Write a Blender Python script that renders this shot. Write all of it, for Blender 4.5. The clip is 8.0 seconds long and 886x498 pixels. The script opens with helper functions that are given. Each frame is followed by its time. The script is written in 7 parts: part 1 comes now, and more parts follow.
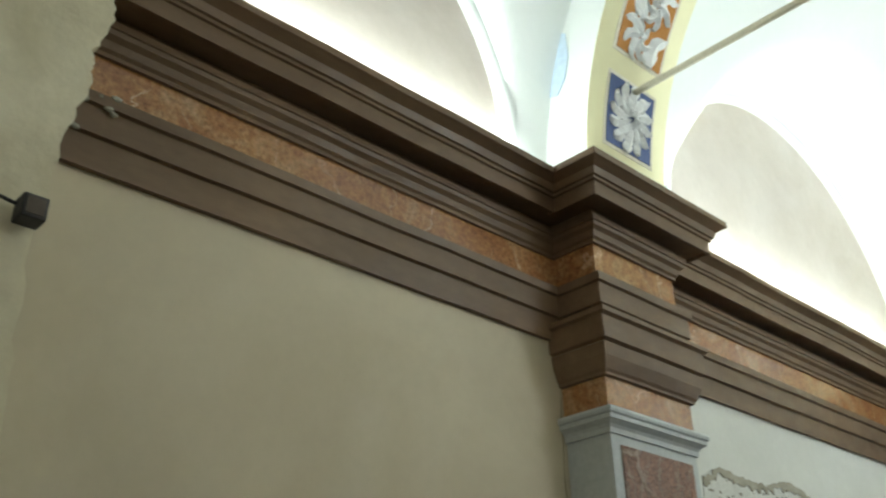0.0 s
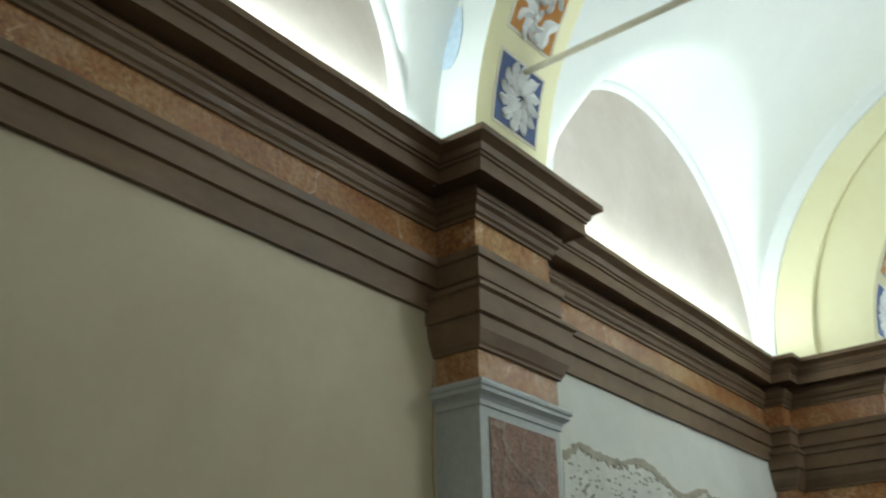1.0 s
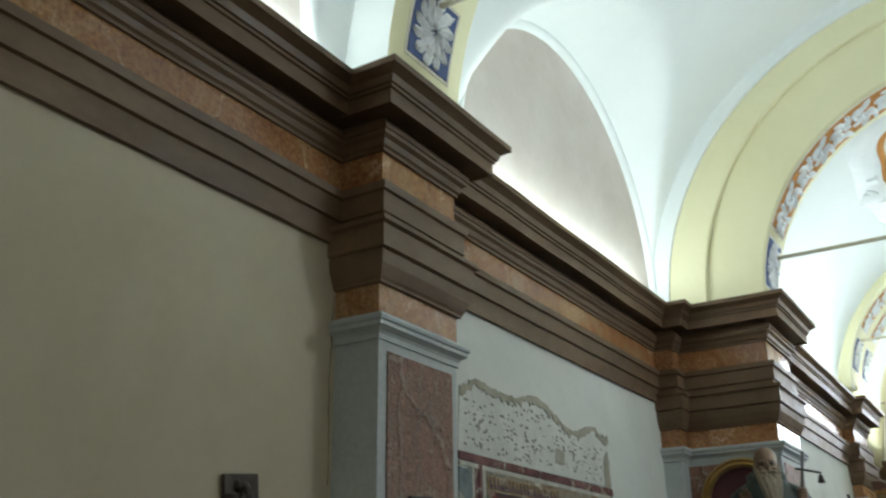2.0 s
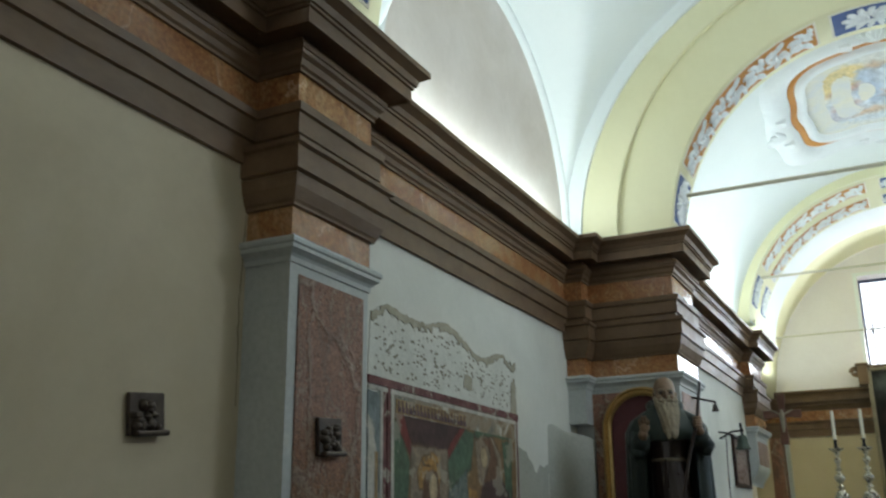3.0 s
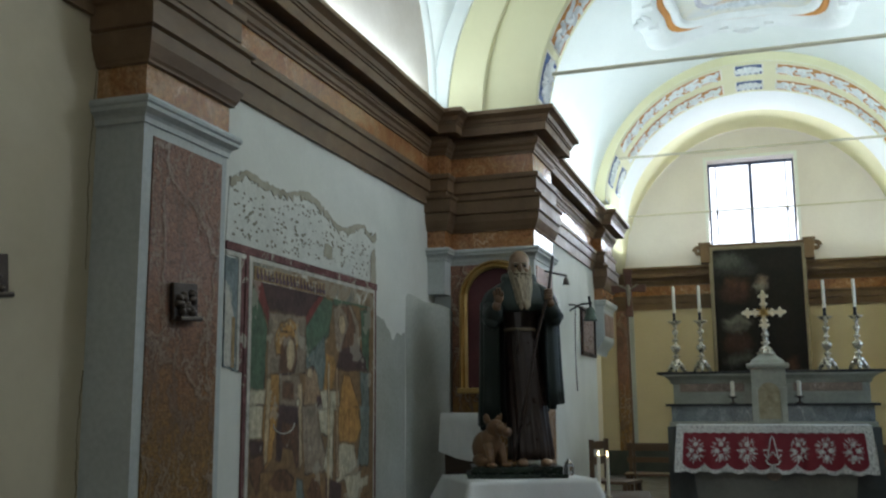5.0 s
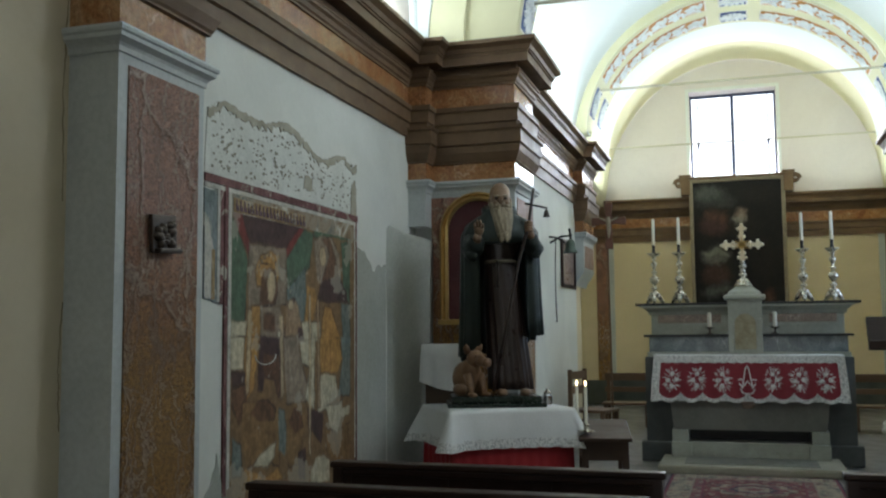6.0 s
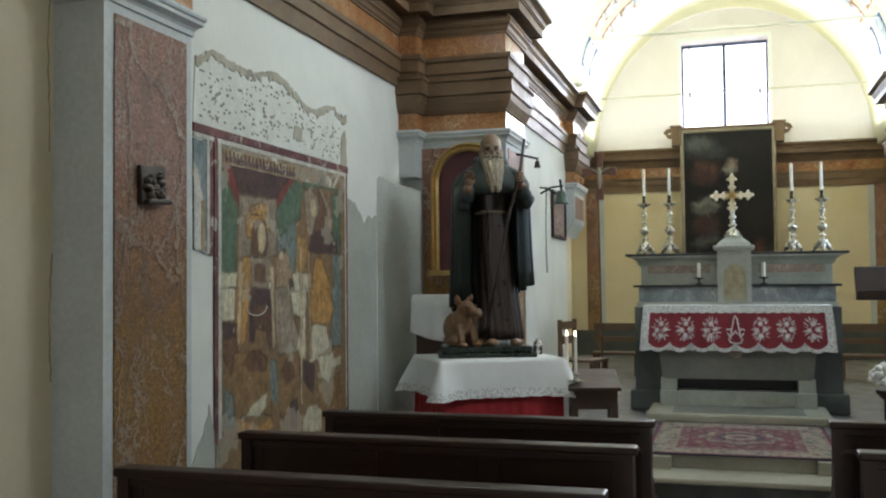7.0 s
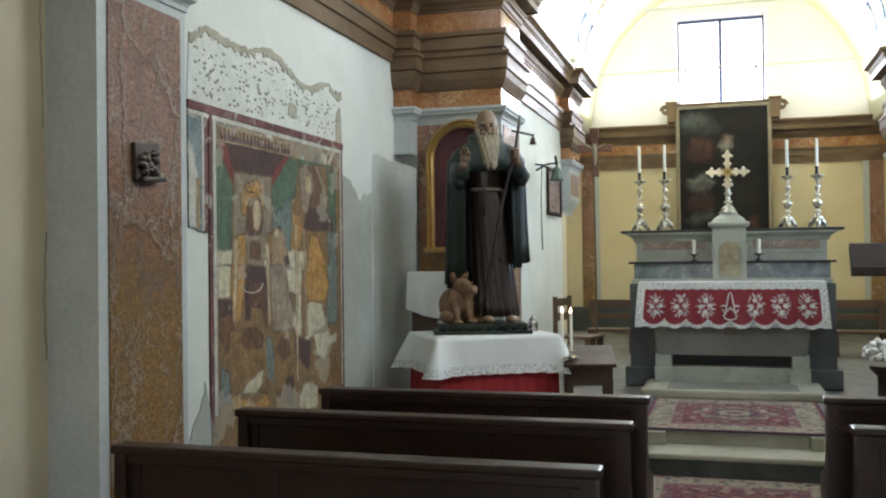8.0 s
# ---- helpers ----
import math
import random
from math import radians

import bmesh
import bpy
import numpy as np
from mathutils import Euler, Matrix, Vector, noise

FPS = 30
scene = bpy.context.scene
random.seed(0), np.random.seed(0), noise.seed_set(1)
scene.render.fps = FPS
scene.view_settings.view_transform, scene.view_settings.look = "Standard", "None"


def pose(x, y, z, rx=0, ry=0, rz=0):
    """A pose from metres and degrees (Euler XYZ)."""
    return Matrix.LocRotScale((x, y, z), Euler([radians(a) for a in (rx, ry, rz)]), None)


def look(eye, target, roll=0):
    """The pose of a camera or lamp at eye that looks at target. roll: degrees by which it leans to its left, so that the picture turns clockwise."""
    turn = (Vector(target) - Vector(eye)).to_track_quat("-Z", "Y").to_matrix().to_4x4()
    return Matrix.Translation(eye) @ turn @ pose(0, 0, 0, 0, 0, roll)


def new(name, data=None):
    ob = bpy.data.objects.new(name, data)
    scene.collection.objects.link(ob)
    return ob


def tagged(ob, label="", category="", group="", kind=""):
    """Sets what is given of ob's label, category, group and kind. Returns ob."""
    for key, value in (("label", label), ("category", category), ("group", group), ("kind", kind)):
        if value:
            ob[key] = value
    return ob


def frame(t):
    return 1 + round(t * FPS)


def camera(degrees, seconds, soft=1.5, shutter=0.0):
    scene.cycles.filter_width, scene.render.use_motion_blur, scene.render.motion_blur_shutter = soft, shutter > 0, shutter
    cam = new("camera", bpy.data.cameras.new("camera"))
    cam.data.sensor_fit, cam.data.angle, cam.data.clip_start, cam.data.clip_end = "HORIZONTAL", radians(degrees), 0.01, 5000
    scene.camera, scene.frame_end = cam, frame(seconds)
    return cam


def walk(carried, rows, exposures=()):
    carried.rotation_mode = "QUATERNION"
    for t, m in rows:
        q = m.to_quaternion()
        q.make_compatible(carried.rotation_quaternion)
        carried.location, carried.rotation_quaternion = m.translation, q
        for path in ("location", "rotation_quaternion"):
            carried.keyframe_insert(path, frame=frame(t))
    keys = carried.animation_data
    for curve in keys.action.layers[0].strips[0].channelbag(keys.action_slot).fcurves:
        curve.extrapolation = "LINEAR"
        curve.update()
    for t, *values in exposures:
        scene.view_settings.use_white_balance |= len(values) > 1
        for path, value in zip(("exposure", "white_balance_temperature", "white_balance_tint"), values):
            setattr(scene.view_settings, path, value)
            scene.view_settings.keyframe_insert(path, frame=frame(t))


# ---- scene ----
# The camera is held at breast height in the aisle; it turns, and sways a few centimetres.
cam = camera(50.0, 8.0, soft=2.1, shutter=0.5)
EYE = Vector((0.0, 0.0, 1.5))
TURNS = [
    (0, 117.354, 1.096, 46.792, -0.009, -0.015, 0.004),
    (0.5, 116.842, 0.857, 42.839, -0.008, -0.004, 0.001),
    (1, 115.355, 1.037, 38.402, -0.030, -0.032, 0.000),
    (1.5, 113.411, 0.942, 35.055, -0.040, -0.016, 0.014),
    (3, 106.905, 0.547, 26.861, -0.019, -0.007, 0.003),
    (3.5, 104.796, 0.629, 24.435, -0.019, 0.002, 0.001),
    (4, 102.623, 0.389, 22.078, -0.001, -0.010, 0.003),
    (4.5, 100.943, 0.378, 19.883, 0.002, -0.010, -0.001),
    (6, 94.984, 0.485, 17.436, 0.008, -0.008, -0.002),
    (6.5, 93.262, 0.510, 16.980, 0.004, -0.004, 0.000),
    (7, 92.015, 0.575, 16.850, 0.003, -0.003, -0.001),
    (7.5, 91.000, 0.642, 16.800, 0.003, -0.001, -0.002),
    (8, 90.624, 0.678, 16.563, 0.0, 0.0, 0.0),
]
walk(cam, [(t, pose(*(EYE + Vector(sway)), rx, ry, rz)) for t, rx, ry, rz, *sway in TURNS],
     [(0.0, 0.58, 6650, 11), (0.5, 0.42, 6550, 10), (1.0, 0.22, 6450, 10), (1.5, 0.03, 6350, 11), (3.0, -0.19, 6200, 12), (3.5, -0.23, 6100, 12), (4.0, -0.27, 6080, 12),
      (4.5, -0.29, 6050, 13), (6.0, -0.02, 6100, 14), (6.5, 0.34, 6200, 16), (7.0, 0.66, 6250, 17), (7.5, 0.92, 6250, 17), (8.0, 1.02, 6250, 17)])
# ---- light ----
AXIS = 0.03
world = bpy.data.worlds.new("sky")
scene.world = world
world.use_nodes = True
wn = world.node_tree
sky = wn.nodes.new("ShaderNodeTexSky")
sky.sky_type, sky.sun_disc = "NISHITA", False
sky.sun_elevation, sky.sun_rotation = radians(37), radians(202)
wn.links.new(sky.outputs["Color"], wn.nodes["Background"].inputs["Color"])
wn.nodes["Background"].inputs["Strength"].default_value = 0.15


def area(name, place, target, sx, sy, watts, colour):
    lamp = bpy.data.lights.new(name, "AREA")
    lamp.shape, lamp.size, lamp.size_y, lamp.energy, lamp.color = "RECTANGLE", sx, sy, watts, colour
    ob = new(name, lamp)
    ob.matrix_world = look(place, target)
    return ob


def sun(name, direction, strength, colour):
    lamp = bpy.data.lights.new(name, "SUN")
    lamp.energy, lamp.color, lamp.angle = strength, colour, radians(0.5)
    ob = new(name, lamp)
    ob.matrix_world = look((0, 0, 30), Vector((0, 0, 30)) + Vector(direction))


sun("sun", (0.30, 0.74, -0.60), 2.0, (1.0, 0.95, 0.88))
# daylight in the apse window, then lamps set in unseen openings
area("window_light_apse", (AXIS - 0.08, 16.25, 4.7), (AXIS, 8.0, 1.0), 1.35, 1.35, 90, (0.86, 0.94, 1.0))
# added bluish lamp in an assumed side window, lights the chancel's west wall
area("assumed_window_light_chancel", (AXIS + 1.90, 9.4, 2.30), (AXIS - 1.8, 8.9, 2.5), 1.8, 1.1, 16, (0.58, 0.78, 1.0))
# added lamp in an assumed lunette window, brightens the west bay wall
area("assumed_window_light_nave", (AXIS + 2.45, 5.5, 4.45), (AXIS - 2.4, 5.4, 2.0), 1.4, 0.8, 45, (0.82, 0.93, 1.0))
# fill lamp behind the camera, in an invented doorway
area("fill_light_rear", (AXIS, -3.98, 1.4), (AXIS, 4.0, 1.5), 1.6, 2.4, 18, (0.88, 0.97, 1.0))
# lamp strips lying on top of the cornice
for side in (-1, 1):
    for y, length, watts in ((1.75, 1.9, 17), (5.2, 2.9, 29), (9.4, 2.8, 35), (12.3, 1.5, 12), (14.7, 2.2, 13)):
        reach = {1.75: 2.36, 5.2: 2.36, 9.4: 1.74, 12.3: 1.64, 14.7: 2.0}[y]
        area("cornice_light", (AXIS + side * reach, y, 3.74), (AXIS + side * (reach - 0.55), y, 5.2), length, 0.06, watts, (0.86, 1.0, 0.96))
# ---- materials ----
def material(name, rough=0.6, metal=0.0):
    m = bpy.data.materials.new(name)
    m.use_nodes = True
    b = m.node_tree.nodes["Principled BSDF"]
    b.inputs["Roughness"].default_value, b.inputs["Metallic"].default_value = rough, metal
    return m, m.node_tree, b


def node(tree, kind, **inputs):
    n = tree.nodes.new("ShaderNode" + kind)
    for key, value in inputs.items():
        n.inputs[key.replace("_", " ")].default_value = value
    return n


def coords(tree, scale=(1, 1, 1)):
    m = node(tree, "Mapping", Scale=scale)
    g = node(tree, "NewGeometry")
    tree.links.new(g.outputs["Position"], m.inputs["Vector"])
    return m.outputs["Vector"]


def ramp(tree, fac, stops):
    r = node(tree, "ValToRGB")
    e = r.color_ramp.elements
    while len(e) < len(stops):
        e.new(0.5)
    for k, (p, c) in enumerate(stops):
        e[k].position, e[k].color = p, (*c, 1)
    tree.links.new(fac, r.inputs["Fac"])
    return r.outputs["Color"]


def mix(tree, fac, a, b, blend="MIX"):
    n = tree.nodes.new("ShaderNodeMix")
    n.data_type, n.blend_type = "RGBA", blend
    for k, v in ((0, fac), (6, a), (7, b)):
        if isinstance(v, (int, float)):
            n.inputs[k].default_value = v
        elif isinstance(v, tuple):
            n.inputs[k].default_value = (*v, 1)
        else:
            tree.links.new(v, n.inputs[k])
    return n.outputs[2]


def grain(tree, scale, detail=6, rough=0.6, stretch=(1, 1, 1), distort=0.0):
    n = node(tree, "TexNoise", Scale=scale, Detail=detail, Roughness=rough, Distortion=distort)
    tree.links.new(coords(tree, stretch), n.inputs["Vector"])
    return n.outputs["Fac"]


def relief(tree, b, height, strength, depth):
    n = node(tree, "Bump", Strength=strength, Distance=depth)
    tree.links.new(height, n.inputs["Height"])
    tree.links.new(n.outputs["Normal"], b.inputs["Normal"])


def mottled(name, a, b_, rough=0.6, big=1.2, fine=40, metal=0.0, bump=0.15, depth=0.004, stretch=(1, 1, 1), spread=(0.3, 0.7), fleck=0.14):
    """Two colours in large soft stains, with a fine grain and relief."""
    m, t, b = material(name, rough, metal)
    large = ramp(t, grain(t, big, 5, 0.6, stretch, 0.4), [(spread[0], a), (spread[1], b_)])
    small = ramp(t, grain(t, fine, 6, 0.65, stretch), [(0.25, (1 - fleck,) * 3), (0.75, (1 + fleck * 0.7,) * 3)])
    t.links.new(mix(t, 1.0, large, small, "MULTIPLY"), b.inputs["Base Color"])
    relief(t, b, grain(t, fine * 0.8, 8, 0.65, stretch), bump, depth)
    t.links.new(ramp(t, grain(t, big * 4, 4), [(0.3, (rough - 0.08,) * 3), (0.7, (rough + 0.1,) * 3)]), b.inputs["Roughness"])
    return m


def marble(name, base, light, dark, rough=0.35, scale=5.0, vein=2.6, vein_width=0.02):
    """Painted marble: clouded ground, fine speckle and thin crossing veins."""
    m, t, b = material(name, rough)
    cloud = ramp(t, grain(t, scale, 8, 0.7, (1, 1, 1), 0.8), [(0.28, dark), (0.5, base), (0.72, light)])
    speck = ramp(t, grain(t, scale * 14, 5, 0.7), [(0.34, (0.58, 0.55, 0.52)), (0.66, (1.3, 1.3, 1.28))])
    c = mix(t, 1.0, cloud, speck, "MULTIPLY")
    v = node(t, "TexVoronoi", Scale=vein, Randomness=1.0)
    v.feature = "DISTANCE_TO_EDGE"
    w = node(t, "TexNoise", Scale=3.5, Detail=5.0, Roughness=0.65)
    t.links.new(coords(t), w.inputs["Vector"])
    bent = t.nodes.new("ShaderNodeVectorMath")
    bent.operation = "MULTIPLY_ADD"
    bent.inputs[1].default_value = (0.35, 0.35, 0.35)
    t.links.new(w.outputs["Color"], bent.inputs[0])
    t.links.new(coords(t, (1.6, 1.6, 0.75)), bent.inputs[2])
    t.links.new(bent.outputs[0], v.inputs["Vector"])
    line = ramp(t, v.outputs["Distance"], [(0.0, (1, 1, 1)), (vein_width, (0, 0, 0))])
    gate = ramp(t, grain(t, 3.0, 3), [(0.42, (0, 0, 0)), (0.6, (0.8, 0.8, 0.8))])
    c = mix(t, mix(t, 1.0, line, gate, "MULTIPLY"), c, tuple(min(1, q * 1.25 + 0.1) for q in light))
    t.links.new(c, b.inputs["Base Color"])
    relief(t, b, grain(t, 30, 6), 0.1, 0.002)
    return m


def veined(name):
    """Painted breccia: dusty pink passing to ochre, combed grain and a few long raised veins with shadow painted dark
    at their edges.
    """
    m, t, b = material(name, 0.34)
    split = node(t, "SeparateXYZ")
    t.links.new(coords(t), split.inputs[0])
    height = node(t, "MapRange", From_Min=1.25, From_Max=2.15)
    t.links.new(split.outputs["Z"], height.inputs["Value"])
    where = mix(t, 0.45, height.outputs[0], grain(t, 2.2, 5, 0.6, (1, 1, 0.7), 0.5))
    cloud = ramp(t, where, [(0.28, (0.265, 0.142, 0.032)), (0.48, (0.250, 0.122, 0.048)), (0.66, (0.270, 0.135, 0.085))])
    g = grain(t, 24, 8, 0.85, (1, 1, 1.5), 2.4)
    c = mix(t, 1.0, cloud, ramp(t, g, [(0.38, (0.30, 0.23, 0.18)), (0.5, (0.95, 0.92, 0.90)), (0.62, (1.85, 1.75, 1.65))]), "MULTIPLY")
    w = node(t, "TexNoise", Scale=3.2, Detail=6.0, Roughness=0.65)
    t.links.new(coords(t), w.inputs["Vector"])
    lines = []
    for scale, width, stretch in ((1.7, 0.020, (1.6, 1.6, 0.60)), (2.7, 0.022, (1.9, 1.5, 0.50)), (4.4, 0.026, (1.7, 1.6, 0.55))):
        v = node(t, "TexVoronoi", Scale=scale, Randomness=1.0)
        v.feature = "DISTANCE_TO_EDGE"
        bent = t.nodes.new("ShaderNodeVectorMath")
        bent.operation = "MULTIPLY_ADD"
        bent.inputs[1].default_value = (0.45, 0.45, 0.45)
        t.links.new(w.outputs["Color"], bent.inputs[0])
        t.links.new(coords(t, stretch), bent.inputs[2])
        t.links.new(bent.outputs[0], v.inputs["Vector"])
        lines.append((v.outputs["Distance"], width))
    gate = ramp(t, grain(t, 2.6, 4), [(0.34, (0.15, 0.15, 0.15)), (0.52, (1, 1, 1))])
    for d, width in lines:
        # dark line painted beside each vein as the shadow of its relief
        dark = ramp(t, d, [(0.0, (0.70, 0.70, 0.70)), (width * 2.6, (0, 0, 0))])
        pale = ramp(t, d, [(0.0, (0.85, 0.85, 0.85)), (width, (0, 0, 0))])
        c = mix(t, dark, c, (0.085, 0.036, 0.020))
        c = mix(t, mix(t, 1.0, pale, gate, "MULTIPLY"), c, (0.52, 0.40, 0.29))
    t.links.new(c, b.inputs["Base Color"])
    relief(t, b, mix(t, 0.5, ramp(t, lines[0][0], [(0.0, (1, 1, 1)), (0.06, (0, 0, 0))]), g), 1.0, 0.014)
    return m


PLASTER_YELLOW = mottled("yellow_plaster", (0.49, 0.415, 0.285), (0.63, 0.555, 0.405), 0.75, 0.9, 26, bump=0.16, fleck=0.03)
PLASTER_GREY = mottled("grey_white_plaster", (0.60, 0.60, 0.54), (0.74, 0.74, 0.68), 0.7, 1.1, 30, bump=0.15, fleck=0.04)
VAULT_WHITE = mottled("white_vault_paint", (0.76, 0.80, 0.79), (0.84, 0.87, 0.85), 0.7, 0.6, 20, bump=0.04, fleck=0.015)
VAULT_YELLOW = mottled("pale_yellow_paint", (0.72, 0.68, 0.42), (0.80, 0.77, 0.52), 0.7, 0.8, 20, bump=0.05, fleck=0.02)
LUNETTE = mottled("beige_lunette_plaster", (0.56, 0.49, 0.43), (0.68, 0.62, 0.57), 0.75, 1.4, 22, bump=0.12, fleck=0.04)
APSE_YELLOW = mottled("warm_yellow_plaster", (0.62, 0.51, 0.31), (0.69, 0.59, 0.39), 0.65, 0.9, 24, bump=0.08, fleck=0.03)
CREAM = mottled("cream_plaster", (0.74, 0.69, 0.68), (0.82, 0.78, 0.77), 0.7, 0.9, 24, bump=0.06, fleck=0.03)
BROWN = mottled("brown_painted_moulding", (0.118, 0.071, 0.038), (0.205, 0.128, 0.069), 0.46, 2.5, 34, bump=0.2, depth=0.003, stretch=(1, 0.35, 1))
BROWN.node_tree.nodes["Principled BSDF"].inputs["Specular IOR Level"].default_value = 0.32
FRIEZE = marble("red_orange_marbling", (0.37, 0.175, 0.070), (0.50, 0.32, 0.165), (0.22, 0.09, 0.038), 0.20, 3.4, 2.0, 0.012)
PILASTER_RED = veined("red_ochre_marbling")
CAPITAL_GREY = mottled("blue_grey_stone_paint", (0.42, 0.445, 0.43), (0.51, 0.535, 0.515), 0.5, 1.5, 40, bump=0.12, depth=0.002)
FLOOR = mottled("worn_grey_terrazzo", (0.075, 0.072, 0.065), (0.135, 0.128, 0.115), 0.42, 1.2, 60, bump=0.1, depth=0.002)
STONE = mottled("worn_pale_stone", (0.27, 0.25, 0.18), (0.38, 0.355, 0.28), 0.5, 2.0, 45, bump=0.2)


# ---- mesh helpers ----
def bm_object(name, bm, mat, parent=None, label="", smooth=False):
    me = bpy.data.meshes.new(name)
    bm.normal_update()
    bm.to_mesh(me)
    bm.free()
    for m in mat if isinstance(mat, (list, tuple)) else [mat]:
        me.materials.append(m)
    if smooth:
        for p in me.polygons:
            p.use_smooth = True
    ob = new(name, me)
    if parent is not None:
        ob.parent = parent
    if label:
        ob["label"] = label
    return ob


def part(name, bm, mat, parent, label="", smooth=False):
    return bm_object(name, bm, mat, parent, label, smooth)


def setting(name, bm, mat, label, category="", smooth=False):
    return tagged(bm_object(name, bm, mat, None, "", smooth), label, category or name.split("_")[0], kind="structure")


def base(name, m, label, category, group=""):
    ob = new(name)
    ob.empty_display_size = 0.05
    ob.matrix_world = m
    return tagged(ob, label, category, group)


def box(bm, x0, x1, y0, y1, z0, z1, bevel=0.0):
    r = bmesh.ops.create_cube(bm, size=1.0)
    vs = r["verts"]
    for v in vs:
        v.co = Vector(((x0 + x1) / 2 + v.co.x * (x1 - x0), (y0 + y1) / 2 + v.co.y * (y1 - y0), (z0 + z1) / 2 + v.co.z * (z1 - z0)))
    if bevel:
        es = list({e for v in vs for e in v.link_edges})
        bmesh.ops.bevel(bm, geom=es, offset=bevel, segments=2, affect="EDGES", profile=0.6)
    return bm


def boxed(*a, **k):
    return box(bmesh.new(), *a, **k)


def lathe(profile, n=24, bm=None, place=(0, 0, 0)):
    """A turned body from (radius, z) pairs."""
    bm = bm or bmesh.new()
    rings = []
    for r, z in profile:
        rings.append([bm.verts.new((place[0] + r * math.cos(2 * math.pi * k / n), place[1] + r * math.sin(2 * math.pi * k / n), place[2] + z)) for k in range(n)])
    for a, b in zip(rings, rings[1:]):
        for k in range(n):
            bm.faces.new((a[k], a[(k + 1) % n], b[(k + 1) % n], b[k]))
    bm.faces.new(rings[0][::-1])
    bm.faces.new(rings[-1])
    return bm


def tube(points, radius, n=8, bm=None):
    """A round bar along points; radius may be one number or one for each point."""
    bm = bm or bmesh.new()
    pts = [Vector(p) for p in points]
    rs = [radius] * len(pts) if isinstance(radius, (int, float)) else radius
    rings = []
    for k, p in enumerate(pts):
        d = (pts[min(k + 1, len(pts) - 1)] - pts[max(k - 1, 0)]).normalized()
        u = d.orthogonal().normalized() if not rings else (prev - prev.dot(d) * d).normalized()
        prev = u
        w = d.cross(u)
        rings.append([bm.verts.new(p + rs[k] * (math.cos(2 * math.pi * j / n) * u + math.sin(2 * math.pi * j / n) * w)) for j in range(n)])
    for a, b in zip(rings, rings[1:]):
        for j in range(n):
            bm.faces.new((a[j], a[(j + 1) % n], b[(j + 1) % n], b[j]))
    bm.faces.new(rings[0][::-1])
    bm.faces.new(rings[-1])
    return bm


def prism(outline, depth, m=None, bm=None):
    """A plate: the outline (u, v) stands in the x-z plane and goes depth back along y; m places it."""
    bm = bm or bmesh.new()
    m = m or Matrix()
    a = [bm.verts.new(m @ Vector((u, 0, v))) for u, v in outline]
    b = [bm.verts.new(m @ Vector((u, depth, v))) for u, v in outline]
    n = len(a)
    bm.faces.new(a)
    bm.faces.new(b[::-1])
    for k in range(n):
        bm.faces.new((a[k], b[k], b[(k + 1) % n], a[(k + 1) % n]))
    bmesh.ops.recalc_face_normals(bm, faces=bm.faces[:])
    return bm


def sweep(profile, path, closed=False):
    """A moulding: profile of (outward, z) carried along a plan path, mitred at the corners; outward is to the path's right."""
    bm = bmesh.new()
    pts = [Vector(p) for p in path]
    n = len(pts)
    rows = []
    for k, p in enumerate(pts):
        ds = []
        if closed or k:
            ds.append((p - pts[k - 1]).normalized())
        if closed or k < n - 1:
            ds.append((pts[(k + 1) % n] - p).normalized())
        ns = [Vector((d.y, -d.x)) for d in ds]
        m = ns[0] if len(ns) == 1 else (ns[0] + ns[1]) / (1 + ns[0].dot(ns[1]))
        rows.append([bm.verts.new((p.x + m.x * o, p.y + m.y * o, z)) for o, z in profile])
    for k in range(n if closed else n - 1):
        a, b = rows[k], rows[(k + 1) % n]
        for j in range(len(profile) - 1):
            bm.faces.new((a[j], b[j], b[j + 1], a[j + 1]))
    return bm


def wavy(path, step=0.14):
    """The same plan path cut into short lengths, so that a moulding can follow an uneven wall."""
    out = []
    for p, q in zip(path, path[1:]):
        a, b = Vector(p), Vector(q)
        n = max(1, round((b - a).length / step))
        out += [tuple(a + (b - a) * k / n) for k in range(n)]
    return out + [path[-1]]


def handmade(bm, amp):
    """Slight unevenness of run plaster."""
    for v in bm.verts:
        d = noise.noise_vector(v.co * 2.3) * amp + noise.noise_vector(v.co * 9.0) * amp * 0.45
        v.co += Vector((d.x, d.y, d.z * 0.8))
    return bm


def mirror_x(points):
    return [(2 * AXIS - x, y) for x, y in points][::-1]
# ---- structure ----
# plan of the wall line: nave bays, pilasters, piers, chancel, apse; then mirrored
NAVE, PIL, PIER, CHAN, PIER3, APSE = -2.40, -2.18, -1.60, -1.84, -1.74, -2.62
BACK = 16.3
LEFT = [(NAVE, 0.60), (NAVE, 2.955), (PIL, 2.955), (PIL, 3.53), (NAVE, 3.53), (NAVE, 6.80), (-2.26, 6.80), (-2.26, 6.96),
        (PIER, 6.96), (PIER, 7.62), (CHAN, 7.62), (CHAN, 11.1), (PIER3, 11.1), (PIER3, 11.9), (APSE, 11.9), (APSE, BACK)]
RING = LEFT + mirror_x(LEFT)

CORNICE = [(0.0, 3.385), (0.018, 3.385), (0.018, 3.400), (0.028, 3.410), (0.036, 3.435), (0.052, 3.450), (0.056, 3.466), (0.062, 3.468), (0.062, 3.494),
           (0.030, 3.496), (0.030, 3.535), (0.125, 3.532), (0.132, 3.520), (0.145, 3.520), (0.145, 3.585), (0.155, 3.588), (0.155, 3.602), (0.165, 3.605), (0.175, 3.635), (0.205, 3.655), (0.215, 3.66), (0.215, 3.69), (-0.02, 3.70)]
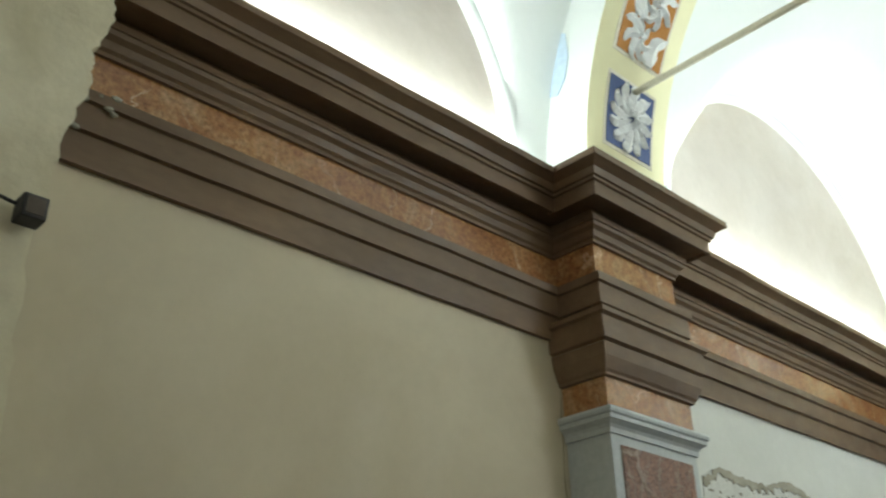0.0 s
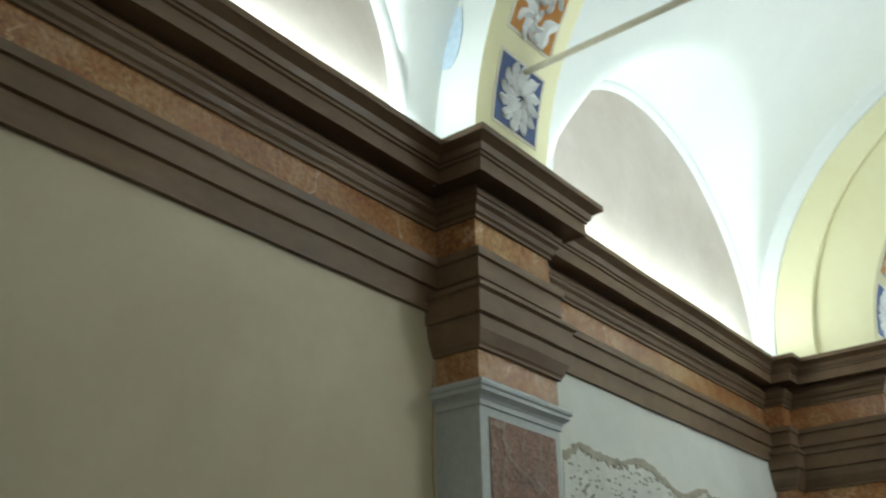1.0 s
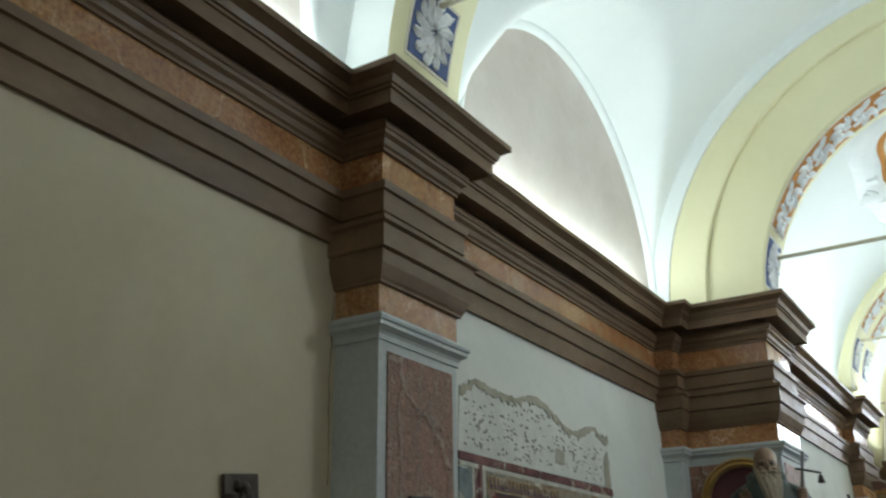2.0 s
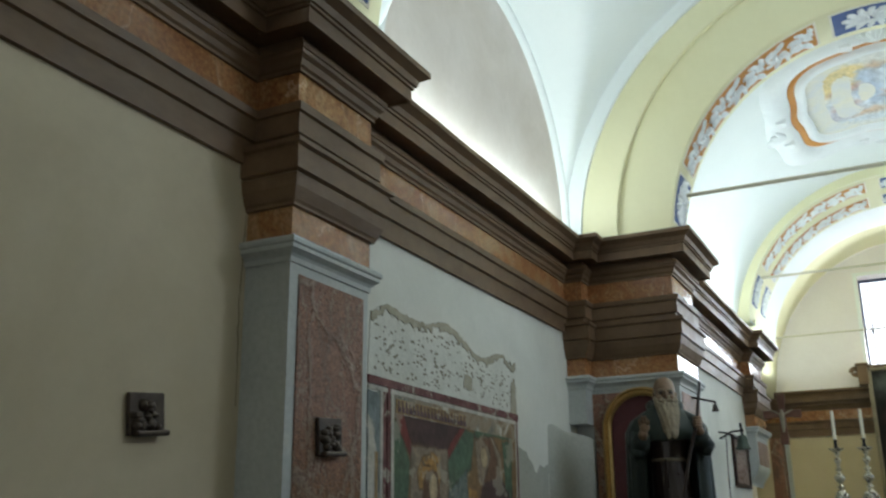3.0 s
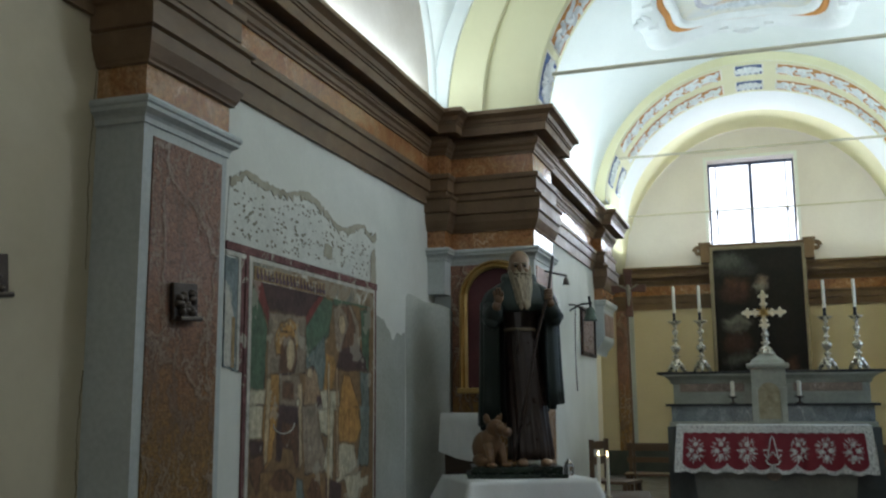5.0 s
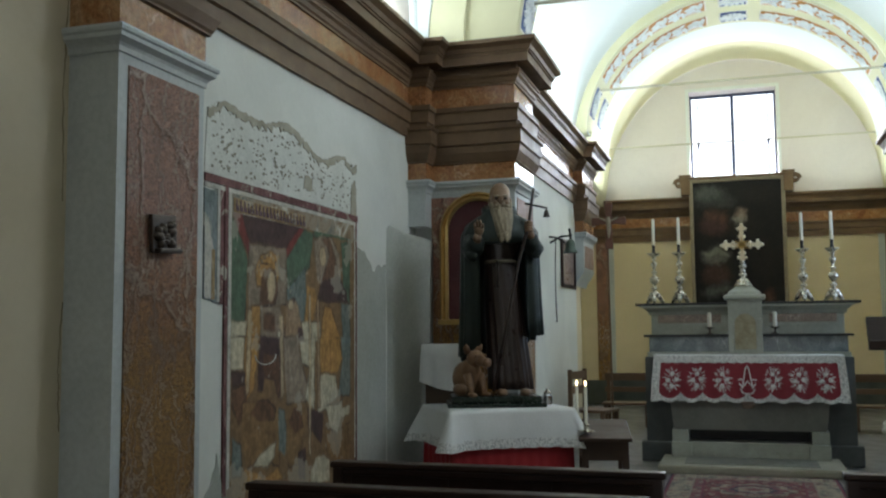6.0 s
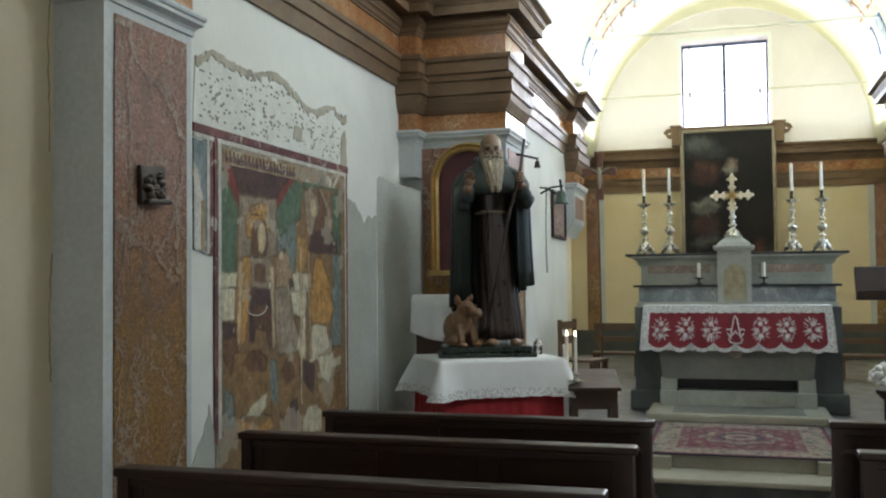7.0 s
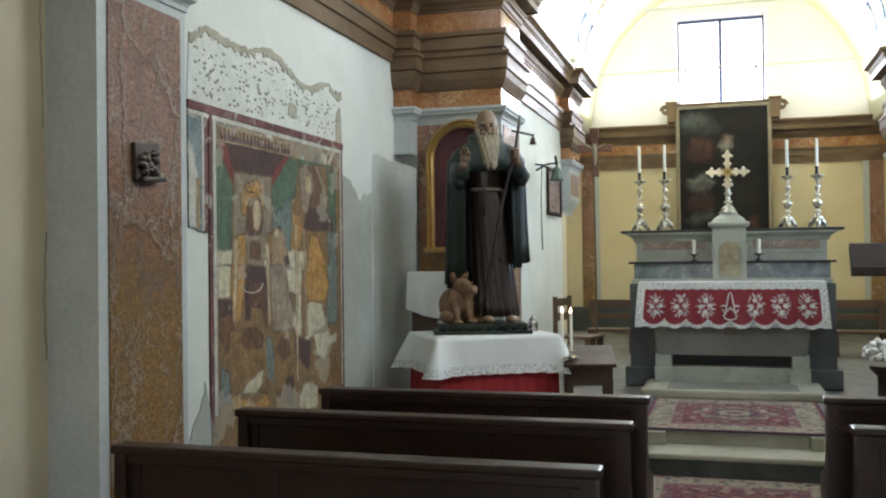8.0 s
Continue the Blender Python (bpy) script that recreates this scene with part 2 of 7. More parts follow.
ARCHITRAVE = [(0.0, 2.985), (0.022, 2.985), (0.022, 3.09), (0.038, 3.095), (0.038, 3.185), (0.052, 3.19), (0.055, 3.225), (0.0, 3.23)]
BAND = [(0.006, 3.225), (0.006, 3.39)]
setting("cornice", handmade(sweep(CORNICE, wavy(RING)), 0.0045), BROWN, "dark brown moulded cornice running round the church", "cornice")
setting("architrave", handmade(sweep(ARCHITRAVE, wavy(RING)), 0.004), BROWN, "dark brown stepped architrave under the frieze", "architrave")
setting("frieze", sweep(BAND, RING), FRIEZE, "orange-red marbled frieze band between mouldings", "frieze")


def wall_run(name, path, z0, z1, mat, label, thick=0.4):
    bm = sweep([(-thick, z0), (0.0, z0), (0.0, z1), (-thick, z1), (-thick, z0)], path)
    return setting(name, bm, mat, label, "wall")


for side, word in ((0, "west"), (1, "east")):
    def flip(path):
        return mirror_x(path) if side else path
    wall_run("wall_nave_" + word, flip([(NAVE, -4.0), (NAVE, 2.99)]), 0, 3.6, PLASTER_YELLOW, "yellow-beige plastered nave wall with faint stains")
    wall_run("wall_bay_" + word, flip([(NAVE, 3.51), (NAVE, 6.98)]), 0, 3.6, PLASTER_GREY, "grey-white plastered bay wall with old repairs")
    if side == 0:
        wall_run("wall_lunette_" + word, flip([(NAVE, -4.0), (NAVE, 7.0)]), 3.6, 6.0, LUNETTE, "beige plastered lunette wall above the cornice")
        wall_run("wall_chancel_" + word, flip([(CHAN, 7.6), (CHAN, 11.12)]), 0, 6.0, PLASTER_GREY, "white plastered chancel wall")
    wall_run("wall_apse_" + word, flip([(CHAN, 11.12), (CHAN, 11.42), (APSE, 11.42), (APSE, BACK)]), 0, 6.0, APSE_YELLOW, "yellow plastered apse wall")


# vaults; the lunettes as centre and half width along the wall
LUNETTES = ((5.40, 1.50), (0.80, 1.90), (-2.9, 1.4))
def nave_height(x, y):
    u = min(1.0, abs(x - AXIS) / 2.43)
    z = 3.70 + 2.33 * math.sqrt(1 - u * u)
    for yc, half in LUNETTES:
        d = abs(y - yc) / half
        if d < 1 and u > 0.3:
            z = max(z, 3.85 + 1.47 * math.sqrt(1 - d * d) + 0.10 * (1 - u))
    return z


def vault(name, x0, x1, y0, y1, nx, ny, height, mat, label):
    bm = bmesh.new()
    grid = []
    for i in range(nx + 1):
        x = AXIS + (x0 + x1) / 2 - (x1 - x0) / 2 * math.cos(math.pi * i / nx)
        grid.append([bm.verts.new((x, y0 + (y1 - y0) * j / ny, height(x, y0 + (y1 - y0) * j / ny))) for j in range(ny + 1)])
    for i in range(nx):
        for j in range(ny):
            bm.faces.new((grid[i][j], grid[i][j + 1], grid[i + 1][j + 1], grid[i + 1][j]))
    return setting(name, bm, mat, label, "ceiling", True)


def barrel(a, zc, b):
    return lambda x, y: zc + b * math.sqrt(max(0, 1 - ((x - AXIS) / a) ** 2))


vault("ceiling_nave", -2.43, 2.43, -4.0, 7.0, 72, 220, nave_height, VAULT_WHITE, "white groined nave vault with lunettes")
vault("ceiling_chancel", -1.87, 1.87, 7.5, 11.4, 48, 8, barrel(1.87, 3.68, 1.82), VAULT_WHITE, "white barrel vault over the chancel")
vault("ceiling_apse", -2.66, 2.66, 13.1, BACK, 48, 8, barrel(2.2, 3.6, 2.40), VAULT_YELLOW, "pale yellow apse vault")


def arch_ring(name, a_in, b_in, a_out, b_out, zc, y0, y1, mats, label, n=48):
    """An arch across the church: soffit and both faces; mats: face, soffit."""
    bm = bmesh.new()
    rows = []
    for k in range(n + 1):
        c, s = math.cos(math.pi * k / n), math.sin(math.pi * k / n)
        rows.append([bm.verts.new((AXIS + a * c, y, zc + b * s)) for a, b, y in ((a_out, b_out, y0), (a_in, b_in, y0), (a_in, b_in, y1), (a_out, b_out, y1))])
    for p, q in zip(rows, rows[1:]):
        for j in range(3):
            f = bm.faces.new((p[j], q[j], q[j + 1], p[j + 1]))
            f.material_index = 1 if j == 1 else 0
            f.smooth = j == 1
    return setting(name, bm, mats, label, "arch")


NAVE_ARCH = arch_ring("arch_nave", 2.19, 2.12, 2.6, 2.6, 3.70, 2.95, 3.55, [VAULT_WHITE, VAULT_YELLOW], "pale yellow painted transverse arch of the nave")
CHANCEL_ARCH = arch_ring("arch_chancel", 1.60, 1.59, 2.7, 2.6, 3.72, 7.0, 7.50, [VAULT_YELLOW, VAULT_YELLOW], "pale yellow painted chancel arch")
arch_ring("arch_chancel_step", 2.02, 2.04, 2.7, 2.6, 3.72, 6.94, 7.01, [VAULT_YELLOW, VAULT_YELLOW], "outer yellow step of the chancel arch")
arch_ring("arch_chancel_rim", 2.30, 2.22, 2.7, 2.6, 3.72, 6.90, 6.95, [VAULT_WHITE, VAULT_WHITE], "white plaster rim where the nave vault meets the chancel arch")
APSE_ARCH = arch_ring("arch_apse", 1.72, 1.53, 2.5, 2.5, 3.86, 11.2, 13.2, [VAULT_YELLOW, VAULT_WHITE], "white and yellow painted apse arch")

# slabs added to keep sky light from leaking in behind the apse arch
for side in (-1, 1):
    setting("ceiling_apse_ledge", boxed(*sorted((AXIS + side * 1.70, AXIS + side * 2.85)), 11.45, 13.2, 3.86, 3.92), VAULT_YELLOW, "pale yellow slab added to close the gap over the apse cornice", "ceiling")

# back wall with its window opening
WX0, WX1, WZ0, WZ1 = -0.73, 0.66, 3.98, 5.49
bm = bmesh.new()
for x0, x1, z0, z1 in ((-2.9, WX0, 3.5, 6.3), (WX1, 2.9, 3.5, 6.3), (WX0, WX1, 3.5, WZ0), (WX0, WX1, WZ1, 6.3)):
    box(bm, x0, x1, BACK + 0.01, BACK + 0.45, z0, z1)
setting("wall_back_upper", bm, CREAM, "cream plastered end wall above the cornice", "wall")
setting("wall_back", boxed(-2.9, 2.9, BACK + 0.01, BACK + 0.45, 0, 3.5), APSE_YELLOW, "warm yellow plastered apse end wall", "wall")
# unseen rear wall added to close the nave, its doorway made for the fill lamp
bm = bmesh.new()
for x0, x1, z0, z1 in ((-2.9, -0.8, 0, 6.4), (0.86, 2.9, 0, 6.4), (-0.8, 0.86, 2.6, 6.4)):
    box(bm, x0, x1, -4.3, -4.0, z0, z1)
setting("wall_entrance", bm, PLASTER_YELLOW, "unseen yellow plastered rear wall with an added doorway", "wall")


def holed_wall(name, x, y0, y1, z0, z1, hole, mat, label):
    """A thick wall across x with one window opening (y0, y1, z0, z1)."""
    a, b, c, d = hole
    bm = bmesh.new()
    for p, q, r, s in ((y0, a, z0, z1), (b, y1, z0, z1), (a, b, z0, c), (a, b, d, z1)):
        box(bm, x, x + 0.4, p, q, r, s)
    return setting(name, bm, mat, label, "wall")


def plain_window(name, x, hole, label):
    a, b, c, d = hole
    ob = tagged(new(name), label, "window", kind="structure")
    for p, q, r, s in ((a, a + 0.05, c, d), (b - 0.05, b, c, d), (a + 0.05, b - 0.05, c, c + 0.05), (a + 0.05, b - 0.05, d - 0.05, d), ((a + b) / 2 - 0.02, (a + b) / 2 + 0.02, c + 0.05, d - 0.05)):
        part("window_frame", boxed(x + 0.25, x + 0.30, p, q, r, s), CAPITAL_GREY, ob)


CHANCEL_HOLE, LUNETTE_HOLE = (8.4, 10.4, 1.7, 2.9), (4.75, 6.25, 4.0, 4.9)
# unseen side window, an assumed opening around the chancel lamp
holed_wall("wall_chancel_east", 2 * AXIS - CHAN, 7.6, 11.12, 0, 6.0, CHANCEL_HOLE, PLASTER_GREY, "white plastered chancel wall with an assumed window opening")
# lunette opening is assumed and unseen, cut for the nave lamp
holed_wall("wall_lunette_east", 2 * AXIS - NAVE, -4.0, 7.0, 3.6, 6.0, LUNETTE_HOLE, LUNETTE, "beige plastered lunette wall with an assumed window opening")
plain_window("window_assumed_2", 2 * AXIS - CHAN, CHANCEL_HOLE, "assumed grey framed chancel side window, out of view")
plain_window("window_assumed_3", 2 * AXIS - NAVE, LUNETTE_HOLE, "assumed grey framed lunette window, out of view")

# floors and steps
setting("floor", boxed(-2.9, 2.9, -4.3, 7.2, -0.2, 0.0), FLOOR, "worn grey terrazzo nave floor", "floor")
setting("floor_chancel", boxed(-2.9, 2.9, 7.08, 16.8, -0.2, 0.25), FLOOR, "grey terrazzo chancel floor", "floor")
setting("step_1", boxed(-1.58, 1.64, 6.66, 7.06, 0.118, 0.155, bevel=0.012), STONE, "pale stone chancel step with a worn edge", "step")
setting("step_1_riser", boxed(-1.58, 1.64, 6.70, 7.06, 0.0, 0.117), mottled("dark_green_marble_riser", (0.030, 0.036, 0.028), (0.07, 0.08, 0.062), 0.35, 4, 50), "dark green marble riser of the chancel step", "step")

setting("step_riser_upper", boxed(-1.58, 1.64, 7.062, 7.078, 0.155, 0.244), STONE, "pale stone riser below the chancel floor", "step")
for x0, x1 in ((-1.58, -0.43), (0.545, 1.64)):
    setting("step_block", boxed(x0, x1, 6.975, 7.062, 0.155, 0.246, bevel=0.008), STONE, "pale worn stone block at the end of the step", "step")
# pilasters with capital, neck block and marbled panel
def pilaster(name, x_face, y0, y1, side, depth, path=None):
    s = -1 if side else 1
    def at(x):
        return 2 * AXIS - x if side else x
    def bx(a, b, c, d, e, f, bev=0.0):
        p, q = sorted((at(a), at(b)))
        return boxed(p, q, c, d, e, f, bevel=bev)
    ob = setting(name, bx(x_face - depth, x_face, y0, y1, 0, 2.56), CAPITAL_GREY, "blue-grey painted pilaster with a marbled panel", "pilaster")
    path = path or [(x_face - depth, y0), (x_face, y0), (x_face, y1), (x_face - depth, y1)]
    path = mirror_x(path) if side else path
    part("capital", handmade(sweep([(0.0, 2.555), (0.008, 2.557), (0.009, 2.578), (0.016, 2.590), (0.032, 2.602), (0.038, 2.606), (0.038, 2.622), (0.046, 2.628), (0.048, 2.640), (0.043, 2.652), (0.0, 2.655)], wavy(path)), 0.003), CAPITAL_GREY, ob, "moulded grey capital")
    part("neck_block", sweep([(0.004, 2.645), (0.004, 2.80)], path), FRIEZE, ob, "red marbled block above the capital")
    part("moulding", handmade(sweep([(0.0, 2.785), (0.02, 2.79), (0.022, 2.80), (0.03, 2.812), (0.05, 2.86), (0.058, 2.91), (0.050, 2.916), (0.068, 2.925), (0.068, 3.02), (0.085, 3.03), (0.085, 3.05), (0.0, 3.06)], wavy(path)), 0.004), BROWN, ob, "dark brown moulded cap")
    part("panel", bx(x_face - 0.01, x_face + 0.006, y0 + 0.058, y1 - 0.045, 0.25, 2.515), PILASTER_RED, ob, "red-ochre marbled panel with pale veins")
    return ob


def corbel_pilaster(side):
    """A short pilaster at the apse that curves back into the wall below its panel."""
    def at(x):
        return 2 * AXIS - x if side else x
    y0, y1 = 11.1, 11.9
    line = [(PIER3, 2.56), (PIER3, 2.22)] + [(PIER3 - 0.10 * (0.5 - 0.5 * math.cos(math.pi * k / 10)), 2.22 - 0.20 * k / 10) for k in range(1, 11)]
    outline = line + [(CHAN - 0.02, 2.02), (CHAN - 0.02, 2.56)]
    m = Matrix(((1, 0, 0, 0), (0, 1, 0, y0), (0, 0, 1, 0), (0, 0, 0, 1)))
    ob = setting("pilaster_apse", prism([(at(x), z) for x, z in outline], y1 - y0, m), CAPITAL_GREY, "short blue-grey pilaster corbelled out from the wall", "pilaster")
    path = [(CHAN, y0), (PIER3, y0), (PIER3, y1), (APSE, y1)]
    path = mirror_x(path) if side else path
    part("capital", sweep([(0.0, 2.555), (0.008, 2.557), (0.009, 2.578), (0.032, 2.602), (0.038, 2.606), (0.038, 2.622), (0.048, 2.640), (0.043, 2.652), (0.0, 2.655)], path), CAPITAL_GREY, ob, "moulded grey capital")
    part("neck_block", sweep([(0.004, 2.645), (0.004, 2.80)], path), FRIEZE, ob, "red marbled block above the capital")
    part("moulding", sweep([(0.0, 2.785), (0.022, 2.80), (0.05, 2.86), (0.058, 2.91), (0.068, 2.925), (0.068, 3.02), (0.085, 3.03), (0.085, 3.05), (0.0, 3.06)], path), BROWN, ob, "dark brown moulded cap")
    p, q = sorted((at(PIER3 - 0.01), at(PIER3 + 0.006)))
    part("panel", boxed(p, q, y0 + 0.07, y1 - 0.07, 2.24, 2.50), PILASTER_RED, ob, "red-ochre marbled panel with pale veins")
    return ob


for side in (0, 1):
    pilaster("pilaster_nave", PIL, 2.945, 3.535, side, 0.24)
    pilaster("pilaster_pier", PIER, 6.96, 7.62, side, 0.9, [(-2.42, 6.80), (-2.26, 6.80), (-2.26, 6.96), (PIER, 6.96), (PIER, 7.62), (PIER - 0.26, 7.62)])
    corbel_pilaster(side)
# ---- vault and wall decoration ----
ORANGE = mottled("orange_painted_ground", (0.50, 0.20, 0.035), (0.60, 0.27, 0.06), 0.7, 3, 40, bump=0.1)
BLUE = mottled("blue_painted_ground", (0.07, 0.11, 0.26), (0.11, 0.16, 0.34), 0.7, 3, 40, bump=0.1)
STUCCO = mottled("white_stucco", (0.76, 0.78, 0.78), (0.86, 0.88, 0.88), 0.65, 3, 40, bump=0.04, fleck=0.03)
CREAM_LINE = mottled("cream_painted_line", (0.78, 0.74, 0.60), (0.84, 0.80, 0.68), 0.7, 3, 40, bump=0.1)
IRON_PALE = mottled("pale_painted_iron", (0.52, 0.49, 0.36), (0.60, 0.56, 0.42), 0.5, 3, 50, bump=0.1)
IRON = mottled("dark_wrought_iron", (0.02, 0.02, 0.022), (0.045, 0.043, 0.042), 0.45, 4, 60, metal=0.7, bump=0.2)
BRONZE = mottled("dark_cast_bronze", (0.045, 0.034, 0.026), (0.10, 0.08, 0.065), 0.38, 8, 60, metal=0.85, bump=0.25)


def paint(name, c, d=None, rough=0.75, big=5, losses=0.75):
    d = d or tuple(min(1, q * 1.35 + 0.05) for q in c)
    m, t, b = material(name, rough)
    body = ramp(t, grain(t, big * 1.6, 7, 0.7, (1, 1, 0.7), 1.0), [(0.30, tuple(q * 0.55 for q in c)), (0.45, c), (0.62, d), (0.75, tuple(min(1, q * 1.25) for q in d))])
    body = mix(t, 1.0, body, ramp(t, grain(t, 38, 6, 0.7), [(0.3, (0.7, 0.7, 0.7)), (0.7, (1.2, 1.2, 1.2))]), "MULTIPLY")
    loss = ramp(t, grain(t, 7.5, 9, 0.75, (1, 1, 1), 0.8), [(0.56, (0, 0, 0)), (0.60, (losses,) * 3)])
    t.links.new(mix(t, loss, body, (0.50, 0.46, 0.37)), b.inputs["Base Color"])
    relief(t, b, grain(t, 26, 8, 0.7), 0.3, 0.003)
    return m


def on_wall(outline, depth, x=NAVE, bm=None):
    """A plate on the bay wall: outline in (y, z), standing proud by depth."""
    m = Matrix(((0, 1, 0, x), (1, 0, 0, 0), (0, 0, 1, 0), (0, 0, 0, 1)))
    return prism(outline, depth, m, bm)


def rough_line(points, amp, n, seed):
    """The same line with small broken steps."""
    out = []
    rnd = random.Random(seed)
    for (a, b), (c, d) in zip(points, points[1:]):
        for k in range(n):
            t = k / n
            out.append((a + (c - a) * t + rnd.uniform(-amp, amp), b + (d - b) * t + rnd.uniform(-amp, amp)))
    out.append(points[-1])
    return out


def on_arch(a, b, zc, inset=0.0):
    """Maps (degrees up from the springing on the left, y) onto an arch's soffit."""
    def at(deg, y, off=0.0):
        c, s = -math.cos(radians(deg)), math.sin(radians(deg))
        return Vector((AXIS + (a - inset - off) * c, y, zc + (b - inset - off) * s))
    return at


def patch(at, d0, d1, y0, y1, off, n=10):
    """A thin curved plate on an arch."""
    bm = bmesh.new()
    rows = []
    for k in range(n + 1):
        d = d0 + (d1 - d0) * k / n
        rows.append([bm.verts.new(at(d, y, o)) for y, o in ((y0, -0.01), (y0, off), (y1, off), (y1, -0.01))])
    for p, q in zip(rows, rows[1:]):
        for j in range(3):
            bm.faces.new((p[j], q[j], q[j + 1], p[j + 1]))
    for r in (rows[0], rows[-1]):
        bm.faces.new(r)
    return bm


def leaf_on(bm, at, d, y, size, turn, off, k_d, curl=0.5):
    """A small pointed stucco leaf at (d, y) in an arch's own plane; k_d: degrees for one metre."""
    n = 7
    mid, left, right = [], [], []
    for i in range(n + 1):
        t = i / n
        a = turn + curl * t
        u, v = size * t * math.cos(a), size * t * math.sin(a)
        w = size * 0.30 * math.sin(math.pi * min(1, t * 0.9 + 0.08)) * (1 + 0.35 * math.sin(9 * t))
        nu, nv = -math.sin(a), math.cos(a)
        for line, k, h in ((left, w, off), (mid, 0, off + 0.018), (right, -w, off)):
            line.append(bm.verts.new(at(d + (u + nu * k) * k_d, y + v + nv * k, h)))
    for i in range(n):
        bm.faces.new((left[i], left[i + 1], mid[i + 1], mid[i]))
        bm.faces.new((mid[i], mid[i + 1], right[i + 1], right[i]))


def arch_panels(at, radius, y0, y1, spans, owner):
    """Painted panels with a cream border and white stucco scrolls or rosettes."""
    k_d = 180 / math.pi / radius
    yc, w = (y0 + y1) / 2, y1 - y0
    for d0, d1, kind in spans:
        thing = part("arch_panel", patch(at, d0 - 0.02 * k_d, d1 + 0.02 * k_d, y0 - 0.02, y1 + 0.02, 0.004), CREAM_LINE, owner, "orange panel with white stucco leaf scroll" if kind == "o" else "blue panel with white stucco rosette")
        part("ground", patch(at, d0, d1, y0, y1, 0.008), ORANGE if kind == "o" else BLUE, thing)
        bm = bmesh.new()
        if kind == "o":
            n = max(3, round((d1 - d0) / k_d / (w * 0.62)))
            step = (d1 - d0) / n
            for i in range(n):
                d, s = d0 + step * (i + 0.5), 1 if i % 2 else -1
                for k in range(7):
                    a = s * (0.3 + k * 0.9)
                    leaf_on(bm, at, d + 0.02 * k_d * math.cos(a), yc + s * w * 0.1, w * (0.40 - 0.028 * k), a, 0.012, k_d, s * 0.9)
                leaf_on(bm, at, d - step * 0.55, yc - s * w * 0.25, w * 0.6, s * 0.5, 0.012, k_d, -s * 0.9)
        else:
            h = (d1 - d0) / 2 / k_d
            for ring, count in ((1.0, 12), (0.62, 9), (0.3, 5)):
                for k in range(count):
                    a = 2 * math.pi * k / count + ring
                    leaf_on(bm, at, (d0 + d1) / 2 + 0.25 * ring * h * math.cos(a) * k_d, yc + 0.25 * ring * w / 2 * math.sin(a), ring * min(h, w / 2) * (0.80 + 0.1 * math.cos(2 * a)), a, 0.012 + 0.01 * (1 - ring), k_d, 0.3)
        tagged(part("stucco_relief", bm, STUCCO, thing, "white stucco leaves"), kind="stuff")


ARCH_NAVE, ARCH_CHANCEL, ARCH_APSE = on_arch(2.19, 2.12, 3.70), on_arch(1.60, 1.59, 3.72), on_arch(1.72, 1.53, 3.86)
arch_panels(ARCH_NAVE, 2.15, 3.085, 3.425, [(7.0, 16.6, "b"), (20.5, 74, "o"), (79, 101, "b"), (106, 159.5, "o"), (163.2, 173.6, "b")], NAVE_ARCH)
arch_panels(ARCH_CHANCEL, 1.60, 7.08, 7.42, [(4.8, 18.5, "b"), (22, 75, "o"), (80, 100, "b"), (105, 158, "o"), (161.5, 175, "b")], CHANCEL_ARCH)
part("painted_band", patch(ARCH_APSE, 1, 179, 11.21, 12.36, 0.002, 60), VAULT_YELLOW, APSE_ARCH, "pale yellow painted band")
for y0 in (11.32, 11.92):
    arch_panels(ARCH_APSE, 1.66, y0, y0 + 0.34, [(9, 22, "b"), (27, 79, "o"), (85, 95, "b"), (101, 153, "o"), (158, 171, "b")], APSE_ARCH)

# tie rods
for y, z, half, r in ((3.26, 4.27, 2.2, 0.017), (7.30, 4.115, 1.58, 0.016), (11.45, 4.42, 1.70, 0.015), (13.4, 4.06, 2.1, 0.010)):
    rod = base("tie_rod", Matrix(), "pale painted iron tie rod spanning the vault", "tie rod", "tie rods of the vaults")
    part("bar", tube([(AXIS - half, y, z), (AXIS + half, y, z)], r, 10), IRON_PALE, rod)
    for s in (-1, 1):
        part("wall_plate", tube([(AXIS + s * (half - 0.012), y, z), (AXIS + s * (half + 0.03), y, z)], 0.03, 10), IRON_PALE, rod)

# lunette rims
for side in (-1, 1):
    for yc, half in LUNETTES[:2]:
        bm = bmesh.new()
        rows = []
        for k in range(49):
            a = math.pi * k / 48
            c, s = math.cos(a), math.sin(a)
            x = AXIS + side * 2.43
            rows.append([bm.verts.new((x - side * o, yc + (half - i) * c, max(3.66, 3.85 + (1.47 - i) * s))) for i, o in ((-0.02, 0.045), (0.02, 0.05), (0.045, 0.03), (0.05, 0.0))])
        for p, q in zip(rows, rows[1:]):
            for j in range(3):
                bm.faces.new((p[j], q[j], q[j + 1], p[j + 1]))
        setting("trim_lunette", bm, VAULT_WHITE, "white plaster rim round the lunette", "trim", True)


def value_noise(u, v, seed):
    """Smooth noise from 0 to 1 over arrays of places."""
    table = np.random.RandomState(seed).rand(64, 64)
    i, j = np.floor(u).astype(int), np.floor(v).astype(int)
    f, g = u - i, v - j
    f, g = f * f * (3 - 2 * f), g * g * (3 - 2 * g)
    a = table[i % 64, j % 64] * (1 - f) + table[(i + 1) % 64, j % 64] * f
    b = table[i % 64, (j + 1) % 64] * (1 - f) + table[(i + 1) % 64, (j + 1) % 64] * f
    return a * (1 - g) + b * g


def cloudy(u, v, scale, seed, octaves=4):
    total, weight = 0.0, 0.0
    for k in range(octaves):
        total = total + value_noise(u * scale * 2 ** k, v * scale * 2 ** k, seed + k) * 0.6 ** k
        weight += 0.6 ** k
    return total / weight


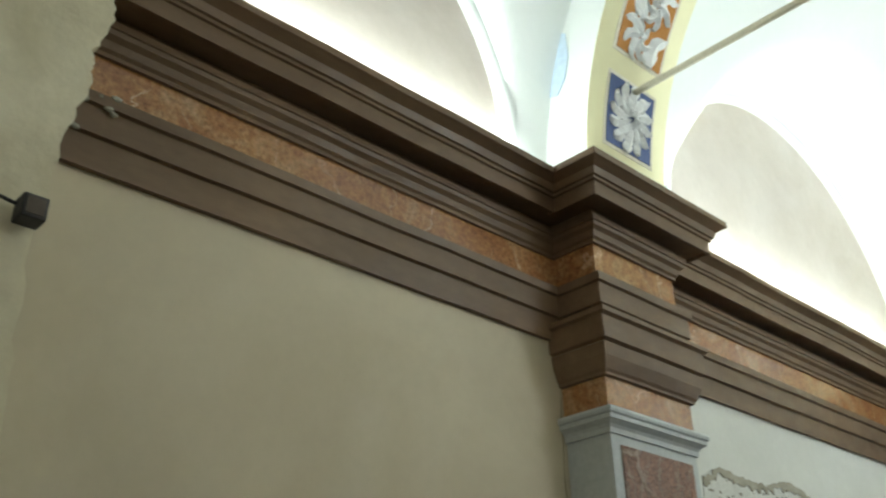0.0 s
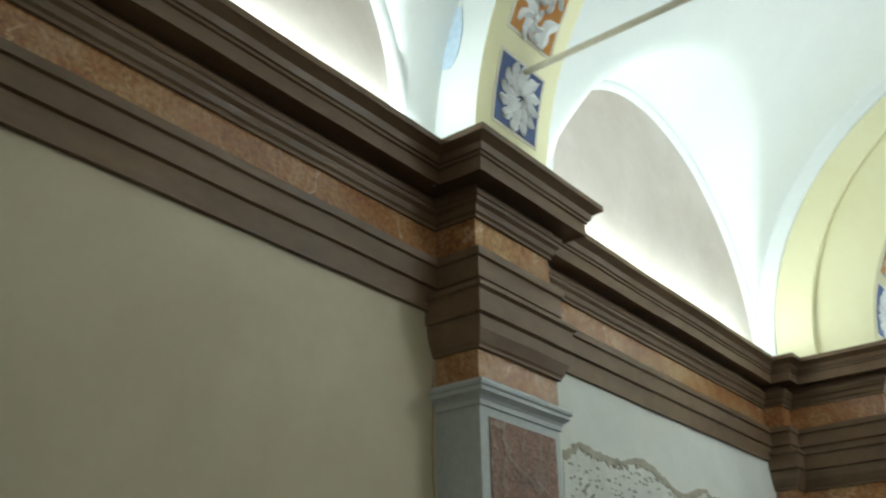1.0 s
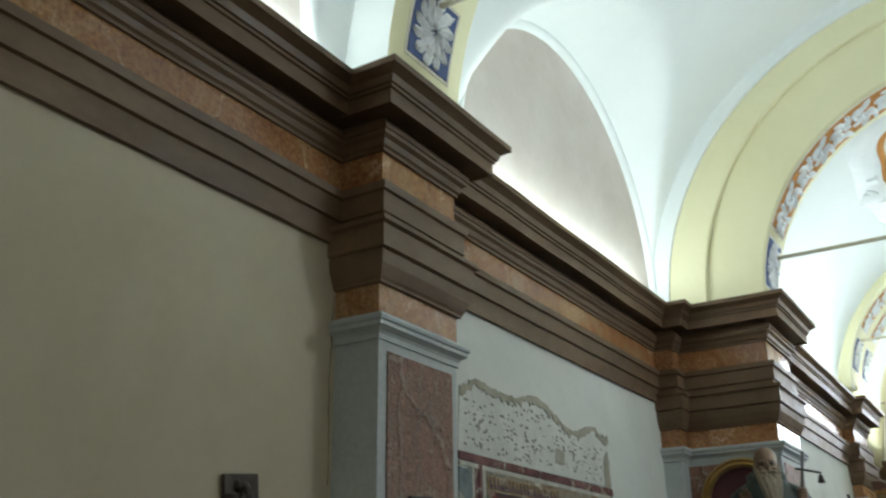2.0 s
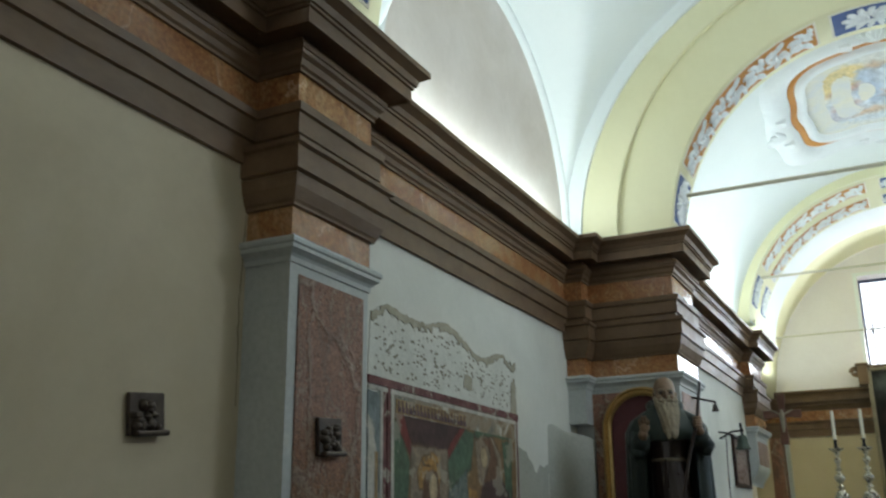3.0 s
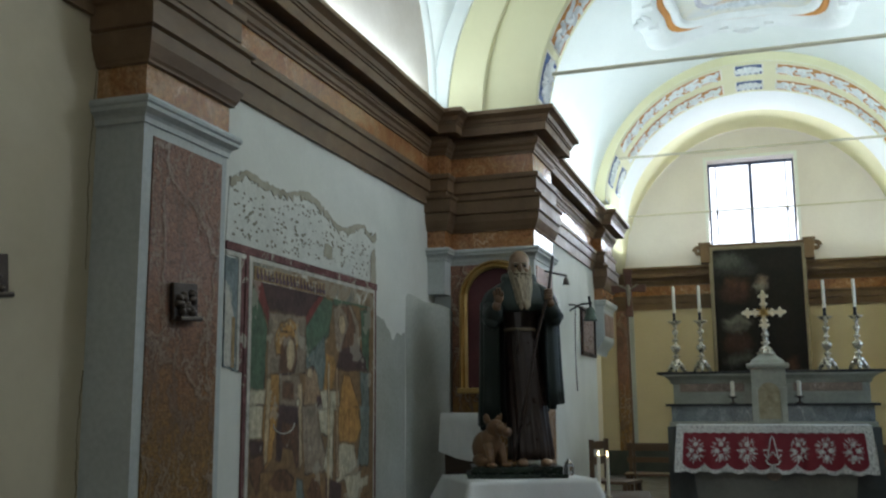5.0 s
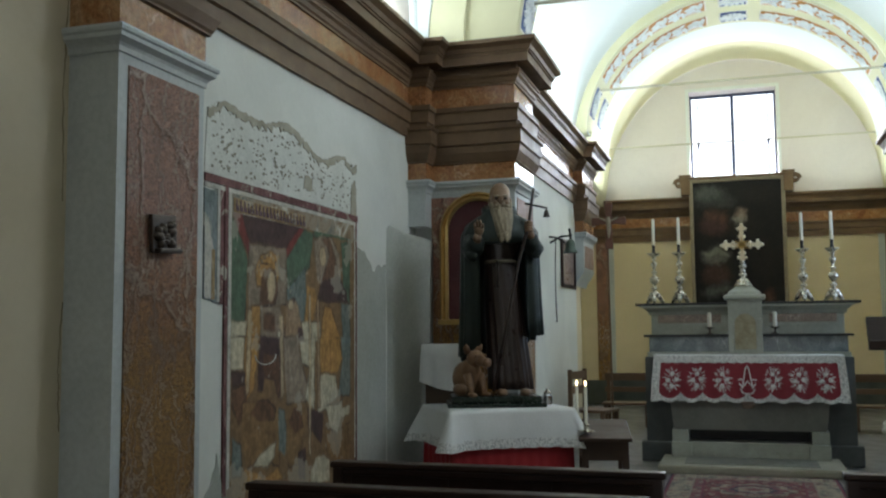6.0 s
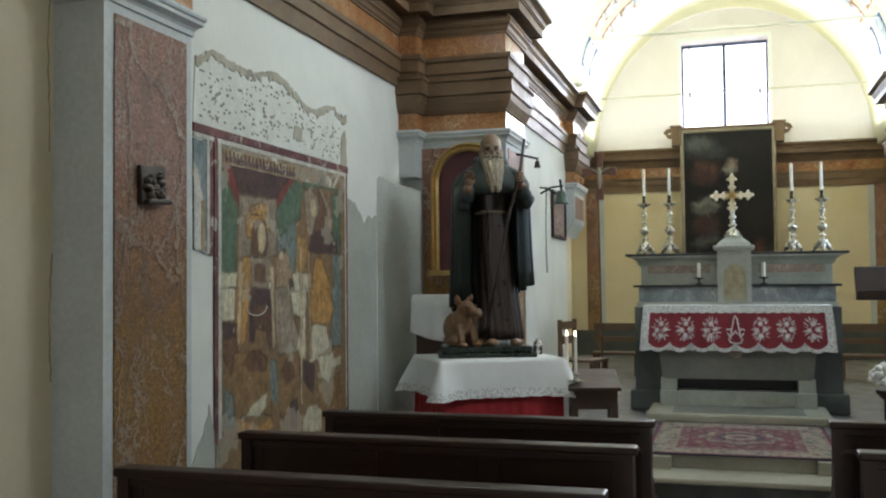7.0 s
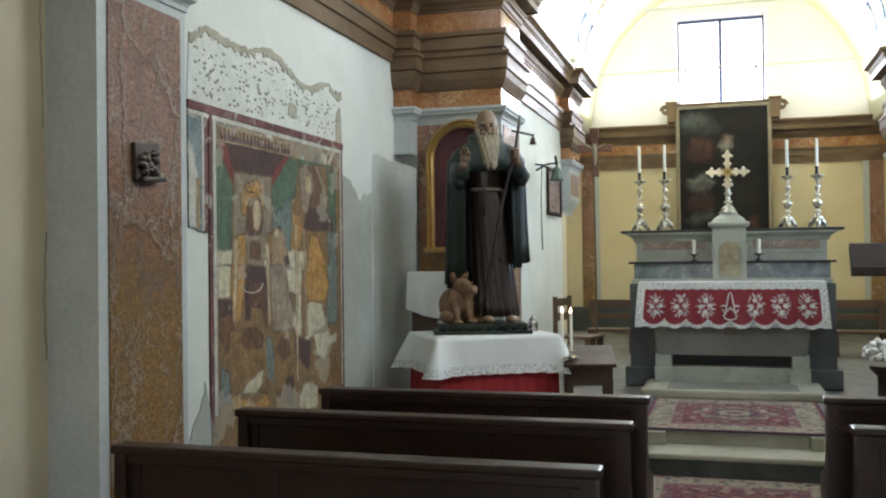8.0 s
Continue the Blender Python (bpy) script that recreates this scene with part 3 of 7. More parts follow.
def edge_distance(u, v, corners):
    """Distance to a polygon's outline, negative inside."""
    best, sign = np.full(u.shape, 1e9), np.ones(u.shape)
    for (ax, ay), (bx, by) in zip(corners, corners[1:] + corners[:1]):
        ex, ey = bx - ax, by - ay
        h = np.clip(((u - ax) * ex + (v - ay) * ey) / (ex * ex + ey * ey + 1e-9), 0, 1)
        best = np.minimum(best, (u - ax - ex * h) ** 2 + (v - ay - ey * h) ** 2)
        over = ((ay > v) != (by > v)) & (u < (bx - ax) * (v - ay) / (by - ay + 1e-12) + ax)
        sign = np.where(over, -sign, sign)
    return np.sqrt(best) * sign


def oval(cu, cv, ru, rv, n=14):
    return [(cu + ru * math.cos(2 * math.pi * k / n), cv + rv * math.sin(2 * math.pi * k / n)) for k in range(n)]


def pigment_sheet(name, parent, u0, u1, v0, v1, step, place, colours, ground, shapes, mat, soft, wander, line, losses, seed, keep=None):
    """A painted sheet: patches of pigment with wandering soft edges, brushed folds, contour lines and losses, kept as a colour layer on a fine grid."""
    nu, nv = round((u1 - u0) / step), round((v1 - v0) / step)
    u, v = np.meshgrid(np.linspace(u0, u1, nu + 1), np.linspace(v0, v1, nv + 1), indexing="ij")
    wu = u + wander * (cloudy(u, v, 14, seed) - 0.5)
    wv = v + wander * (cloudy(u, v, 14, seed + 9) - 0.5)
    cloud, brush, fine = cloudy(u, v, 6, seed + 20), cloudy(u * 3.2, v * 0.8, 12, seed + 30), cloudy(u, v, 45, seed + 40, 3)
    colour = np.array(colours[ground[0]])[None, None] * (1 - cloud[..., None]) + np.array(colours[ground[1]])[None, None] * cloud[..., None]
    for k, (corners, tone) in enumerate(shapes):
        d = edge_distance(wu, wv, corners)
        m = np.clip(0.5 - d / (2 * soft), 0, 1)
        m = (m * m * (3 - 2 * m) * (0.80 + 0.2 * cloud))[..., None]
        own = np.array(colours[tone])[None, None] * (0.55 + 0.9 * (0.6 * brush + 0.4 * cloudy(u, v, 9, seed + 50 + k, 3)))[..., None]
        colour = colour * (1 - m) + own * m
        c = (line * np.exp(-(d / (0.5 * soft)) ** 2) * np.clip(cloudy(u, v, 8, seed + 70 + k, 2) * 2 - 0.6, 0, 1))[..., None]
        colour = colour * (1 - c) + np.array((0.07, 0.045, 0.035))[None, None] * c
    colour *= (0.72 + 0.56 * fine)[..., None]
    if losses:
        colour = 0.27 * (np.clip(colour, 0.001, 1) / 0.27) ** 1.4
        f = cloudy(u, v, 5.5, seed + 90, 6) + 0.10 * np.clip((1.25 - v) / 0.6, 0, 1)
        gone = (np.clip((f - 0.635) / 0.03, 0, 1) * losses)[..., None]
        colour = colour * (1 - gone) + np.array((0.47, 0.43, 0.34))[None, None] * gone
    index = np.arange((nu + 1) * (nv + 1)).reshape(nu + 1, nv + 1)
    quads = np.stack([index[:-1, :-1], index[1:, :-1], index[1:, 1:], index[:-1, 1:]], -1).reshape(-1, 4)
    if keep is not None:
        ok = keep(u, v)
        quads = quads[(ok[:-1, :-1] & ok[1:, 1:]).ravel()]
    me = bpy.data.meshes.new(name)
    me.from_pydata([place(a, b) for a, b in zip(u.ravel().tolist(), v.ravel().tolist())], [], quads.tolist())
    layer = me.color_attributes.new("pigment", "FLOAT_COLOR", "POINT")
    layer.data.foreach_set("color", np.concatenate([np.clip(colour, 0, 1), np.ones((nu + 1, nv + 1, 1))], -1).astype(np.float32).ravel())
    me.materials.append(mat)
    ob = new(name, me)
    ob.parent = parent
    return ob


def pigment(name, rough, bump):
    """Old paint: takes its colour from the painted layer, with fine grain and relief."""
    m, t, b = material(name, rough)
    layer = t.nodes.new("ShaderNodeVertexColor")
    layer.layer_name = "pigment"
    small = ramp(t, grain(t, 70, 6, 0.7), [(0.3, (0.86, 0.86, 0.86)), (0.7, (1.1, 1.1, 1.1))])
    t.links.new(mix(t, 1.0, layer.outputs["Color"], small, "MULTIPLY"), b.inputs["Base Color"])
    relief(t, b, grain(t, 24, 8, 0.7), bump, 0.003)
    return m


# stucco medallion on the chancel vault: lobed frame round a painted field
def on_vault(x, y, off):
    a, zc, b = 1.87, 3.68, 1.82
    u = max(-1.0, min(1.0, x / a))
    z = zc + b * math.sqrt(1 - u * u)
    nrm = Vector((-x / a ** 2, 0, -(z - zc) / b ** 2)).normalized()
    return Vector((AXIS + x, y, z)) + nrm * off


def lobed(t, k):
    """Outline of the medallion at angle t, scaled by k."""
    r = 1.03 * (1 - 0.09 * math.cos(4 * t) + 0.03 * math.cos(8 * t))
    return 0.98 * k * r * math.cos(t), 9.05 + 1.22 * k * r * math.sin(t)


def lobed_ring(name, k0, k1, off, mat, thing, label="", crown=0.03):
    bm = bmesh.new()
    rows = []
    for i in range(97):
        t = 2 * math.pi * i / 96
        rows.append([bm.verts.new(on_vault(*lobed(t, k), o)) for k, o in ((k0, 0.0), (k0 + (k1 - k0) * 0.2, off), ((k0 + k1) / 2, off + crown), (k0 + (k1 - k0) * 0.8, off), (k1, 0.0))])
    for p, q in zip(rows, rows[1:]):
        for j in range(4):
            bm.faces.new((p[j], q[j], q[j + 1], p[j + 1]))
    return part(name, bm, mat, thing, label, True)


SKY_PAINT = mottled("painted_sky", (0.64, 0.65, 0.67), (0.76, 0.71, 0.56), 0.75, 5, 30, bump=0.04, fleck=0.06)
medallion = base("stucco_medallion", Matrix(), "lobed white stucco frame round a painted sky on the vault", "ceiling medallion")
lobed_ring("outer_frame", 0.86, 1.12, 0.05, STUCCO, medallion)
lobed_ring("gilt_band", 0.80, 0.88, 0.02, ORANGE, medallion, "ochre painted band", 0.004)
lobed_ring("inner_frame", 0.70, 0.81, 0.04, STUCCO, medallion)


bm = bmesh.new()
grid = [[bm.verts.new(on_vault(*[v * 1.0 if j else v for j, v in enumerate(lobed(2 * math.pi * i / 64, k))], 0.012)) for i in range(64)] for k in (0.02, 0.25, 0.5, 0.72)]
for p, q in zip(grid, grid[1:]):
    for i in range(64):
        bm.faces.new((p[i], p[(i + 1) % 64], q[(i + 1) % 64], q[i]))
part("painted_field", bm, SKY_PAINT, medallion, "faded painted sky")
MEDALLION_TONES = {"sky": (0.66, 0.68, 0.70), "cream": (0.74, 0.70, 0.60), "gold": (0.72, 0.56, 0.24), "blue": (0.42, 0.49, 0.60), "mist": (0.62, 0.66, 0.70), "rose": (0.56, 0.36, 0.31), "lilac": (0.50, 0.47, 0.52), "cloud": (0.42, 0.44, 0.50), "tan": (0.56, 0.40, 0.27)}
MEDALLION_SHAPES = [
    (oval(-0.32, 8.68, 0.30, 0.30), "gold"), (oval(0.42, 8.72, 0.26, 0.34), "gold"), (oval(0.0, 9.35, 0.62, 0.42), "mist"), (oval(-0.10, 9.10, 0.40, 0.22), "sky"), (oval(-0.38, 9.42, 0.22, 0.15), "lilac"), (oval(0.38, 9.22, 0.26, 0.20), "cloud"),
    ([(-0.18, 8.55), (0.12, 8.50), (0.28, 8.90), (0.20, 9.30), (-0.10, 9.36), (-0.24, 9.00)], "blue"), ([(-0.05, 8.60), (0.10, 8.60), (0.16, 9.00), (0.02, 9.20)], "mist"),
    ([(-0.48, 8.86), (-0.22, 8.80), (-0.12, 8.92), (-0.40, 8.98)], "rose"), (oval(-0.02, 8.50, 0.07, 0.08), "tan"), ([(0.18, 8.84), (0.46, 8.96), (0.40, 9.06), (0.20, 8.98)], "tan"),
    (oval(-0.34, 9.24, 0.12, 0.09), "rose"), (oval(-0.12, 9.52, 0.16, 0.08), "tan"), (oval(0.22, 9.44, 0.15, 0.09), "lilac"), (oval(0.08, 9.18, 0.08, 0.10), "rose"), (oval(0.46, 9.02, 0.10, 0.10), "rose")]


def within_medallion(u, v):
    return ((u / 0.98) ** 2 + ((v - 9.05) / 1.22) ** 2) < 0.66 ** 2


pigment_sheet("painted_scene", medallion, -0.72, 0.72, 8.15, 9.95, 0.012, lambda a, b: tuple(on_vault(a, b, 0.0135)), MEDALLION_TONES, ("sky", "cream"), MEDALLION_SHAPES, pigment("vault_pigment", 0.75, 0.04), 0.060, 0.12, 0.12, 0.0, 700, within_medallion)
for t in (0.08, 0.42, 0.58, 0.92, 1.08, 1.42, 1.58, 1.92):
    x, y = lobed(t * math.pi, 0.98)
    c, e = on_vault(x - 0.05, y, 0.03), on_vault(x + 0.05, y, 0.03)
    part("corner_block", box(bmesh.new(), min(c.x, e.x), max(c.x, e.x), y - 0.055, y + 0.055, min(c.z, e.z) - 0.05, max(c.z, e.z) + 0.04, bevel=0.012), STUCCO, medallion)
for t in (0.0, 0.5, 1.0, 1.5):
    x, y = lobed(t * math.pi, 1.0)
    bm = bmesh.new()
    for k in range(7):
        a = t * math.pi + (k - 3) * 0.42
        pts = [on_vault(x + 0.05 * q * math.cos(a), y + 0.05 * q * math.sin(a), 0.06 + 0.01 * (3 - q)) for q in range(4)]
        tube(pts, [0.03, 0.035, 0.028, 0.008], 6, bm)
    part("shell_ornament", bm, STUCCO, medallion)

# entrance-side pier in which the cornice ends
PLASTER_ROUGH = mottled("rough_cream_plaster", (0.50, 0.44, 0.29), (0.70, 0.64, 0.47), 0.8, 2.6, 18, bump=0.5, depth=0.012, fleck=0.07)
side_edge = rough_line([(0.66, 0.0), (0.665, 1.4), (0.675, 2.2), (0.66, 2.62), (0.70, 2.95), (0.735, 3.10), (0.725, 3.20), (0.765, 3.32), (0.755, 3.50), (0.775, 3.72), (0.74, 4.4), (0.74, 6.2)], 0.007, 9, 51)
setting("wall_pier_entrance", on_wall([(-4.0, 0.0)] + side_edge + [(-4.0, 6.2)], 0.25), PLASTER_ROUGH, "rough cream plastered pier with a broken edge", "wall")

# chipped white plaster where the architrave dies against the pier
bm = bmesh.new()
rnd = random.Random(31)
for k in range(22):
    q = bmesh.ops.create_icosphere(bm, subdivisions=1, radius=1.0)
    c = Vector((-2.352 + rnd.uniform(-0.006, 0.008), rnd.uniform(0.72, 0.92) if k % 2 else rnd.uniform(0.72, 0.78), 3.20 + rnd.uniform(-0.03, 0.03) if k % 2 else rnd.uniform(3.08, 3.22)))
    sx = rnd.uniform(0.005, 0.012)
    for v in q["verts"]:
        v.co = c + Vector((v.co.x * 0.008, v.co.y * sx * 1.6, v.co.z * sx)) * rnd.uniform(0.85, 1.15)
setting("trim_chipped_plaster", bm, STONE, "chipped pale plaster at the cornice's end", "trim")

# old plaster patch of peeled paint beside the arch
bm = prism([(0.10 * math.cos(t / 9 * 2 * math.pi) * (1 + 0.3 * math.sin(t * 2.3)), 0.2 * math.sin(t / 9 * 2 * math.pi)) for t in range(9)], 0.004, Matrix.Translation((-2.30, 2.942, 4.42)))
setting("trim_peeled_paint", bm, mottled("pale_blue_old_paint", (0.50, 0.64, 0.82), (0.62, 0.74, 0.86), 0.7, 3, 30), "pale blue patch of older paint showing", "trim")

# hairline crack where the wall meets the pilaster
for y0, z0, z1, seed in ((2.925, 2.0, 2.78, 41), (2.935, 1.15, 1.62, 42)):
    left_edge = rough_line([(y0, z0), (y0 - 0.012, (z0 + z1) / 2), (y0 + 0.004, z1)], 0.004, 14, seed)
    right_edge = [(y + 0.0015 + 0.004 * abs(math.sin(9 * z)), z) for y, z in left_edge]
    setting("trim_crack", on_wall(left_edge + right_edge[::-1], 0.0015), mottled("brown_crack", (0.20, 0.16, 0.10), (0.30, 0.25, 0.17), 0.9, 9, 60), "fine brown crack in the yellow plaster", "trim")

# spotlight on a bracket
spot = base("spotlight", pose(-2.10, 0.632, 2.642) @ Matrix.Diagonal((0.62, 0.62, 0.62, 1)), "small black spotlight on a bracket at the pier", "spotlight")
part("housing", boxed(-0.05, 0.05, -0.05, 0.05, -0.05, 0.05, bevel=0.008), IRON, spot)
part("bracket", tube([(-0.02, -0.04, 0.02), (-0.02, -0.22, 0.05), (-0.05, -0.30, 0.06)], 0.008), IRON, spot)
part("glass", boxed(0.02, 0.054, -0.035, 0.035, -0.035, 0.035), BRONZE, spot)


# ---- bay wall: fresco and damaged plaster ----
def fresco_ground(name):
    """Faded fresco: broken colour fields with chalky losses that grow lower down the old plaster."""
    m, t, b = material(name, 0.8)
    c = ramp(t, grain(t, 3.2, 7, 0.65, (1, 1, 1.3), 1.2), [(0.30, (0.10, 0.065, 0.05)), (0.42, (0.24, 0.165, 0.095)), (0.52, (0.32, 0.26, 0.19)), (0.62, (0.15, 0.16, 0.135)), (0.75, (0.42, 0.38, 0.31))])
    loss = ramp(t, grain(t, 5.0, 9, 0.7, (1, 1, 1), 0.6), [(0.53, (0, 0, 0)), (0.60, (1, 1, 1))])
    t.links.new(mix(t, loss, c, (0.55, 0.52, 0.44)), b.inputs["Base Color"])
    relief(t, b, grain(t, 22, 8, 0.7), 0.35, 0.004)
    return m


FRESCO = fresco_ground("faded_fresco")
F_RED, F_WHITE = paint("fresco_oxide_red", (0.125, 0.042, 0.040), (0.20, 0.085, 0.075)), paint("fresco_lime_white", (0.44, 0.42, 0.36), (0.60, 0.57, 0.50))
F_OCHRE, F_DARK = paint("fresco_ochre", (0.25, 0.155, 0.065), (0.38, 0.27, 0.14)), paint("fresco_violet_brown", (0.09, 0.05, 0.06), (0.17, 0.10, 0.11))
F_BLUE = paint("fresco_grey_blue", (0.15, 0.18, 0.18))
CHIP = mottled("pitted_lime_plaster", (0.60, 0.60, 0.54), (0.72, 0.72, 0.66), 0.85, 6, 60, bump=0.6, depth=0.01)
PIT = mottled("dark_plaster_pit", (0.22, 0.20, 0.15), (0.32, 0.29, 0.22), 0.9, 9, 60)
RENDER_EDGE = mottled("broken_plaster_edge", (0.33, 0.30, 0.22), (0.47, 0.43, 0.34), 0.9, 9, 60, bump=0.5)
CEMENT = mottled("grey_repair_plaster", (0.345, 0.35, 0.295), (0.46, 0.465, 0.41), 0.8, 1.6, 40, bump=0.25)


fresco = base("fresco", Matrix(), "faded medieval wall fresco with red border and lime losses", "fresco")
low = rough_line([(5.74, 0.62), (5.45, 0.52), (5.05, 0.60), (4.7, 0.46), (4.35, 0.55), (4.10, 0.42)], 0.02, 5, 3)
part("painted_field", on_wall([(4.10, 2.22), (5.74, 2.22)] + low, 0.006), FRESCO, fresco)


def rect(y0, y1, z0, z1):
    return [(y0, z0), (y1, z0), (y1, z1), (y0, z1)]


def flat(name, outline, depth, mat):
    part(name, on_wall(outline, depth), mat, fresco)


flat("border", rect(3.90, 5.77, 2.222, 2.262), 0.010, F_RED)
flat("border", rect(4.085, 4.115, 0.72, 2.222), 0.010, F_RED)
flat("border", rect(5.735, 5.755, 0.66, 2.222), 0.010, F_RED)
flat("border_line", rect(3.90, 5.76, 2.196, 2.218), 0.009, F_WHITE)
flat("border_line", rect(4.122, 4.150, 0.75, 2.196), 0.009, F_WHITE)
flat("border_line", rect(5.712, 5.732, 0.70, 2.196), 0.009, F_WHITE)
flat("inner_border", rect(4.04, 4.075, 1.64, 2.196), 0.009, F_RED)
flat("side_field", rough_line([(3.90, 1.66), (4.04, 1.64), (4.04, 2.19), (3.90, 2.19)], 0.006, 4, 5), 0.007, F_BLUE)
flat("side_robe", rough_line([(3.90, 1.67), (3.97, 1.66), (3.98, 1.9), (3.94, 2.02), (3.90, 2.05)], 0.008, 3, 6), 0.009, F_WHITE)
flat("side_line", rect(4.016, 4.040, 1.65, 2.196), 0.0095, F_WHITE)
flat("side_trim", rect(3.965, 3.995, 1.66, 1.90), 0.010, F_OCHRE)
# patterned band under the border
flat("pattern_band", rect(4.17, 4.98, 2.105, 2.175), 0.009, F_OCHRE)
bm = bmesh.new()
for k in range(20):
    y = 4.19 + k * 0.04
    on_wall([(y, 2.112), (y + 0.028, 2.112), (y + 0.028, 2.138), (y + 0.012, 2.138), (y + 0.012, 2.168), (y, 2.168)], 0.011, bm=bm)
part("pattern", bm, F_DARK, fresco)

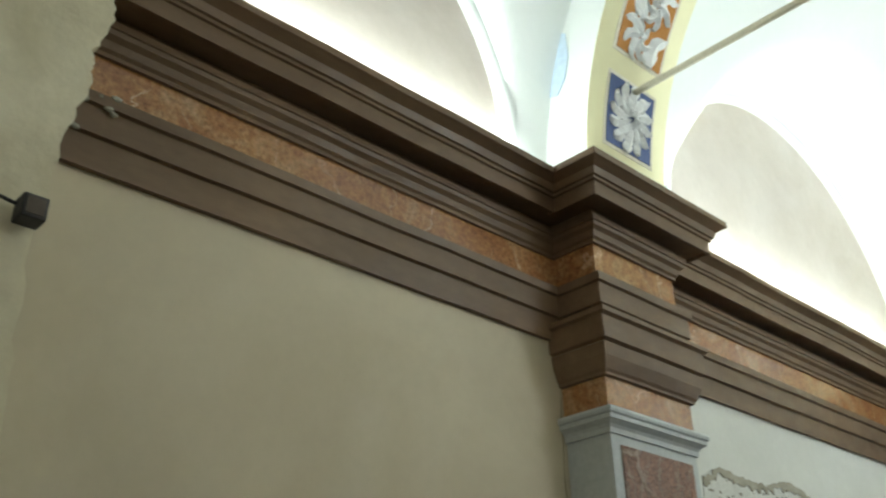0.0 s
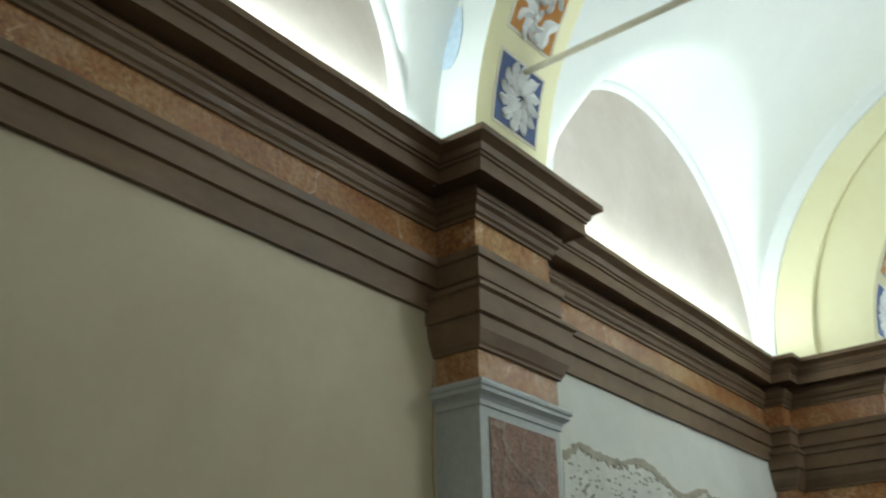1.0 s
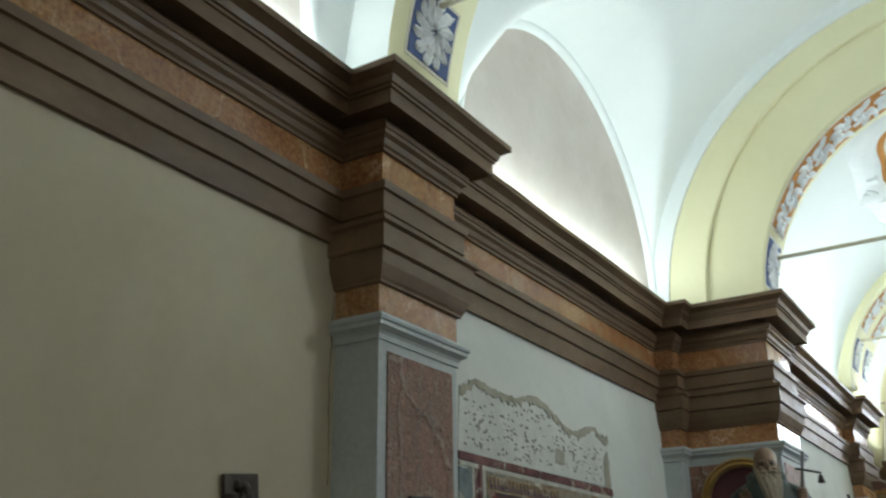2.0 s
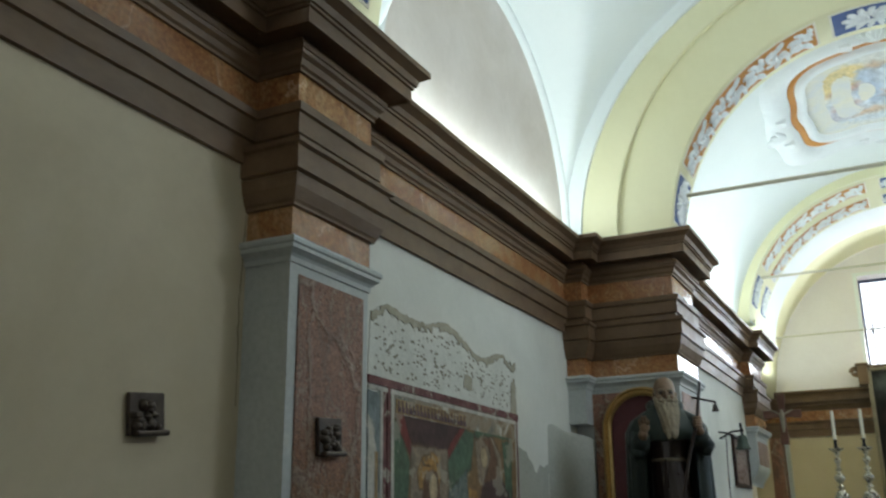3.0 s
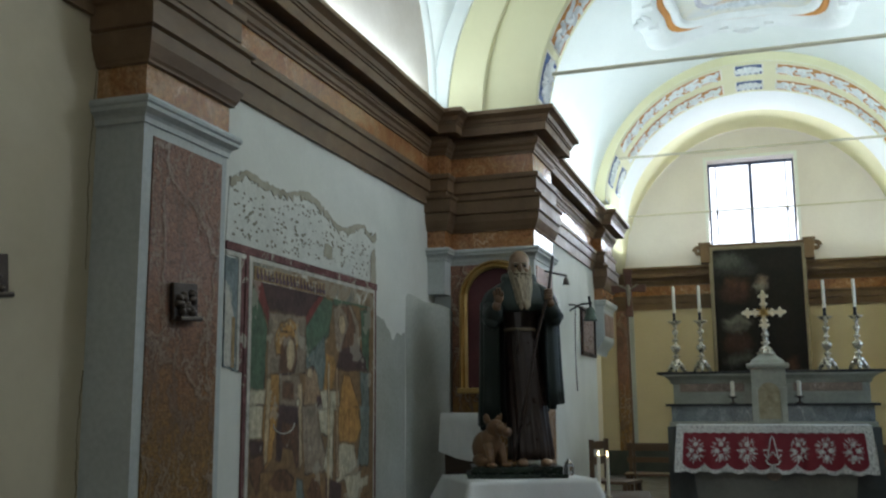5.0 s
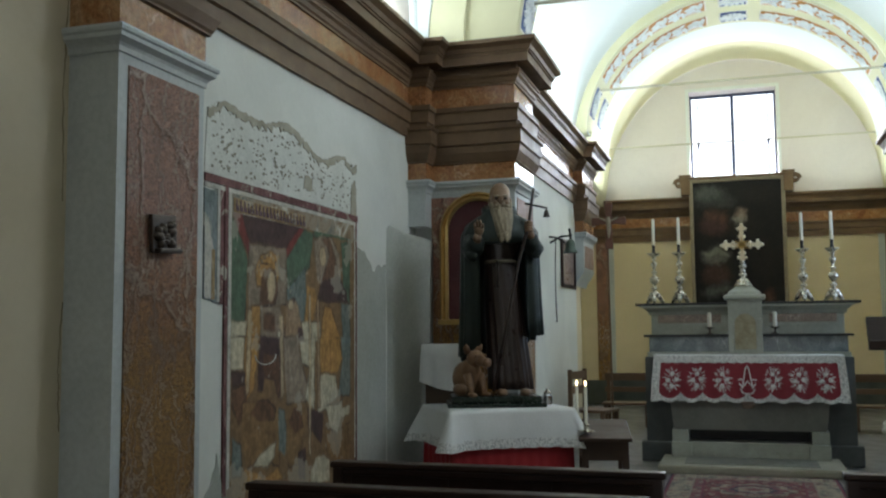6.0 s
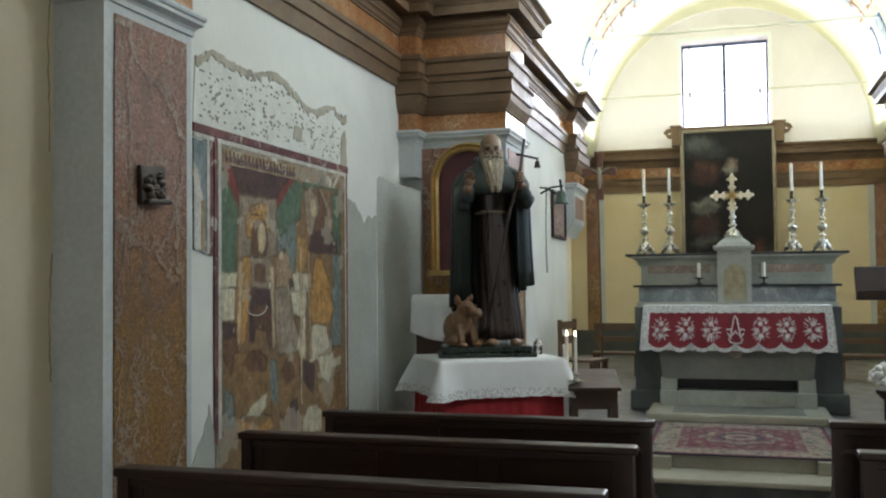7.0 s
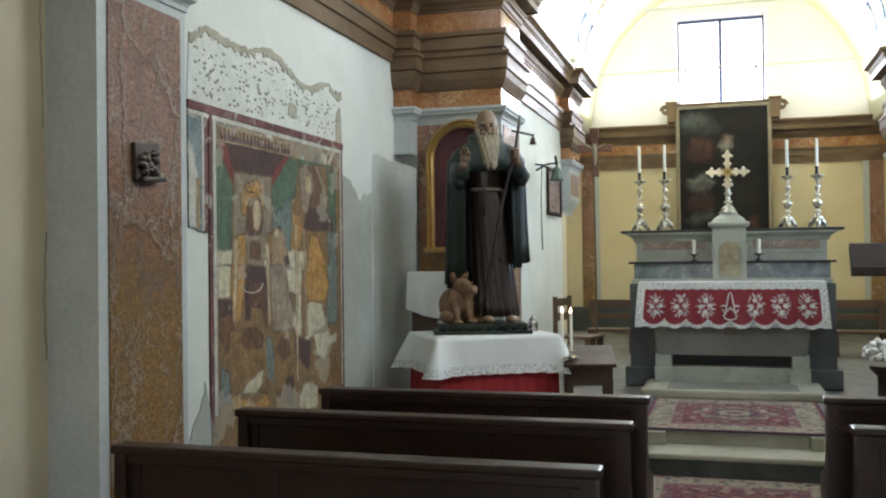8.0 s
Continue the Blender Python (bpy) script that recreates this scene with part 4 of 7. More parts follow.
FRESCO_TONES = {"green": (0.105, 0.160, 0.115), "slate": (0.165, 0.195, 0.185), "plum": (0.090, 0.056, 0.056), "red": (0.210, 0.062, 0.055), "grey": (0.260, 0.220, 0.175), "ochre": (0.350, 0.220, 0.085),
                "brown": (0.160, 0.095, 0.058), "buff": (0.310, 0.230, 0.155), "lime": (0.430, 0.400, 0.315), "tan": (0.240, 0.160, 0.080), "umber": (0.200, 0.140, 0.085), "straw": (0.400, 0.330, 0.230)}
FRESCO_SHAPES = [
    ([(4.14, 2.10), (4.21, 2.03), (4.31, 1.87), (4.29, 1.56), (4.14, 1.56)], "green"),
    ([(5.10, 2.17), (5.65, 2.17), (5.65, 2.09), (5.32, 2.08), (5.09, 2.06)], "green"),
    ([(4.97, 2.10), (5.09, 2.08), (5.04, 1.88), (4.81, 1.74), (4.76, 1.71), (4.74, 1.91)], "green"),
    ([(4.75, 1.74), (4.98, 1.87), (5.00, 1.71), (4.97, 1.56), (4.77, 1.55)], "slate"),
    ([(5.50, 2.07), (5.65, 2.08), (5.63, 1.68), (5.54, 1.73)], "green"),
    ([(4.23, 2.11), (4.94, 2.11), (4.74, 1.96), (4.32, 1.97)], "plum"),
    ([(4.16, 2.11), (4.24, 2.11), (4.33, 1.97), (4.32, 1.89), (4.23, 2.00)], "red"),
    ([(4.90, 2.10), (4.97, 2.10), (4.74, 1.91), (4.74, 1.97)], "red"),
    ([(4.32, 1.96), (4.74, 1.96), (4.75, 1.65), (4.32, 1.63)], "grey"),
    ([(4.41, 1.74), (4.39, 1.82), (4.44, 1.89), (4.54, 1.92), (4.64, 1.90), (4.66, 1.82), (4.62, 1.74)], "ochre"),
    ([(4.44, 1.64), (4.46, 1.78), (4.50, 1.84), (4.56, 1.85), (4.62, 1.83), (4.64, 1.72), (4.62, 1.65)], "brown"),
    ([(4.52, 1.74), (4.53, 1.81), (4.57, 1.83), (4.61, 1.80), (4.60, 1.72), (4.56, 1.66), (4.53, 1.68)], "buff"),
    ([(4.36, 1.64), (4.45, 1.64), (4.46, 1.57), (4.44, 1.45), (4.29, 1.46), (4.32, 1.57)], "ochre"),
    ([(4.45, 1.64), (4.67, 1.64), (4.71, 1.55), (4.72, 1.45), (4.45, 1.45)], "grey"),
    ([(4.49, 1.60), (4.61, 1.60), (4.61, 1.51), (4.48, 1.51)], "brown"),
    ([(4.75, 1.67), (4.85, 1.69), (4.90, 1.64), (4.93, 1.54), (4.89, 1.45), (4.72, 1.45), (4.74, 1.57)], "buff"),
    ([(4.76, 1.67), (4.81, 1.69), (4.86, 1.69), (4.83, 1.65), (4.77, 1.65)], "plum"),
    ([(4.89, 1.53), (4.93, 1.53), (4.98, 1.47), (4.96, 1.44), (4.89, 1.45)], "plum"),
    ([(5.09, 2.04), (5.21, 2.08), (5.35, 2.08), (5.47, 1.98), (5.50, 1.83), (5.14, 1.81), (5.12, 1.94)], "grey"),
    ([(5.19, 2.06), (5.32, 2.08), (5.41, 1.96), (5.46, 1.85), (5.20, 1.80), (5.32, 1.96), (5.28, 2.02)], "brown"),
    ([(5.17, 1.97), (5.20, 2.01), (5.25, 2.01), (5.26, 1.95), (5.24, 1.90), (5.20, 1.91)], "buff"),
    ([(5.19, 1.80), (5.31, 1.82), (5.47, 1.85), (5.58, 1.76), (5.60, 1.69), (5.31, 1.68), (5.15, 1.69)], "plum"),
    ([(5.00, 1.76), (5.11, 1.76), (5.15, 1.69), (5.09, 1.56), (4.99, 1.56)], "ochre"),
    ([(5.49, 1.68), (5.64, 1.68), (5.64, 1.44), (5.53, 1.44)], "slate"),
    ([(4.14, 1.56), (4.31, 1.56), (4.29, 1.46), (4.14, 1.46)], "lime"),
    ([(4.93, 1.56), (5.19, 1.57), (5.20, 1.44), (4.97, 1.45)], "lime"),
    ([(5.25, 1.66), (5.34, 1.65), (5.43, 1.55), (5.50, 1.44), (5.20, 1.44), (5.22, 1.58)], "ochre"),
    ([(4.14, 1.48), (4.29, 1.48), (4.28, 1.32), (4.15, 1.32)], "lime"),
    ([(4.29, 1.48), (4.43, 1.48), (4.41, 1.32), (4.39, 1.22), (4.30, 1.15), (4.29, 1.30)], "ochre"),
    ([(4.45, 1.48), (4.66, 1.48), (4.68, 1.39), (4.70, 1.24), (4.67, 1.15), (4.60, 1.25), (4.50, 1.27), (4.48, 1.20), (4.42, 1.20)], "plum"),
    ([(4.49, 1.39), (4.66, 1.38), (4.68, 1.21), (4.66, 1.15), (4.62, 1.25), (4.51, 1.28), (4.47, 1.32)], "brown"),
    ([(4.71, 1.48), (4.89, 1.48), (4.92, 1.36), (5.06, 1.12), (4.96, 1.11), (4.76, 1.11), (4.73, 1.31)], "grey"),
    ([(4.91, 1.45), (5.12, 1.47), (5.11, 1.05), (4.99, 1.13), (5.04, 1.30), (4.94, 1.32)], "lime"),
    ([(5.19, 1.47), (5.46, 1.47), (5.52, 1.34), (5.45, 1.25), (5.18, 1.27)], "ochre"),
    ([(5.49, 1.47), (5.65, 1.47), (5.64, 1.10), (5.45, 1.11), (5.52, 1.32)], "slate"),
    ([(4.15, 1.31), (4.29, 1.31), (4.28, 1.24), (4.17, 1.24)], "plum"),
    ([(5.16, 1.26), (5.42, 1.24), (5.45, 1.11), (5.29, 1.04), (5.16, 1.03)], "lime"),
    ([(4.17, 1.23), (4.29, 1.24), (4.32, 1.15), (4.24, 1.05), (4.17, 1.14)], "brown"),
    ([(4.27, 1.15), (4.44, 1.15), (4.66, 1.11), (4.69, 0.95), (4.67, 0.78), (4.50, 0.85), (4.31, 0.82), (4.26, 0.98)], "tan"),
    ([(4.35, 1.09), (4.41, 1.14), (4.54, 1.15), (4.63, 1.10), (4.61, 1.04), (4.46, 1.04)], "brown"),
    ([(4.66, 1.10), (4.73, 1.08), (4.77, 0.95), (4.73, 0.83), (4.67, 0.87)], "slate"),
    ([(4.76, 1.01), (4.82, 1.10), (4.96, 1.10), (5.00, 1.00), (4.95, 0.90), (4.91, 0.77), (4.79, 0.76), (4.76, 0.88)], "tan"),
    ([(4.78, 1.01), (4.85, 1.08), (4.94, 1.05), (4.96, 0.97), (4.87, 0.94)], "brown"),
    ([(4.38, 0.82), (4.42, 0.86), (4.53, 0.89), (4.63, 0.92), (4.62, 0.84), (4.54, 0.80)], "lime"),
    ([(5.02, 1.07), (5.24, 1.02), (5.21, 0.85), (5.11, 0.92), (5.03, 0.96)], "plum"),
    ([(4.90, 0.83), (4.99, 0.85), (4.99, 0.67), (4.91, 0.69)], "plum"),
    ([(5.06, 0.67), (5.13, 0.77), (5.24, 0.78), (5.33, 0.73), (5.33, 0.61), (5.06, 0.64)], "lime"),
    ([(5.25, 0.94), (5.44, 0.89), (5.61, 0.93), (5.60, 0.72), (5.47, 0.67), (5.29, 0.79)], "tan"),
    ([(5.27, 1.06), (5.45, 1.06), (5.52, 1.09), (5.51, 1.03), (5.64, 1.04), (5.63, 0.98), (5.50, 0.97), (5.44, 0.88), (5.32, 0.94)], "lime"),
    ([(4.17, 0.99), (4.26, 0.94), (4.27, 0.79), (4.18, 0.80)], "slate"),
    ([(4.30, 0.83), (4.50, 0.75), (4.66, 0.78), (4.71, 0.71), (4.50, 0.72), (4.31, 0.75)], "ochre"),
    (oval(4.57, 1.75, 0.048, 0.085), "straw"), (oval(5.22, 1.955, 0.045, 0.06), "straw"), (oval(4.80, 1.655, 0.035, 0.03), "straw"),
    ([(4.455, 1.865), (4.64, 1.865), (4.655, 1.915), (4.55, 1.935), (4.44, 1.905)], "ochre"),
    ([(4.32, 1.62), (4.36, 1.62), (4.34, 1.20), (4.30, 1.18)], "straw"), ([(5.03, 1.72), (5.06, 1.72), (5.07, 0.80), (5.04, 0.80)], "straw"),
    ([(4.66, 1.60), (4.70, 1.60), (4.73, 1.18), (4.69, 1.14)], "straw"), ([(5.14, 1.70), (5.17, 1.70), (5.20, 1.06), (5.16, 1.06)], "buff"),
    (oval(4.66, 1.50, 0.02, 0.022, 8), "lime"),
]
for k in range(11):
    FRESCO_SHAPES.append((oval(4.41 + 0.026 * k, 1.80 + 0.115 * math.sin(math.pi * (k + 0.5) / 11), 0.009, 0.010, 8), "straw"))


def above_broken_foot(u, v):
    return v > 0.50 + 0.22 * (cloudy(u, v, 5, 7, 4) - 0.35)


pigment_sheet("painted_scene", fresco, 4.152, 5.712, 0.44, 2.10, 0.0062, lambda a, b: (NAVE + 0.0095, a, b), FRESCO_TONES, ("umber", "tan"), FRESCO_SHAPES, pigment("fresco_pigment", 0.8, 0.3), 0.011, 0.026, 0.85, 0.42, 300, above_broken_foot)
bm = tube([(NAVE + 0.016, 4.50 + 0.115 * math.cos(a), 1.385 + 0.05 * math.sin(a)) for a in [math.pi * (1 + k / 10) for k in range(11)]], 0.0035, 6)
part("painted_line", bm, F_WHITE, fresco)

# pitted lime plaster above the fresco, with a broken upper edge
crest = [(5.76, 2.60), (5.66, 2.57), (5.56, 2.62), (5.40, 2.60), (5.27, 2.55), (5.14, 2.56), (5.02, 2.60), (4.90, 2.64), (4.74, 2.67), (4.66, 2.66), (4.50, 2.62), (4.34, 2.62), (4.20, 2.63), (4.08, 2.65), (3.98, 2.60), (3.92, 2.58)]
patch_wall = base("pitted_plaster", Matrix(), "pitted lime plaster patch with broken upper edge", "wall plaster")
part("plaster", on_wall(rough_line([(3.90, 2.264), (5.76, 2.264)] + crest, 0.008, 4, 12), 0.004), CHIP, patch_wall)
rnd = random.Random(5)
up = rough_line(crest, 0.010, 5, 13)
down = [(y + rnd.uniform(-0.01, 0.01), z - rnd.uniform(0.018, 0.055)) for y, z in up]
bm = on_wall(up + down[::-1], 0.009)
part("broken_edge", bm, RENDER_EDGE, patch_wall, "crumbling brown plaster edge")
bm = bmesh.new()
for k in range(260):
    y, z, r, a = rnd.uniform(3.95, 5.72), rnd.uniform(2.29, 2.59), rnd.uniform(0.004, 0.011), rnd.uniform(-0.6, 0.6)
    o = [(y + r * 1.5 * math.cos(t) * math.cos(a) - r * math.sin(t) * math.sin(a), z + r * 1.5 * math.cos(t) * math.sin(a) + r * 0.8 * math.sin(t) * math.cos(a)) for t in (0, 1.1, 2.2, 3.2, 4.3, 5.3)]
    on_wall(o, 0.0055, bm=bm)
tagged(part("plaster_pitting", bm, PIT, patch_wall, "dark hack marks"), kind="stuff")
part("loss", on_wall(rough_line([(4.97, 2.33), (5.08, 2.33), (5.09, 2.41), (4.98, 2.42), (4.97, 2.33)], 0.008, 3, 14), 0.007), RENDER_EDGE, patch_wall, "bare patch of brown plaster")
part("loss", on_wall(rough_line([(5.66, 2.26), (5.75, 2.26), (5.755, 2.44), (5.72, 2.50), (5.67, 2.44), (5.66, 2.26)], 0.008, 3, 15), 0.0075), RENDER_EDGE, patch_wall, "bare patch of brown plaster")
# grey cement repair beside the fresco, ragged at its top, and bare plaster at the foot
part_low = setting("wall_repair", on_wall(rough_line([(5.77, 0.0), (6.30, 0.0), (6.30, 1.98), (6.24, 1.95), (6.16, 1.97), (6.08, 1.90), (5.98, 1.98), (5.90, 2.04), (5.77, 2.06)], 0.008, 3, 16), 0.005), CEMENT, "grey cement repair with a ragged edge", "wall")
setting("wall_repair_low", on_wall(rough_line([(3.6, 0.0), (4.09, 0.0), (4.09, 0.70), (4.05, 0.92), (3.98, 0.80), (3.86, 0.62), (3.72, 0.50), (3.6, 0.52)], 0.012, 3, 17), 0.006), CEMENT, "patched grey plaster at the wall's foot", "wall")
# thick lower wall with a sloping grey top, beside the pier
bm = bmesh.new()
curve = []
for k in range(15):
    s = k / 14
    curve.append((-2.415 + 0.035 * min(1, s * 6) + 0.128 * s ** 2.2, 6.28 + 0.66 * s, 2.25 + 0.012 * math.sin(9 * s) - 0.10 * max(0.0, s - 0.35) ** 1.2))
front = [[bm.verts.new((x + 0.003 * math.sin(7 * z + 9 * y), y, z)) for z in (0.0, 0.5, 1.0, 1.5, 2.0, top - 0.02)] + [bm.verts.new((x - 0.012, y, top)), bm.verts.new((-2.44, y, top + 0.03))] for x, y, top in curve]
for a, b in zip(front, front[1:]):
    for i in range(7):
        bm.faces.new((a[i], b[i], b[i + 1], a[i + 1])).smooth = i < 5
bm.faces.new(front[0] + [bm.verts.new((-2.44, 6.28, 0.0))])
bm.faces.new((front[-1] + [bm.verts.new((-2.44, 6.94, 0.0))])[::-1])
setting("wall_stub", bm, CEMENT, "grey plastered lower wall with a sloped ledge", "wall")


# ---- cast plaques ----
def plaque(m, size_u, size_v, seed, label):
    """A relief plaque facing +x: u along y, v along z."""
    thing = base("relief_plaque", m, label, "wall plaque", "relief plaques")
    part("plate", boxed(0.0, 0.018, -size_u / 2, size_u / 2, -size_v / 2, size_v / 2, bevel=0.004), BRONZE, thing)
    rnd = random.Random(seed)
    bm = bmesh.new()
    for k in range(16):
        y, z = rnd.uniform(-0.32, 0.32) * size_u, rnd.uniform(-0.34, 0.34) * size_v
        r = bmesh.ops.create_icosphere(bm, subdivisions=2, radius=1.0)
        sy, sz = rnd.uniform(0.08, 0.22) * size_u, rnd.uniform(0.06, 0.17) * size_v
        for v in r["verts"]:
            v.co = Vector((0.016 + v.co.x * 0.022, y + v.co.y * sy, z + v.co.z * sz))
    tagged(part("relief", bm, BRONZE, thing, "worn raised shapes", True), kind="stuff")
    part("ledge", boxed(0.0, 0.045, -size_u * 0.42, size_u * 0.5, -size_v * 0.52, -size_v * 0.38, bevel=0.008), BRONZE, thing)
    return thing


plaque(pose(PIL + 0.008, 3.225, 1.893, 4), 0.165, 0.150, 4, "square dark bronze relief plaque on the marbled pilaster")
plaque(pose(NAVE + 0.004, 2.44, 1.915, 6), 0.165, 0.145, 9, "square dark bronze relief plaque on yellow plaster")
# ---- pier with niche ----
GILT = mottled("old_gilding", (0.42, 0.27, 0.09), (0.56, 0.38, 0.14), 0.35, 6, 50, metal=0.75, bump=0.15)
DARK_RED = mottled("dark_red_lining", (0.055, 0.012, 0.014), (0.09, 0.022, 0.022), 0.8, 4, 60)
WOOD_DARK = mottled("dark_walnut", (0.018, 0.0085, 0.0055), (0.040, 0.019, 0.012), 0.36, 2.2, 40, bump=0.12, depth=0.002, stretch=(0.15, 1, 1))
WOOD_DARK.node_tree.nodes["Principled BSDF"].inputs["Specular IOR Level"].default_value = 0.32
WOOD_BROWN = mottled("brown_stained_wood", (0.045, 0.025, 0.014), (0.085, 0.048, 0.026), 0.6, 2.5, 40, bump=0.15, depth=0.002, stretch=(0.2, 1, 1))
LINEN = mottled("white_linen", (0.70, 0.70, 0.68), (0.80, 0.80, 0.79), 0.85, 3, 160, bump=0.15, depth=0.001)
LACE = mottled("white_lace", (0.42, 0.41, 0.40), (0.80, 0.79, 0.76), 0.9, 75, 220, bump=0.5, depth=0.003, spread=(0.42, 0.52))
RED_CLOTH = mottled("crimson_cloth", (0.30, 0.012, 0.016), (0.40, 0.022, 0.026), 0.75, 3, 120, bump=0.2, depth=0.001)
WAX = mottled("ivory_wax", (0.76, 0.72, 0.60), (0.84, 0.80, 0.70), 0.45, 4, 40)
SILVER = mottled("worn_silver_plate", (0.42, 0.385, 0.31), (0.66, 0.615, 0.52), 0.26, 8, 60, metal=0.95, bump=0.1)

setting("wall_stub_upper", boxed(-2.42, -2.262, 6.80, 6.98, 2.30, 2.56), CAPITAL_GREY, "broken-off grey pilaster stub under its capital", "wall")
setting("trim_pier_panel", boxed(-2.262, -1.675, 6.948, 6.962, 0.2, 2.53), PILASTER_RED, "red-ochre marbled panel on the pier's side", "trim")

niche = base("framed_niche", pose(-1.885, 6.945, 1.58), "round-arched gilt niche frame with dark red lining", "niche")


def arch_outline(half, z_spring, z0, n=20):
    o = [(-half, z0)]
    o += [(half * math.cos(math.pi * (1 - k / n)), z_spring + half * math.sin(math.pi * k / n)) for k in range(n + 1)]
    return o + [(half, z0)]


bm = bmesh.new()
prof = [(0.0, 0.0), (0.0, -0.035), (0.018, -0.05), (0.036, -0.04), (0.046, -0.06), (0.062, -0.045), (0.066, 0.0)]
rows = []
for u, v in arch_outline(0.235, 0.68, 0.0):
    c = Vector((u, 0, v))
    d = (Vector((u, 0, v - 0.68)) if v > 0.68 else Vector((u, 0, 0))).normalized()
    rows.append([bm.verts.new(c + d * o + Vector((0, h, 0))) for o, h in prof])
for p, q in zip(rows, rows[1:]):
    for j in range(len(prof) - 1):
        bm.faces.new((p[j], q[j], q[j + 1], p[j + 1]))
part("frame", bm, GILT, niche, "moulded gilt arch frame")
part("lining", prism(arch_outline(0.24, 0.68, 0.0), 0.012, Matrix.Translation((0, -0.012, 0))), DARK_RED, niche, "dark red painted lining")
part("sill", boxed(-0.31, 0.31, -0.07, 0.0, -0.03, 0.012, bevel=0.008), GILT, niche)

# ---- pews ----
def pew(name, x0, x1, y, label, front=False):
    """A pew whose back stands at y and whose seat lies beyond it."""
    thing = base(name, pose((x0 + x1) / 2, y, 0), label, "pew", "pews of the nave")
    h = (x1 - x0) / 2
    part("top_rail", boxed(-h - 0.015, h + 0.015, -0.035, 0.05, 0.872, 0.902, bevel=0.009), WOOD_DARK, thing, "polished rounded top rail")
    part("rail_moulding", boxed(-h + 0.03, h - 0.03, -0.022, 0.02, 0.842, 0.872, bevel=0.006), WOOD_DARK, thing)
    n = 3
    for k in range(n):
        a = -h + 0.04 + (2 * h - 0.08) * k / n
        b = -h + 0.04 + (2 * h - 0.08) * (k + 1) / n
        part("back_panel", boxed(a + 0.035, b - 0.035, 0.0, 0.014, 0.40, 0.845), WOOD_DARK, thing)
    for k in range(n + 1):
        a = -h + 0.04 + (2 * h - 0.08) * k / n
        part("stile", boxed(a - 0.04, a + 0.04, -0.008, 0.022, 0.34, 0.845, bevel=0.004), WOOD_DARK, thing)
    part("back_rail", boxed(-h + 0.03, h - 0.03, -0.010, 0.024, 0.34, 0.42, bevel=0.004), WOOD_DARK, thing)
    if front:
        part("book_ledge", boxed(-h + 0.03, h - 0.03, -0.09, 0.0, 0.765, 0.785, bevel=0.005), WOOD_DARK, thing)
    part("seat", boxed(-h + 0.03, h - 0.03, 0.0, 0.36, 0.43, 0.455, bevel=0.006), WOOD_DARK, thing)
    part("kneeler", boxed(-h + 0.03, h - 0.03, -0.24, -0.12, 0.15, 0.175, bevel=0.006), WOOD_DARK, thing)
    for s in (-1, 1):
        o = [(-0.05, 0.0), (0.38, 0.0), (0.38, 0.06), (0.33, 0.10), (0.34, 0.40), (0.36, 0.47), (0.30, 0.52), (0.16, 0.56), (0.075, 0.66), (0.06, 0.88), (-0.03, 0.88), (-0.035, 0.40), (-0.06, 0.08)]
        m = Matrix(((0, 1, 0, s * h - (0.042 if s > 0 else 0.0)), (1, 0, 0, 0), (0, 0, 1, 0), (0, 0, 0, 1)))
        end = part("end_board", prism(o, 0.042, m), WOOD_DARK, thing)
        part("foot", boxed(s * h - 0.045, s * h + 0.03, -0.28, 0.40, 0.0, 0.05, bevel=0.008), WOOD_DARK, end)
    return thing


pew("pew", -1.935, -0.36, 2.72, "dark walnut pew with a polished top rail")
pew("pew", -1.905, -0.345, 3.49, "dark walnut pew with a polished top rail")
pew("pew", -1.83, -0.335, 4.15, "dark walnut front pew with a book ledge", True)
pew("pew", 0.425, 1.99, 3.58, "dark walnut pew with a polished top rail")
pew("pew", 0.40, 1.93, 4.31, "dark walnut front pew with a book ledge", True)

# ---- table with the saint's statue ----
TABLE = pose(-1.61, 6.345, 0, 0, 0, 33)
table = base("side_table", TABLE, "small wooden table hidden under cloths", "table")
part("tabletop", boxed(-0.42, 0.42, -0.335, 0.335, 0.955, 0.985, bevel=0.004), WOOD_BROWN, table)
for u in (-0.38, 0.38):
    for v in (-0.29, 0.29):
        part("leg", boxed(u - 0.025, u + 0.025, v - 0.025, v + 0.025, 0, 0.955, bevel=0.004), WOOD_BROWN, table)


